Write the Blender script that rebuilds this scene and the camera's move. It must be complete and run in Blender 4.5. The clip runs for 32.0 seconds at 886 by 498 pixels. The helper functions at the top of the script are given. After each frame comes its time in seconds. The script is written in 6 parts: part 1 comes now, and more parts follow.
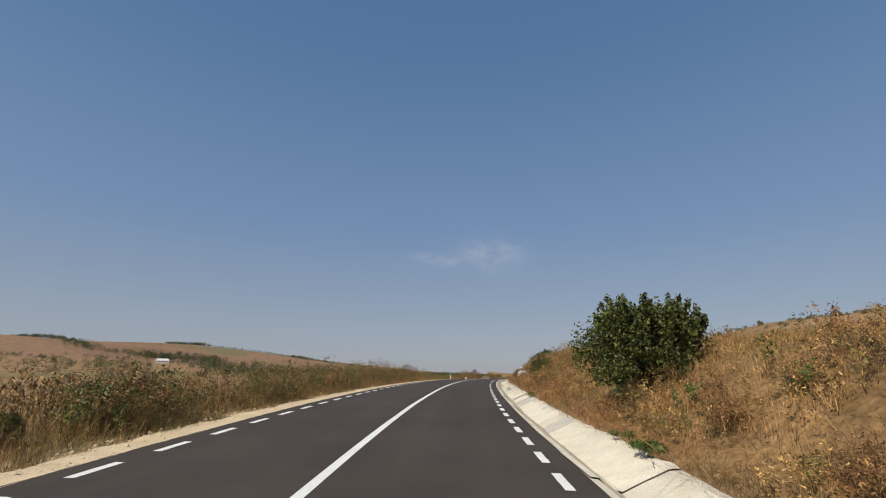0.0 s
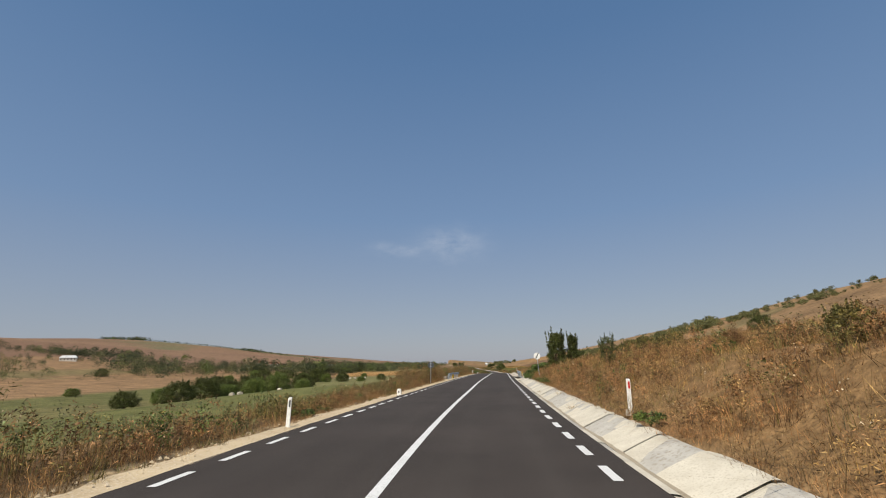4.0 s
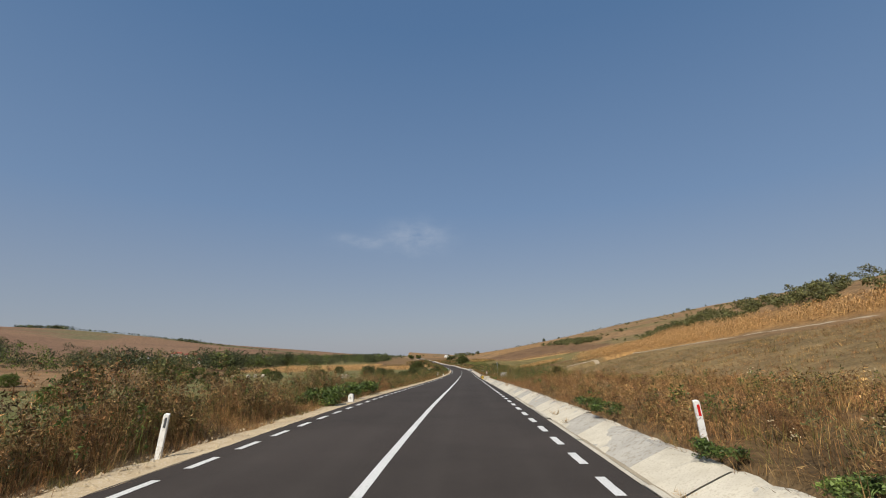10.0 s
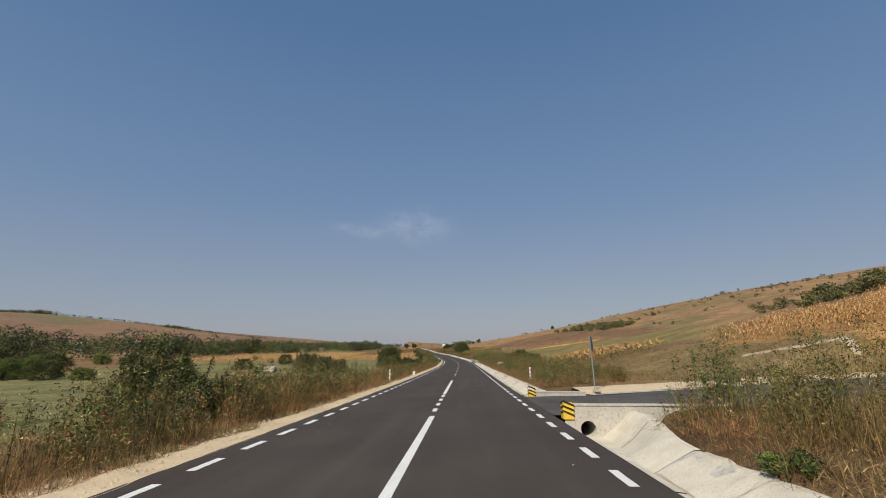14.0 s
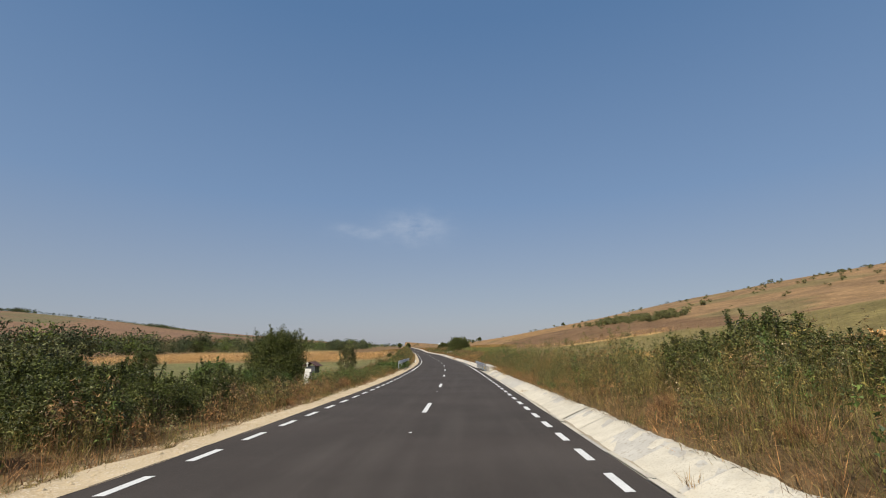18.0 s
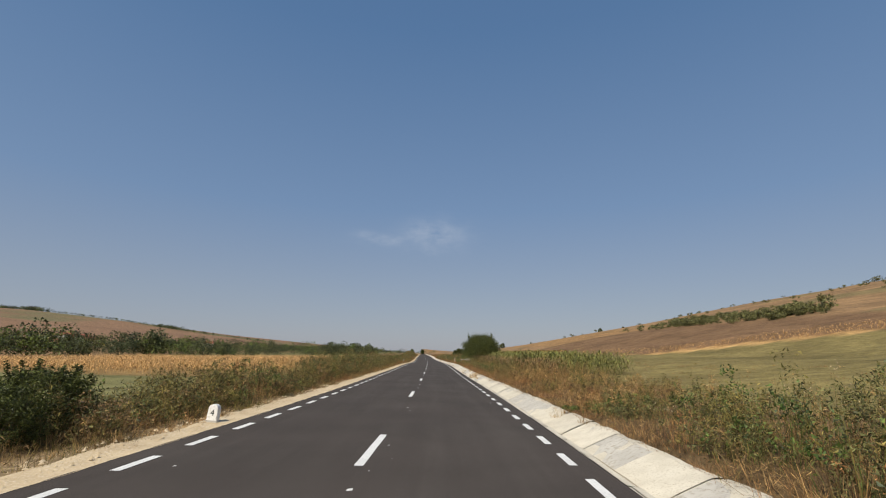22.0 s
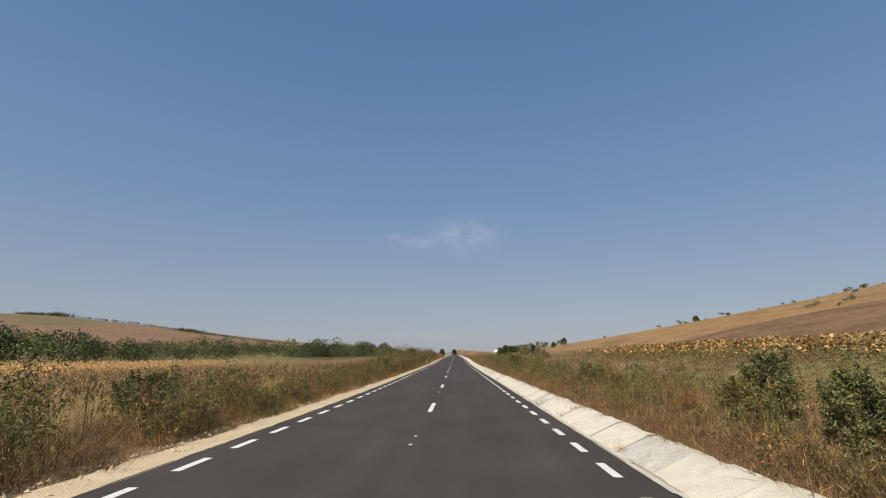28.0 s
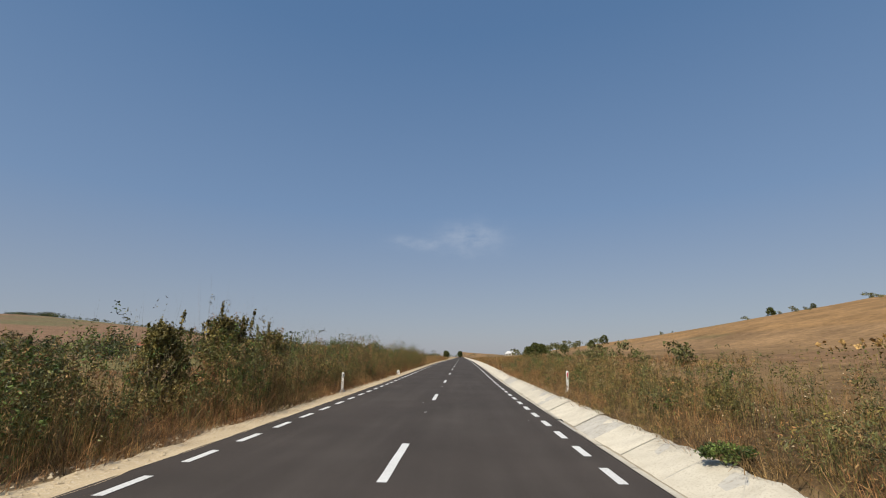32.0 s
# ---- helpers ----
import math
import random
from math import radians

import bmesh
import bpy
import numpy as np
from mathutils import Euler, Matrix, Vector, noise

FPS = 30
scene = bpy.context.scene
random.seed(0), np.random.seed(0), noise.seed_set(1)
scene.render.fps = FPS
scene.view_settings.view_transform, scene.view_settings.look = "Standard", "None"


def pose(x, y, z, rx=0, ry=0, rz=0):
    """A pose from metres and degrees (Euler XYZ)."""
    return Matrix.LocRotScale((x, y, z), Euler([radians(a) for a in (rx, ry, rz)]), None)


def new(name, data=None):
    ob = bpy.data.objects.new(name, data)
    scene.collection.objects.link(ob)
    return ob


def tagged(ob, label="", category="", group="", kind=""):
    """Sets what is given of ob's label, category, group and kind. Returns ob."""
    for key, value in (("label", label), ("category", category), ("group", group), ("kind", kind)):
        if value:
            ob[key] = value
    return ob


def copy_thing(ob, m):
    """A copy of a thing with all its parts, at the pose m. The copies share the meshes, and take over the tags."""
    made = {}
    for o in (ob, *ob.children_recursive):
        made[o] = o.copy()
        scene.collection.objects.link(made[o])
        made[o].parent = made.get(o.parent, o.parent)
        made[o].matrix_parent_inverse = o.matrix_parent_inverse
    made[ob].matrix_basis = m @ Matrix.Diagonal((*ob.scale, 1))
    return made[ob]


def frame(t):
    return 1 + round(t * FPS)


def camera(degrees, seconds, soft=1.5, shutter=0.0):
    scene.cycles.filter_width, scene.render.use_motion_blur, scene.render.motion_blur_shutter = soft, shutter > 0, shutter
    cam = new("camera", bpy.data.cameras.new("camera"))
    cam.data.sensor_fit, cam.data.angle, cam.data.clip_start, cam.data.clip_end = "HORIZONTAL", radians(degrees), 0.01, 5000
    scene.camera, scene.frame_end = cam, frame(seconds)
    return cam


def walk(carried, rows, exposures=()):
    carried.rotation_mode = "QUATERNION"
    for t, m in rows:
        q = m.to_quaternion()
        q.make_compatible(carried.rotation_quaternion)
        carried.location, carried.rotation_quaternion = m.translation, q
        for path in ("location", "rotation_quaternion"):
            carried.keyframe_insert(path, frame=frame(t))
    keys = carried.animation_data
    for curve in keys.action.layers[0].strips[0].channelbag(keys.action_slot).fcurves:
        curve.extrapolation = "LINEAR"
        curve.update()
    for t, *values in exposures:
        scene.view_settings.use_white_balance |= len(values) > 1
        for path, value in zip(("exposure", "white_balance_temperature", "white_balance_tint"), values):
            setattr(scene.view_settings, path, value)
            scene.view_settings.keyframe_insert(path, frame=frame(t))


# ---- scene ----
cam = camera(87.8, 32.0, soft=1.05)
# seconds, eye x, y, z, pitch up, turn to the left, lean
PATH = [
    (0.0, -1.00, 0.00, -0.593, 15.44, 3.65, 0.48),
    (0.5, -1.25, 7.67, -0.331, 15.17, 3.31, 0.40),
    (1.0, -1.42, 15.37, -0.097, 14.99, 2.92, 0.27),
    (1.5, -1.47, 23.09, 0.095, 14.89, 2.47, 0.07),
    (2.0, -1.41, 30.84, 0.253, 14.81, 1.92, -0.17),
    (2.5, -1.26, 38.58, 0.382, 14.68, 1.23, -0.43),
    (3.0, -1.01, 46.28, 0.484, 14.51, 0.42, -0.69),
    (3.5, -0.63, 53.94, 0.566, 14.31, -0.47, -0.93),
    (4.0, -0.13, 61.60, 0.632, 14.11, -1.39, -1.13),
    (4.5, 0.56, 69.37, 0.675, 13.96, -2.27, -1.28),
    (5.0, 1.45, 77.37, 0.696, 13.84, -3.05, -1.39),
    (5.5, 2.54, 85.64, 0.697, 13.72, -3.72, -1.47),
    (6.0, 3.75, 94.13, 0.684, 13.57, -4.28, -1.53),
    (6.5, 4.99, 102.75, 0.660, 13.36, -4.74, -1.56),
    (7.0, 6.26, 111.40, 0.619, 13.13, -5.10, -1.56),
    (7.5, 7.52, 120.03, 0.565, 12.98, -5.38, -1.54),
    (8.0, 8.75, 128.66, 0.504, 12.96, -5.61, -1.49),
    (8.5, 9.96, 137.29, 0.441, 13.07, -5.82, -1.41),
    (9.0, 11.16, 145.95, 0.383, 13.21, -5.95, -1.29),
    (9.5, 12.38, 154.62, 0.333, 13.24, -5.98, -1.14),
    (10.0, 13.60, 163.31, 0.274, 13.16, -6.02, -0.97),
    (10.5, 14.81, 172.03, 0.186, 13.00, -6.17, -0.82),
    (11.0, 16.04, 180.75, 0.050, 12.78, -6.30, -0.69),
    (11.5, 17.34, 189.50, -0.148, 12.54, -6.29, -0.61),
    (12.0, 18.67, 198.26, -0.391, 12.33, -6.22, -0.56),
    (12.5, 19.98, 207.06, -0.658, 12.20, -6.20, -0.55),
    (13.0, 21.28, 215.88, -0.926, 12.12, -6.17, -0.54),
    (13.5, 22.61, 224.75, -1.181, 12.05, -6.08, -0.52),
    (14.0, 23.94, 233.65, -1.441, 11.96, -5.98, -0.49),
    (14.5, 25.29, 242.61, -1.706, 11.87, -5.94, -0.43),
    (15.0, 26.63, 251.64, -1.963, 11.85, -5.92, -0.36),
    (15.5, 27.99, 260.74, -2.203, 11.90, -5.90, -0.30),
    (16.0, 29.36, 269.87, -2.423, 11.96, -5.92, -0.27),
    (16.5, 30.75, 278.94, -2.626, 12.01, -5.98, -0.29),
    (17.0, 32.12, 287.84, -2.812, 12.02, -6.07, -0.35),
    (17.5, 33.47, 296.55, -2.986, 12.03, -6.14, -0.40),
    (18.0, 34.76, 305.08, -3.153, 12.06, -6.12, -0.42),
    (18.5, 36.01, 313.53, -3.317, 12.09, -5.95, -0.38),
    (19.0, 37.18, 321.94, -3.471, 12.15, -5.69, -0.27),
    (19.5, 38.26, 330.36, -3.609, 12.26, -5.42, -0.11),
    (20.0, 39.35, 338.81, -3.723, 12.41, -5.15, 0.08),
    (20.5, 40.24, 347.27, -3.809, 12.56, -5.16, 0.27),
    (21.0, 41.29, 355.75, -3.869, 12.71, -4.83, 0.44),
    (21.5, 42.45, 364.26, -3.910, 12.84, -4.26, 0.61),
    (22.0, 43.36, 372.83, -3.937, 12.98, -3.66, 0.78),
    (22.5, 44.16, 381.51, -3.959, 13.12, -2.69, 0.92),
    (23.0, 44.57, 390.35, -3.975, 13.22, -1.79, 1.00),
    (23.5, 44.92, 399.37, -3.983, 13.24, -0.99, 0.97),
    (24.0, 45.25, 408.56, -3.984, 13.24, -0.44, 0.85),
    (24.5, 45.62, 417.85, -3.980, 13.28, -0.27, 0.66),
    (25.0, 46.09, 427.20, -3.965, 13.32, -0.28, 0.45),
    (25.5, 46.56, 436.60, -3.930, 13.34, -0.31, 0.25),
    (26.0, 47.00, 446.00, -3.890, 13.32, -0.27, 0.09),
    (26.5, 47.40, 455.39, -3.864, 13.27, -0.12, -0.02),
    (27.0, 47.76, 464.73, -3.869, 13.20, 0.09, -0.07),
    (27.5, 48.06, 473.98, -3.910, 13.11, 0.21, -0.09),
    (28.0, 48.32, 483.14, -3.968, 13.06, 0.26, -0.09),
    (28.5, 48.58, 492.22, -4.025, 13.07, 0.31, -0.09),
    (29.0, 48.82, 501.21, -4.062, 13.13, 0.37, -0.09),
    (29.5, 49.06, 510.11, -4.079, 13.20, 0.43, -0.10),
    (30.0, 49.29, 518.92, -4.083, 13.25, 0.53, -0.10),
    (30.5, 49.51, 527.66, -4.073, 13.30, 0.69, -0.09),
    (31.0, 49.73, 536.36, -4.053, 13.33, 0.87, -0.06),
    (31.5, 49.93, 545.00, -4.029, 13.35, 0.99, -0.02),
    (32.0, 50.09, 553.61, -4.001, 13.36, 1.01, 0.03),
]
# the picture's exposure along the way
LIGHT = [(0, 0.02), (2, -0.02), (5, 0.1), (8, 0.0), (14, -0.04), (17, 0.12), (18, 0.12), (20, 0.07), (23, 0.04), (24.5, 0.06), (26.5, 0.16), (27, 0.2), (28, 0.12), (30, 0.06), (32, 0.06)]
walk(cam, [(t, pose(x, y, z, 90 + p, 0, r) @ pose(0, 0, 0, 0, 0, lean)) for t, x, y, z, p, r, lean in PATH], LIGHT)

# ---- the road's line: x and z of its axis every 40 m along y ----
AX0, AXD = -20.0, 40.0
AXX = [-1.90, -3.38, -1.80, 3.03, 8.71, 14.60, 20.75, 26.78, 32.73, 38.41, 42.63, 44.67, 46.32, 47.78, 48.64, 49.47, 50.41, 51.31]
AXZ = [-2.98, -1.66, -1.08, -1.08, -1.29, -1.66, -2.77, -3.89, -4.77, -5.45, -5.67, -5.69, -5.59, -5.79, -5.76, -5.62, -5.19, -4.79]
# the cross fall in degrees, up to the right where positive
BANK = [-1.26, -1.01, -0.02, 0.59, 0.26, -0.02, -0.23, -0.47, -0.40, -0.77, -1.34, -1.16, -0.34, -0.47, -0.32, -0.67, -0.56, -0.35]

def spline(vals, y):
    y = np.asarray(y, float)
    v = np.array(vals)
    e = np.r_[2 * v[0] - v[1], v, 2 * v[-1] - v[-2]]
    q = (y - AX0) / AXD
    k = np.clip(q, 0, len(v) - 1 - 1e-9)
    i = k.astype(int)
    s = k - i
    a, b, c, d = e[i], e[i + 1], e[i + 2], e[i + 3]
    r = 0.5 * (2 * b + (c - a) * s + (2 * a - 5 * b + 4 * c - d) * s**2 + (3 * b - a - 3 * c + d) * s**3)
    return r + np.where(q < 0, q * (v[1] - v[0]), 0) + np.where(q > len(v) - 1, (q - len(v) + 1) * (v[-1] - v[-2]), 0)


def axis_x(y):
    return spline(AXX, y)


def axis_z(y):
    y = np.asarray(y, float)
    far = np.clip(y, -60, 660)
    return spline(AXZ, far) + 0.004 * (y - far)


def tilt(u, y):
    """How far the banked road lifts or lowers what lies u metres right of its axis."""
    return np.tan(np.radians(spline(BANK, np.clip(y, -20, 660)))) * np.clip(u, -8, 8)


def road_turn(y):
    """The road's turn about z at y, in radians."""
    return -float(np.arctan((axis_x(y + 0.5) - axis_x(y - 0.5))))


def road_point(u, y, dz=0.0):
    return float(axis_x(y) + u), float(y), float(axis_z(y) + tilt(u, y) + dz)


def road_pose(u, y, dz=0.0, turn=0.0):
    """A pose beside the road: u metres right of the axis, facing along it."""
    slope = math.degrees(math.atan(float(axis_z(y + 1) - axis_z(y - 1)) / 2))
    x, y, z = road_point(u, y, dz)
    return pose(x, y, z, 0, 0, math.degrees(road_turn(y)) + turn) @ pose(0, 0, 0, slope, -float(spline(BANK, min(max(y, -20), 660))))


def step(a, b, x):
    t = np.clip((np.asarray(x, float) - a) / (b - a), 0, 1)
    return t * t * (3 - 2 * t)


def wave(x, y, size, seed=0.0):
    """Smooth uneven values in about -1 to 1."""
    x, y = np.asarray(x, float) / size + seed, np.asarray(y, float) / size - seed * 1.7
    return (np.sin(x * 2.1 + 1.3 * np.sin(y * 1.7 + seed)) + np.sin(y * 2.6 + 1.1 * np.sin(x * 1.9)) + np.sin((x + y) * 1.4 + seed * 3)) / 3


LEFT_Y = [-200, 0, 50, 90, 130, 180, 230, 350, 450, 600, 900]
LEFT_DROP = [1.0, 1.0, 1.6, 3.2, 3.2, 1.8, 1.9, 1.5, 0.9, 0.9, 0.9]
VALLEY_Y = [-200, 0, 90, 200, 350, 500, 700, 1200]
VALLEY_Z = [-9, -9, -8, -7, -2.6, -1.6, -1, 1]


# the hill: its height away from the foot, and how far it reaches along the road
HILL_U = [0, 15, 30, 60, 100, 160, 240, 400, 900, 3800]
HILL_Z = [0, 3.1, 5.4, 15.0, 20.2, 31.9, 50, 81.6, 70, 104]
FOLD_Z = [0, 0.28, 0.57, 1.0, 0.37, 0, 0, 0, 0, 0]
HILL_Y = [-300, 20, 71, 100, 140, 180, 230, 280, 350, 430, 540, 700, 900, 1200, 1800, 4600]
HILL_FALL = [0.36, 0.54, 0.57, 0.74, 0.98, 1.11, 1.14, 1.18, 0.96, 0.77, 0.9, 0.88, 0.6, 0.2, -0.2, -0.63]
HILL_FOLD = [0.04, 0.19, 0.29, 0.27, 0.46, 0.03, -0.16, 0.01, -2.19, -4.33, -4, -4.07, -2.34, -1.68, -0.36, 0.88]
# the long ridge across the valley
RIDGE_W = [0, 110, 180, 260, 400, 650, 900, 1250, 1800, 3800]
RIDGE_Z = [0, 0, 3.0, 5.4, 23, 49.7, 81.6, 117.3, 127, 270]
RIDGE_Y = [-300, 100, 400, 650, 900, 1200, 1500, 1850, 2600, 4600]
RIDGE_RISE = [0.32, 0.47, 0.61, 0.75, 0.82, 0.83, 0.87, 1.02, 0.86, 0.77]


def soft(v, at, height):
    """A rounded line through heights."""
    return (np.interp(v * 0.92, at, height) + 2 * np.interp(v, at, height) + np.interp(v * 1.08, at, height)) / 4


def ground_z(x, y):
    """The height of the land."""
    x, y = np.asarray(x, float), np.asarray(y, float)
    u = x - axis_x(y)
    z0 = axis_z(y) + tilt(u, y)
    # right: verge, foot of the hill, hill
    foot = np.interp(y, [-100, 60, 100, 140, 180, 240, 400, 700], [7.0, 7.0, 8.0, 13.0, 18.0, 20.0, 19.0, 17.0])
    r = np.clip(u - foot, 0, None)
    hill = soft(r, HILL_U, HILL_Z) * np.interp(y, HILL_Y, HILL_FALL) + soft(r, HILL_U, FOLD_Z) * np.interp(y, HILL_Y, HILL_FOLD) + 0.8 * wave(x, y, 45, 3) * step(60, 160, u)
    bank = np.interp(y, [-100, -20, 40, 60, 80, 100, 125, 190, 230], [1.4, 1.5, 1.8, 1.7, 1.3, 1.1, 0.7, 0.3, 0.15]) * step(5.6, 9.0, u)
    right = 0.18 + bank + hill + 0.10 * wave(x, y, 1.7, 5) * step(6, 8, u)
    flare = 1.15 * step(241.5, 247, y) * (y < 249.2)
    right = np.where(u < 5.75 + flare, -0.75 - 0.1 * flare + 0.93 * step(5.2, 5.75, u - flare), right)
    right = np.where(u < 3.6, -0.15, np.where(u < 4.0, -0.15 - 1.5 * (u - 3.6), right))
    # left: verge, slope, valley, far ridge
    w = -u
    drop = np.interp(y, LEFT_Y, LEFT_DROP)
    deep = np.interp(y, VALLEY_Y, VALLEY_Z)
    near = -0.12 - drop * step(5.2, 30, w) + 0.08 * wave(x, y, 1.6, 2) * step(5.3, 7, w)
    near = near - 0.65 * step(6.5, 10, w) * (1 - step(15, 20, w)) * step(338, 345, y) * (1 - step(358, 366, y))
    left = near + (deep + 0.12 + drop) * step(30, 110, w)
    left = left + soft(w, RIDGE_W, RIDGE_Z) * np.interp(y, RIDGE_Y, RIDGE_RISE) - step(60, 180, w) * np.interp(y, [-300, 650, 1850], [0, 1.2, 0.4])
    left = np.where(w < 3.9, -0.15, left)
    z = z0 + np.where(u > 0, right, left)
    # the side road's bed
    near, far = 248.5 + 0.30 * np.clip(u - 6.5, 0, None), 257.6 + 0.32 * np.clip(u - 6.9, 0, None)
    bed = np.where(u < 6.6, step(0.5, 1.1, y - near), step(-1.5, 0.2, y - near)) * step(-1.5, 0.2, far - y) * (u > 3.96) * (1 - step(44, 52, u))
    z = z * (1 - bed) + bed * (float(axis_z(252.5)) - 0.16 + 0.10 * step(10, 40, u) + tilt(u, y))
    # far ahead on the hill's side the land lifts again
    return z + step(1500, 3800, y) * (u > 0) * 25 * (1 + 0.4 * wave(x, y, 400, 1))


# ---- world, sun ----
SUN_TURN, SUN_HIGH = radians(216), radians(47)
world = bpy.data.worlds.new("world")
scene.world = world
world.use_nodes = True
wn, wl = world.node_tree.nodes, world.node_tree.links
sky = wn.new("ShaderNodeTexSky")
sky.sky_type, sky.sun_disc = "NISHITA", False
sky.sun_elevation, sky.sun_rotation = SUN_HIGH, SUN_TURN
sky.altitude, sky.air_density, sky.dust_density, sky.ozone_density = 200, 1.15, 0.9, 2.2
wbg = wn["Background"]

# one thin cloud, low ahead
toward = wn.new("ShaderNodeTexCoord").outputs["Generated"]
AZ, EL = radians(-0.2), radians(14.25)
ahead = Vector((math.sin(AZ) * math.cos(EL), math.cos(AZ) * math.cos(EL), math.sin(EL)))
aside = Vector((math.cos(AZ), -math.sin(AZ), 0))
above = aside.cross(ahead)


def wmath(op, a, b=None):
    n = wn.new("ShaderNodeMath")
    n.operation = op
    for k, v in enumerate((a, b)):
        if isinstance(v, (int, float)):
            n.inputs[k].default_value = v
        elif v is not None:
            wl.new(v, n.inputs[k])
    return n.outputs[0]


def along(v):
    n = wn.new("ShaderNodeVectorMath")
    n.operation = "DOT_PRODUCT"
    wl.new(toward, n.inputs[0])
    n.inputs[1].default_value = v
    return n.outputs["Value"]


across, height = along(aside), along(above)
front = wmath("GREATER_THAN", along(ahead), 0.5)
puff = None
for cx, cy, rx, ry, amount in ((0.045, 0.008, 0.062, 0.030, 1.0), (0.035, -0.016, 0.030, 0.020, 0.6), (-0.055, -0.006, 0.055, 0.012, 0.8), (-0.100, 0.003, 0.030, 0.010, 0.5)):
    dx, dy = wmath("DIVIDE", wmath("SUBTRACT", across, cx), rx), wmath("DIVIDE", wmath("SUBTRACT", height, cy), ry)
    r2 = wmath("ADD", wmath("MULTIPLY", dx, dx), wmath("MULTIPLY", dy, dy))
    g = wmath("MULTIPLY", wmath("POWER", 2.718, wmath("MULTIPLY", r2, -1.0)), amount)
    puff = g if puff is None else wmath("MAXIMUM", puff, g)
wisp = wn.new("ShaderNodeTexNoise")
stretch = wn.new("ShaderNodeMapping")
stretch.inputs["Scale"].default_value = (16, 16, 34)
wl.new(toward, stretch.inputs["Vector"])
wl.new(stretch.outputs[0], wisp.inputs["Vector"])
wisp.inputs["Scale"].default_value, wisp.inputs["Detail"].default_value, wisp.inputs["Roughness"].default_value = 1.0, 7, 0.62
veil = wmath("MULTIPLY", wmath("MULTIPLY", puff, front), wmath("MAXIMUM", wmath("MULTIPLY", wmath("SUBTRACT", wisp.outputs["Fac"], 0.34), 1.5), 0.0))
cloudy = wn.new("ShaderNodeMix")
cloudy.data_type = "RGBA"
wl.new(veil, [k for k in cloudy.inputs if k.name == "Factor" and k.type == "VALUE"][0])
# summer haze flattens the sky's fall of brightness
lift = wn.new("ShaderNodeSeparateXYZ")
wl.new(toward, lift.inputs[0])
ramp = wn.new("ShaderNodeValToRGB")
wl.new(lift.outputs["Z"], ramp.inputs["Fac"])
for k, (at, c) in enumerate(((0.0, (3.95, 4.2, 5.0)), (0.12, (3.25, 3.85, 5.0)), (0.3, (2.05, 3.2, 5.2)), (0.62, (1.1, 2.25, 4.3)), (1.0, (0.7, 1.6, 3.6)))):
    e = ramp.color_ramp.elements[k] if k < 2 else ramp.color_ramp.elements.new(at)
    e.position, e.color = at, (*c, 1)
hazy = wn.new("ShaderNodeMix")
hazy.data_type = "RGBA"
[k for k in hazy.inputs if k.name == "Factor" and k.type == "VALUE"][0].default_value = 0.78
wl.new(sky.outputs[0], [k for k in hazy.inputs if k.name == "A" and k.type == "RGBA"][0])
wl.new(ramp.outputs["Color"], [k for k in hazy.inputs if k.name == "B" and k.type == "RGBA"][0])
wl.new([k for k in hazy.outputs if k.type == "RGBA"][0], [k for k in cloudy.inputs if k.name == "A" and k.type == "RGBA"][0])
[k for k in cloudy.inputs if k.name == "B" and k.type == "RGBA"][0].default_value = (5.6, 6.2, 7.2, 1)
wl.new([k for k in cloudy.outputs if k.type == "RGBA"][0], wbg.inputs[0])
wbg.inputs[1].default_value = 0.085
sun = new("sun", bpy.data.lights.new("sun", "SUN"))
sun.data.energy, sun.data.angle, sun.data.color = 5.0, radians(0.53), (1.0, 0.93, 0.80)
sun.rotation_euler = Vector((math.sin(SUN_TURN) * math.cos(SUN_HIGH), math.cos(SUN_TURN) * math.cos(SUN_HIGH), math.sin(SUN_HIGH))).to_track_quat("Z", "Y").to_euler()


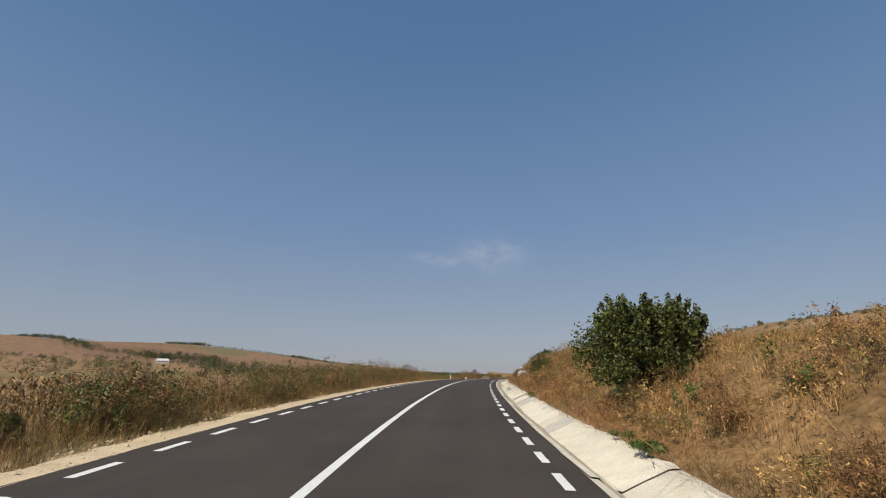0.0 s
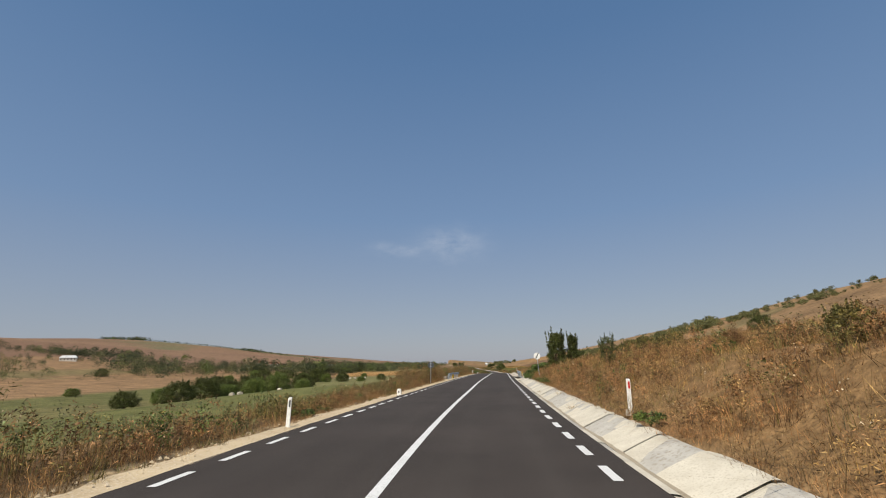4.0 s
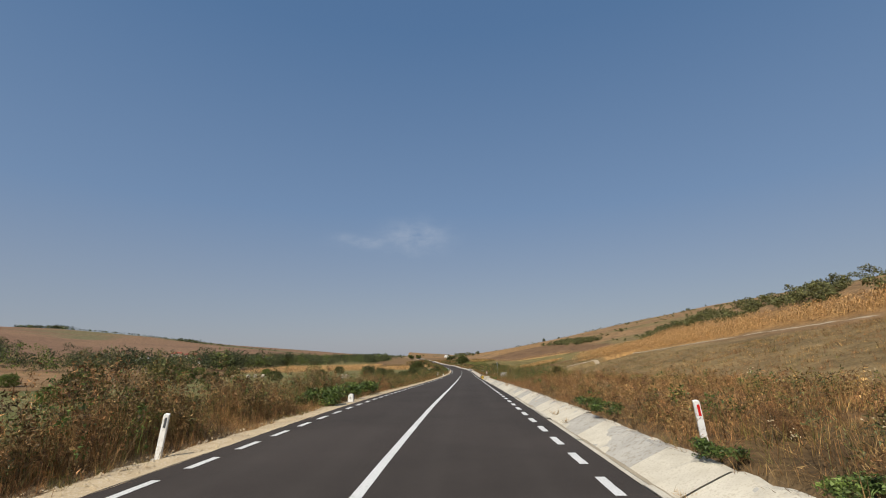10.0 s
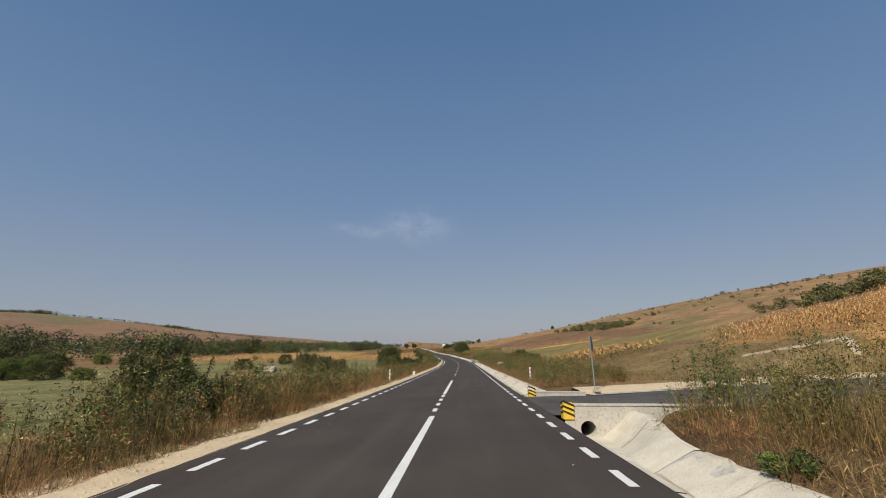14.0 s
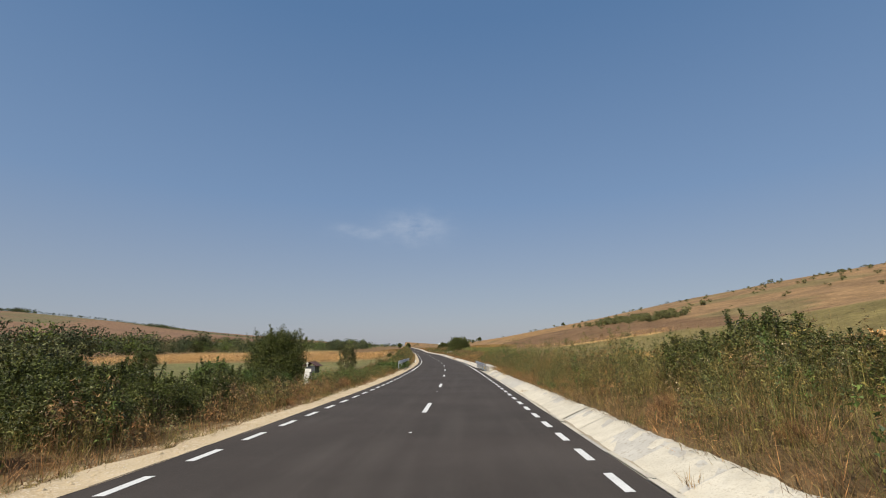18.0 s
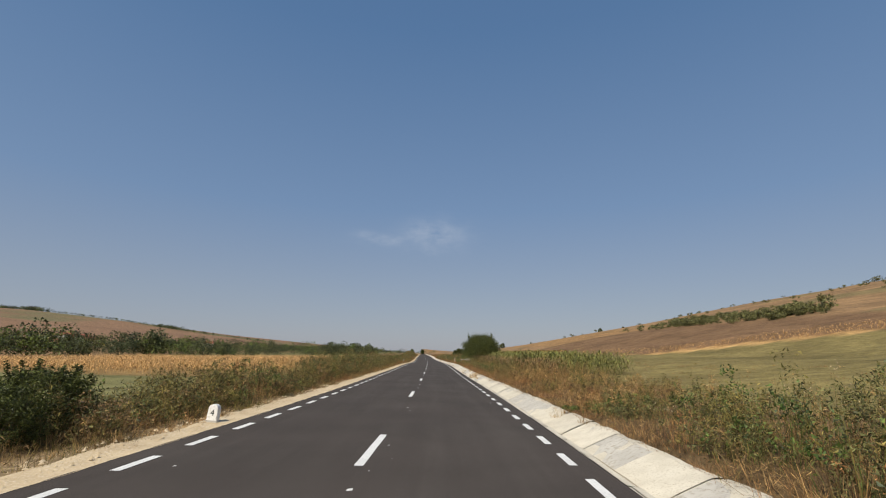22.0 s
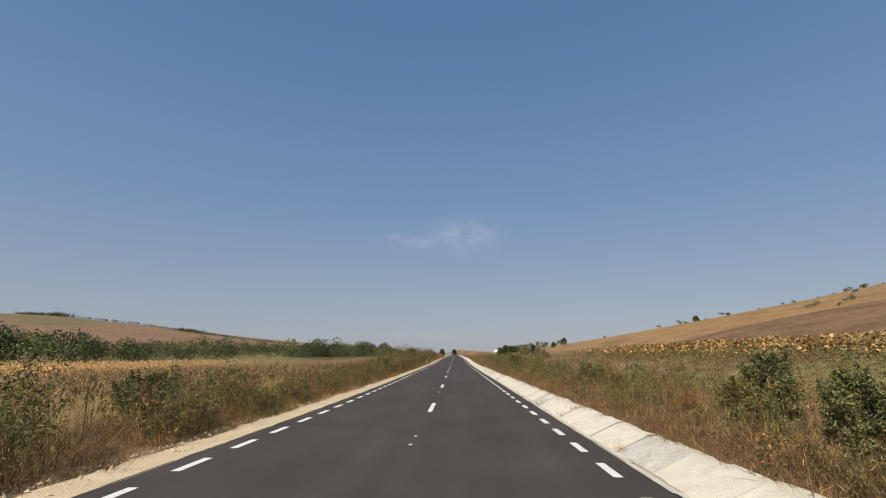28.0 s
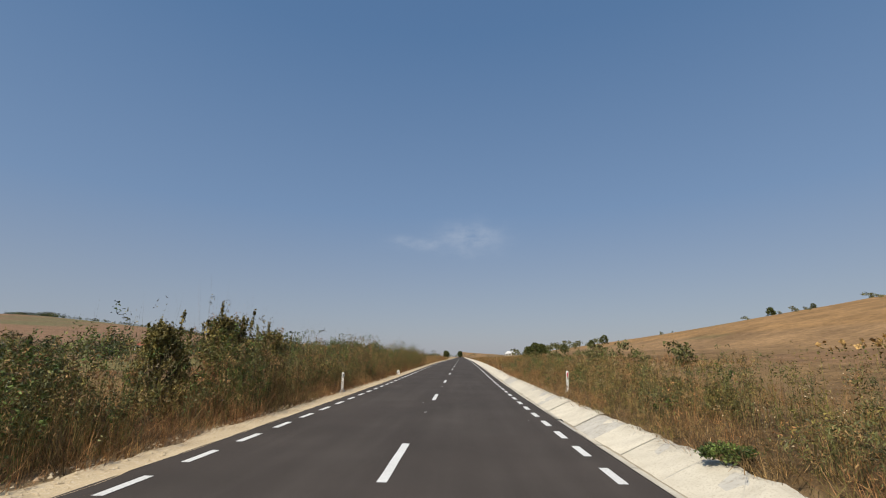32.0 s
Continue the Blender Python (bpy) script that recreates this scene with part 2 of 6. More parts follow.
# ---- materials ----
def material(name, c1, c2, size=1.0, c3=None, size3=0.1, rough=0.85, bump=0.3, metal=0.0, spread=0.0, local=False, lump=None, through_light=0.0):
    """A surface of two colours in patches of about size metres, a third in grain of size3, and relief. spread: how much single pieces differ."""
    m = bpy.data.materials.new(name)
    m.use_nodes = True
    n, l = m.node_tree.nodes, m.node_tree.links
    bsdf = n["Principled BSDF"]
    co = n.new("ShaderNodeTexCoord").outputs["Object"] if local else n.new("ShaderNodeNewGeometry").outputs["Position"]

    def noise_at(s, detail=5):
        t = n.new("ShaderNodeTexNoise")
        t.inputs["Scale"].default_value, t.inputs["Detail"].default_value = 1.0 / s, detail
        l.new(co, t.inputs["Vector"])
        return t.outputs["Fac"]

    def sharp(fac, a, b):
        r = n.new("ShaderNodeMapRange")
        r.inputs["From Min"].default_value, r.inputs["From Max"].default_value = a, b
        l.new(fac, r.inputs["Value"])
        return r.outputs["Result"]

    def mix(fac, a, b):
        x = n.new("ShaderNodeMix")
        x.data_type = "RGBA"
        for k, v in (("Factor", fac), ("A", a), ("B", b)):
            sock = [s for s in x.inputs if s.name == k and s.type == ("VALUE" if k == "Factor" else "RGBA")][0]
            if isinstance(v, (tuple, list)):
                sock.default_value = (*v, 1)
            elif isinstance(v, (int, float)):
                sock.default_value = v
            else:
                l.new(v, sock)
        return [s for s in x.outputs if s.type == "RGBA"][0]

    colour = mix(sharp(noise_at(size), 0.35, 0.65), c1, c2)
    grain = noise_at(size3, 8)
    if c3:
        colour = mix(sharp(grain, 0.5, 0.72), colour, c3)
    if spread:
        info = n.new("ShaderNodeObjectInfo").outputs["Random"] if local else n.new("ShaderNodeNewGeometry").outputs["Random Per Island"]
        hsv = n.new("ShaderNodeHueSaturation")
        l.new(colour, hsv.inputs["Color"])
        r = n.new("ShaderNodeMapRange")
        r.inputs["To Min"].default_value, r.inputs["To Max"].default_value = 1 - spread, 1 + spread
        l.new(info, r.inputs["Value"])
        l.new(r.outputs["Result"], hsv.inputs["Value"])
        colour = hsv.outputs["Color"]
    l.new(colour, bsdf.inputs["Base Color"])
    bsdf.inputs["Roughness"].default_value, bsdf.inputs["Metallic"].default_value = rough, metal
    bsdf.inputs["Specular IOR Level"].default_value = 0.3
    if bump:
        b = n.new("ShaderNodeBump")
        b.inputs["Strength"].default_value, b.inputs["Distance"].default_value = bump, size3 * 0.5
        l.new(grain, b.inputs["Height"])
        l.new(b.outputs["Normal"], bsdf.inputs["Normal"])
    return m


ASPHALT = material("asphalt", (0.0405, 0.0332, 0.0285), (0.054, 0.0438, 0.0378), 3.0, (0.083, 0.068, 0.057), 0.012, rough=0.9, bump=0.5)
ASPHALT.node_tree.nodes["Principled BSDF"].inputs["Specular IOR Level"].default_value = 0.16


def wear(m):
    """Wheel tracks, rolling streaks and dust along the road, on an asphalt material."""
    n, l = m.node_tree.nodes, m.node_tree.links
    bsdf = n["Principled BSDF"]
    base = bsdf.inputs["Base Color"].links[0].from_socket
    at = n.new("ShaderNodeAttribute")
    at.attribute_name = "lane"
    sep = n.new("ShaderNodeSeparateXYZ")
    l.new(at.outputs["Vector"], sep.inputs[0])

    def calc(op, a, b):
        x = n.new("ShaderNodeMath")
        x.operation = op
        for k, v in enumerate((a, b)):
            if isinstance(v, (int, float)):
                x.inputs[k].default_value = v
            else:
                l.new(v, x.inputs[k])
        return x.outputs[0]

    u = sep.outputs["X"]
    track = None
    for c in (-2.55, -0.95, 0.95, 2.55):
        d = calc("DIVIDE", calc("SUBTRACT", u, c), 0.34)
        g = calc("POWER", 2.718, calc("MULTIPLY", calc("MULTIPLY", d, d), -1.0))
        track = g if track is None else calc("ADD", track, g)
    streak = n.new("ShaderNodeTexNoise")
    stretch = n.new("ShaderNodeMapping")
    stretch.inputs["Scale"].default_value = (2.2, 0.10, 1)
    l.new(at.outputs["Vector"], stretch.inputs["Vector"])
    l.new(stretch.outputs[0], streak.inputs["Vector"])
    streak.inputs["Scale"].default_value, streak.inputs["Detail"].default_value = 1.0, 6
    patch = n.new("ShaderNodeTexNoise")
    l.new(at.outputs["Vector"], patch.inputs["Vector"])
    patch.inputs["Scale"].default_value, patch.inputs["Detail"].default_value = 0.35, 6
    old = n.new("ShaderNodeMapRange")
    old.inputs["From Min"].default_value, old.inputs["From Max"].default_value = 200, 270
    old.inputs["To Min"].default_value, old.inputs["To Max"].default_value = 0.35, 1.0
    l.new(sep.outputs["Y"], old.inputs["Value"])
    dust = calc("MULTIPLY", calc("MAXIMUM", calc("SUBTRACT", calc("ADD", calc("MULTIPLY", streak.outputs["Fac"], 0.7), calc("MULTIPLY", patch.outputs["Fac"], 0.7)), 0.66), 0.0), old.outputs["Result"])
    amount = calc("ADD", calc("MULTIPLY", dust, 0.55), calc("MULTIPLY", calc("MULTIPLY", track, streak.outputs["Fac"]), 0.08))
    amount = calc("ADD", amount, calc("MULTIPLY", calc("SUBTRACT", old.outputs["Result"], 0.35), 0.09))
    x = n.new("ShaderNodeMix")
    x.data_type = "RGBA"
    l.new(amount, [k for k in x.inputs if k.name == "Factor" and k.type == "VALUE"][0])
    l.new(base, [k for k in x.inputs if k.name == "A" and k.type == "RGBA"][0])
    [k for k in x.inputs if k.name == "B" and k.type == "RGBA"][0].default_value = (0.14, 0.122, 0.105, 1)
    l.new([k for k in x.outputs if k.type == "RGBA"][0], bsdf.inputs["Base Color"])


wear(ASPHALT)
PAINT = material("road_paint", (0.74, 0.73, 0.70), (0.66, 0.65, 0.62), 0.6, (0.5, 0.49, 0.46), 0.03, rough=0.6, bump=0.2)
GRAVEL = material("gravel", (0.56, 0.44, 0.28), (0.46, 0.35, 0.215), 0.8, (0.64, 0.54, 0.40), 0.05, rough=0.95, bump=0.9)
CONCRETE = material("concrete", (0.63, 0.575, 0.465), (0.53, 0.478, 0.38), 0.5, (0.46, 0.40, 0.30), 0.035, rough=0.9, bump=0.22, spread=0.06, local=True)
SILT = material("gutter_silt", (0.42, 0.35, 0.25), (0.34, 0.275, 0.19), 0.5, (0.5, 0.44, 0.34), 0.03, rough=0.95, bump=0.5)
STEEL = material("galvanised_steel", (0.42, 0.45, 0.48), (0.34, 0.37, 0.40), 0.3, (0.5, 0.52, 0.54), 0.03, rough=0.42, bump=0.05, metal=0.7, local=True)
WHITE = material("white_plastic", (0.78, 0.77, 0.74), (0.7, 0.69, 0.66), 0.2, (0.55, 0.52, 0.46), 0.05, rough=0.5, bump=0.05, local=True)


def land_material():
    m = bpy.data.materials.new("land")
    m.use_nodes = True
    n, l = m.node_tree.nodes, m.node_tree.links
    bsdf = n["Principled BSDF"]
    pos = n.new("ShaderNodeNewGeometry").outputs["Position"]
    cover = n.new("ShaderNodeVertexColor")
    cover.layer_name = "cover"
    colour = cover.outputs["Color"]
    heights = []
    for size, low, high, detail in ((9.0, 0.72, 1.25, 4), (1.1, 0.75, 1.3, 5), (0.16, 0.7, 1.35, 5)):
        t = n.new("ShaderNodeTexNoise")
        t.inputs["Scale"].default_value, t.inputs["Detail"].default_value = 1 / size, detail
        l.new(pos, t.inputs["Vector"])
        r = n.new("ShaderNodeMapRange")
        r.inputs["From Min"].default_value, r.inputs["From Max"].default_value = 0.3, 0.7
        r.inputs["To Min"].default_value, r.inputs["To Max"].default_value = low, high
        l.new(t.outputs["Fac"], r.inputs["Value"])
        hsv = n.new("ShaderNodeHueSaturation")
        l.new(colour, hsv.inputs["Color"])
        l.new(r.outputs["Result"], hsv.inputs["Value"])
        colour = hsv.outputs["Color"]
        heights.append(t.outputs["Fac"])
    l.new(colour, bsdf.inputs["Base Color"])
    bsdf.inputs["Roughness"].default_value, bsdf.inputs["Specular IOR Level"].default_value = 0.95, 0.15
    b1, b2 = n.new("ShaderNodeBump"), n.new("ShaderNodeBump")
    b1.inputs["Strength"].default_value, b1.inputs["Distance"].default_value = 0.6, 0.5
    b2.inputs["Strength"].default_value, b2.inputs["Distance"].default_value = 0.8, 0.08
    l.new(heights[1], b1.inputs["Height"])
    l.new(heights[2], b2.inputs["Height"])
    l.new(b1.outputs["Normal"], b2.inputs["Normal"])
    l.new(b2.outputs["Normal"], bsdf.inputs["Normal"])
    return m


LAND = land_material()


# where the pale maize strip crosses the hillside field
STRIP_U = [38, 44, 50, 58, 66, 75]
STRIP_Y = [520, 486, 468, 458, 449, 440]


def cover_at(x, y):
    """The colour of what grows or lies on the land, plus shade under verge weeds."""
    u = x - axis_x(np.minimum(y, 700))
    w = -u
    out = np.empty(x.shape + (3,))
    # verge soil painted darker for the shaded hollows between the weeds
    out[:] = (0.105, 0.070, 0.038)
    out[(u > 5.7) & (y < 115)] = (0.19, 0.120, 0.062)
    out[(u > 9) | (u < -9)] = (0.17, 0.112, 0.062)
    out[np.abs(u) < 5.7] = (0.30, 0.23, 0.15)

    def lay(mask, colour):
        out[mask] = colour

    jag = 3 * wave(x, y, 30, 2)
    # valley side
    lay((w > 12) & (w < 76 + jag) & (y > 88 + jag) & (y < 262 + 3 * jag), (0.110, 0.116, 0.044))
    lay((w > 76 + jag) & (w < 125 + jag) & (y < 300), (0.135, 0.125, 0.055))
    lay((w > 125 + jag) & (w < 170 + 2 * jag) & (y < 330), (0.11, 0.112, 0.045))
    lay((w > 170 + 2 * jag) & (w < 520) & (y < 640), (0.225, 0.145, 0.085))
    lay((w > 300 + 3 * jag) & (w < 360) & (y < 500), (0.17, 0.135, 0.07))
    lay((w > 12) & (w < 120 + jag) & (y > 262 + 3 * jag) & (y < 418 + 0.35 * w), (0.145, 0.142, 0.066))
    lay((w > 24 + jag) & (w < 46) & (y > 222) & (y < 268), (0.055, 0.078, 0.024))
    lay((w > 10) & (w < 135) & (y > 418 + 0.35 * w) & (y < 610), (0.22, 0.15, 0.07))
    lay((w > 30) & (w < 78) & (y > 474 + jag) & (y < 492 + jag), (0.085, 0.105, 0.042))
    lay((w > 60) & (w < 150) & (y > 610), (0.16, 0.14, 0.065))
    far = (w > 520) | ((w > 330) & (y > 640))
    lay(far, (0.205, 0.130, 0.088))
    lay(far & (wave(x, y, 260, 6) > 0.15), (0.18, 0.112, 0.078))
    lay(far & (wave(x * 0.6 + y * 0.5, x * 0.2, 120, 8) < -0.55), (0.135, 0.125, 0.07))
    lay(far & (np.abs(y - 1900 - 0.3 * (w - 900)) < 60) & (y > 1500), (0.12, 0.112, 0.062))
    # hill side
    hill = u > 40
    lay(hill, (0.23, 0.15, 0.085))
    lay(hill & (wave(x * 0.35, y, 24, 3) > 0.25), (0.195, 0.128, 0.074))
    lay(hill & (wave(x, y, 42, 11) < -0.45), (0.165, 0.13, 0.068))
    lay((u > 13) & (u < 40) & (y > 130) & (y < 300), (0.185, 0.135, 0.072))
    lay((u > np.interp(y, [200, 236, 252, 267, 280, 290], [50, 51, 39.5, 34.5, 31, 30])) & (u < 58.5) & (y > 203) & (y < 287), (0.33, 0.205, 0.095))
    lay((u > 14) & (u < 60 + jag) & (y > 322) & (y < 402), (0.168, 0.142, 0.062))
    edge = np.interp(u, STRIP_U, STRIP_Y)
    lay((u > 27 + 0.3 * jag) & (u < 102) & (y > 402) & (y < 600), (0.150, 0.094, 0.056))
    lay((u > 13) & (u < 76) & (y > 352) & (y < edge), (0.165, 0.138, 0.060))
    lay((u > 38) & (u < 75) & (y > edge - 1) & (y < edge + 6), (0.42, 0.275, 0.13))
    lay((u > 62) & (u < 120) & (y > 600), (0.24, 0.15, 0.076))
    return out * np.array([1.06, 1.0, 0.86])


# ---- building blocks ----
def mesh_from(name, verts, faces):
    me = bpy.data.meshes.new(name)
    me.from_pydata([tuple(map(float, v)) for v in verts] if not isinstance(verts, np.ndarray) else verts.tolist(), [], faces if not isinstance(faces, np.ndarray) else faces.tolist())
    me.update()
    return me


def put(name, me, mat=None, parent=None, label="", m=None, smooth=False):
    """Links a mesh as one object under a thing, or as a thing."""
    if mat and not me.materials:
        me.materials.append(mat)
    if smooth:
        me.polygons.foreach_set("use_smooth", [True] * len(me.polygons))
    ob = new(name, me)
    if parent:
        ob.parent = parent
    if m is not None:
        ob.matrix_basis = m
    if label:
        ob["label"] = label
    return ob


def part(name, bm, mat, parent=None, label="", m=None, smooth=False):
    me = bpy.data.meshes.new(name)
    bm.to_mesh(me)
    bm.free()
    return put(name, me, mat, parent, label, m, smooth)


def box(bm, size, at, bevel=0.0, turn=None):
    m = Matrix.Translation(at) @ (turn or Matrix()) @ Matrix.Diagonal((*size, 1))
    vs = bmesh.ops.create_cube(bm, size=1, matrix=m)["verts"]
    if bevel:
        es = list({e for v in vs for e in v.link_edges})
        bmesh.ops.bevel(bm, geom=es, offset=bevel, segments=2, affect="EDGES")
    return bm


def rod(bm, r1, r2, depth, at, turn=None, sides=12):
    bmesh.ops.create_cone(bm, cap_ends=True, segments=sides, radius1=r1, radius2=r2, depth=depth, matrix=Matrix.Translation(at) @ (turn or Matrix()))
    return bm


def strip(name, ys, profile, mat, kind="structure", label="", category="", parent=None, drift=0.0):
    """A long body along the road: profile is a list of (u, dz), drift a shift to the side."""
    ys = np.asarray(ys, float)
    k = len(profile)
    X, Z = axis_x(ys) + drift, axis_z(ys)
    verts = np.stack([np.stack([X + u, ys, Z + tilt(u, ys) + dz], 1) for u, dz in profile], 1).reshape(-1, 3)
    i, j = np.meshgrid(np.arange(len(ys) - 1), np.arange(k - 1), indexing="ij")
    a = (i * k + j).ravel()
    ob = put(name, mesh_from(name, verts, np.stack([a, a + 1, a + k + 1, a + k], 1)), mat, parent)
    lane = ob.data.attributes.new("lane", "FLOAT_VECTOR", "POINT")
    lane.data.foreach_set("vector", np.stack([np.tile([u for u, _ in profile], len(ys)), np.repeat(ys, k), np.zeros(len(ys) * k)], 1).astype(np.float32).ravel())
    return tagged(ob, label, category, kind=kind) if not parent else ob


# ---- ground ----
gy = np.concatenate([np.linspace(-260, -40, 12), np.arange(-36, 660, 1.6), np.linspace(664, 1000, 60), np.linspace(1020, 4600, 60)])
near_u = np.concatenate([np.arange(4.0, 6.5, 0.35), np.arange(6.6, 16, 0.8), np.geomspace(17, 420, 46), np.linspace(440, 820, 26), np.linspace(860, 3800, 20)])
gu = np.concatenate([-near_u[::-1], [-3.85, 0, 3.6, 3.85], near_u])
GU, GY = np.meshgrid(gu, gy)
GX = GU + axis_x(np.minimum(GY, 700))
GZ = ground_z(GX, GY)
nu = len(gu)
i, j = np.meshgrid(np.arange(len(gy) - 1), np.arange(nu - 1), indexing="ij")
a = (i * nu + j).ravel()
ground = put("ground", mesh_from("ground", np.stack([GX, GY, GZ], -1).reshape(-1, 3), np.stack([a, a + 1, a + nu + 1, a + nu], 1)), LAND, smooth=True)
col = ground.data.color_attributes.new("cover", "FLOAT_COLOR", "POINT")
rgb = cover_at(GX, GY).reshape(-1, 3)
col.data.foreach_set("color", np.concatenate([rgb, np.ones((len(rgb), 1))], 1).astype(np.float32).ravel())
tagged(ground, "dry brown farmland rising to a hill and falling to a valley", "ground", kind="structure")

# ---- dirt track below the maize ----
TRACK = material("dry_dirt", (0.40, 0.32, 0.22), (0.30, 0.235, 0.155), 1.2, (0.48, 0.40, 0.30), 0.08, rough=0.95, bump=0.6)
ty = np.linspace(205, 272, 90)
tu = np.interp(ty, [205, 232, 243, 252, 260, 267, 272], [48.6, 48.8, 43.6, 37.6, 34.4, 31, 26]) + 0.2 * wave(ty * 0, ty, 5, 2)
half = np.interp(ty, [205, 250, 260, 272], [0.25, 0.35, 0.6, 0.6]) * (1 + 0.3 * wave(ty * 0, ty, 3.1, 7))
tv = [(float(axis_x(y)) + u + k * w, y, float(ground_z(axis_x(y) + u + k * w, y)) + 0.10 - 0.1 * abs(k)) for y, u, w in zip(ty, tu, half) for k in (-1.3, -1, 0, 1, 1.3)]
tagged(put("track", mesh_from("track", tv, [(5 * i + k, 5 * i + k + 1, 5 * i + k + 6, 5 * i + k + 5) for i in range(len(ty) - 1) for k in range(4)]), TRACK, smooth=True), "narrow pale dirt track below the maize field", "track", kind="structure")

# ---- road ----
ry = np.arange(-60, 1500, 2.0)
road = strip("road", ry, [(-3.95, -0.2), (-3.95, -0.012), (-3.9, -0.002), (-1.9, 0.0), (0, 0.0), (1.9, 0.0), (3.9, -0.002), (3.95, -0.012), (3.95, -0.2)], ASPHALT, label="dark freshly laid asphalt two-lane country road", category="road")
sy = np.arange(-40, 900, 0.4)
EDGE = np.random.default_rng(3)
rag = 0.16 * wave(sy * 0, sy, 1.9, 1) + 0.10 * wave(sy * 0, sy, 0.6, 5) + EDGE.normal(0, 0.03, len(sy))
rag2 = 0.05 * wave(sy * 0, sy, 0.9, 2) + EDGE.normal(0, 0.012, len(sy))
cols = [(-5.08 + rag, -0.22), (-4.84 + rag, -0.06 + 0.03 * wave(sy * 0, sy, 0.8, 3)), (-4.6 + 0.5 * rag, -0.035), (-4.3, -0.045 + 0.02 * wave(sy * 0, sy, 0.7, 8)), (-3.99 + rag2, -0.02), (-3.86 + rag2, 0.003)]
sv = np.stack([np.stack([axis_x(sy) + c, sy, axis_z(sy) + tilt(c, sy) + d], 1) for c, d in cols], 1).reshape(-1, 3)
i, j = np.meshgrid(np.arange(len(sy) - 1), np.arange(len(cols) - 1), indexing="ij")
a = (i * len(cols) + j).ravel()
k = len(cols)
shoulder = put("shoulder", mesh_from("shoulder", sv, np.stack([a, a + 1, a + k + 1, a + k], 1)), GRAVEL, smooth=True)
tagged(shoulder, "pale sandy gravel shoulder beside the asphalt", "shoulder", kind="structure")
LINE_END = 249.4
# the painters' line wanders a hand's width from the middle
line_y = np.arange(-60, LINE_END, 1.0)
line_drift = np.interp(line_y, [-20, 6, 15, 24, 40, 103, 120, 136, 154, 172, 190, 200, 208, 245], [-0.12, -0.09, 0.03, 0.08, 0.06, 0.06, 0.04, 0.02, -0.01, -0.01, 0.09, 0.1, 0.05, 0.03])
strip("centre_line", line_y, [(-0.085, 0.004), (0.085, 0.004)], PAINT, parent=road, drift=line_drift)

# ---- paint on the road ----
def dash_mesh(name, width, length):
    bm = bmesh.new()
    n = 4
    rows = []
    for k in range(n + 1):
        y = length * k / n
        j = 0.004 * math.sin(k * 2.3)
        rows.append([bm.verts.new((-width / 2 + j, y, 0)), bm.verts.new((width / 2 + j, y, 0))])
    for a, b in zip(rows, rows[1:]):
        bm.faces.new((a[0], a[1], b[1], b[0]))
    me = bpy.data.meshes.new(name)
    bm.to_mesh(me)
    bm.free()
    me.materials.append(PAINT)
    return me


EDGE_DASH, LANE_DASH, SHORT_DASH = dash_mesh("edge_dash", 0.15, 1.0), dash_mesh("lane_dash", 0.15, 3.0), dash_mesh("short_dash", 0.15, 1.05)
SOLID = [(120.7, 134.2), (354.3, 369.5)]
for y0, y1 in SOLID:
    for u in (-3.42, 3.47):
        strip("edge_line", np.arange(y0, y1 + 0.1, 0.5), [(u - 0.075, 0.004), (u + 0.075, 0.004)], PAINT, parent=road)
later = []
# where the painted dashes along the two edges begin, with their count
RIGHT_COUNT = [0, 9, 17, 37, 42, 51, 60, 70, 79, 88, 98, 107, 117, 126, 131, 150, 155, 164, 173, 182, 201, 210, 218, 223, 242, 247, 256, 265, 274, 283, 292]
RIGHT_START = [7.09, 22.98, 38.75, 76.23, 85.0, 101.34, 118.21, 136.22, 152.97, 169.52, 188.33, 204.93, 223.52, 240.3, 250.01, 284.82, 294.4, 311.32, 328.15, 345.1, 381.19, 399.07, 415.41, 425.7, 462.09, 472.29, 490.77, 508.61, 526.12, 543.38, 560.78]
LEFT_COUNT = [0, 9, 17, 37, 42, 51, 60, 70, 79, 88, 98, 108, 117, 127, 131, 151, 156, 165, 174, 183, 201, 210, 219, 224, 243, 248, 258, 267, 276, 285, 294]
LEFT_START = [6.58, 23.8, 38.87, 76.74, 85.2, 102.57, 118.92, 137.05, 154.52, 170.54, 188.59, 206.52, 224.05, 242.07, 249.37, 286.63, 295.8, 311.87, 329.79, 346.01, 380.16, 397.2, 414.78, 424.66, 461.6, 471.6, 490.94, 508.01, 524.94, 543.33, 559.88]
for u, count, start in ((-3.42, LEFT_COUNT, LEFT_START), (3.47, RIGHT_COUNT, RIGHT_START)):
    for k in range(-7, 460):
        y = float(np.interp(k, count, start)) + 1.9 * (min(k, 0) + max(k - count[-1], 0))
        if not any(a - 0.9 < y < b for a, b in SOLID):
            # the dashes along the first stretch are single pieces, the rest one joined piece
            if -8 < y < 288:
                put("edge_dash", EDGE_DASH, None, road, m=road_pose(u, y, 0.004))
            else:
                later.append((u, y))
vs, fs = [], []
for u, y in later:
    b = len(vs)
    for du, dy in ((-0.075, 0), (0.075, 0), (0.075, 1.0), (-0.075, 1.0)):
        vs.append(road_point(u + du, y + dy, 0.004))
    fs.append((b, b + 1, b + 2, b + 3))
tagged(put("edge_dashes", mesh_from("edge_dashes", vs, fs), PAINT, road), kind="stuff")
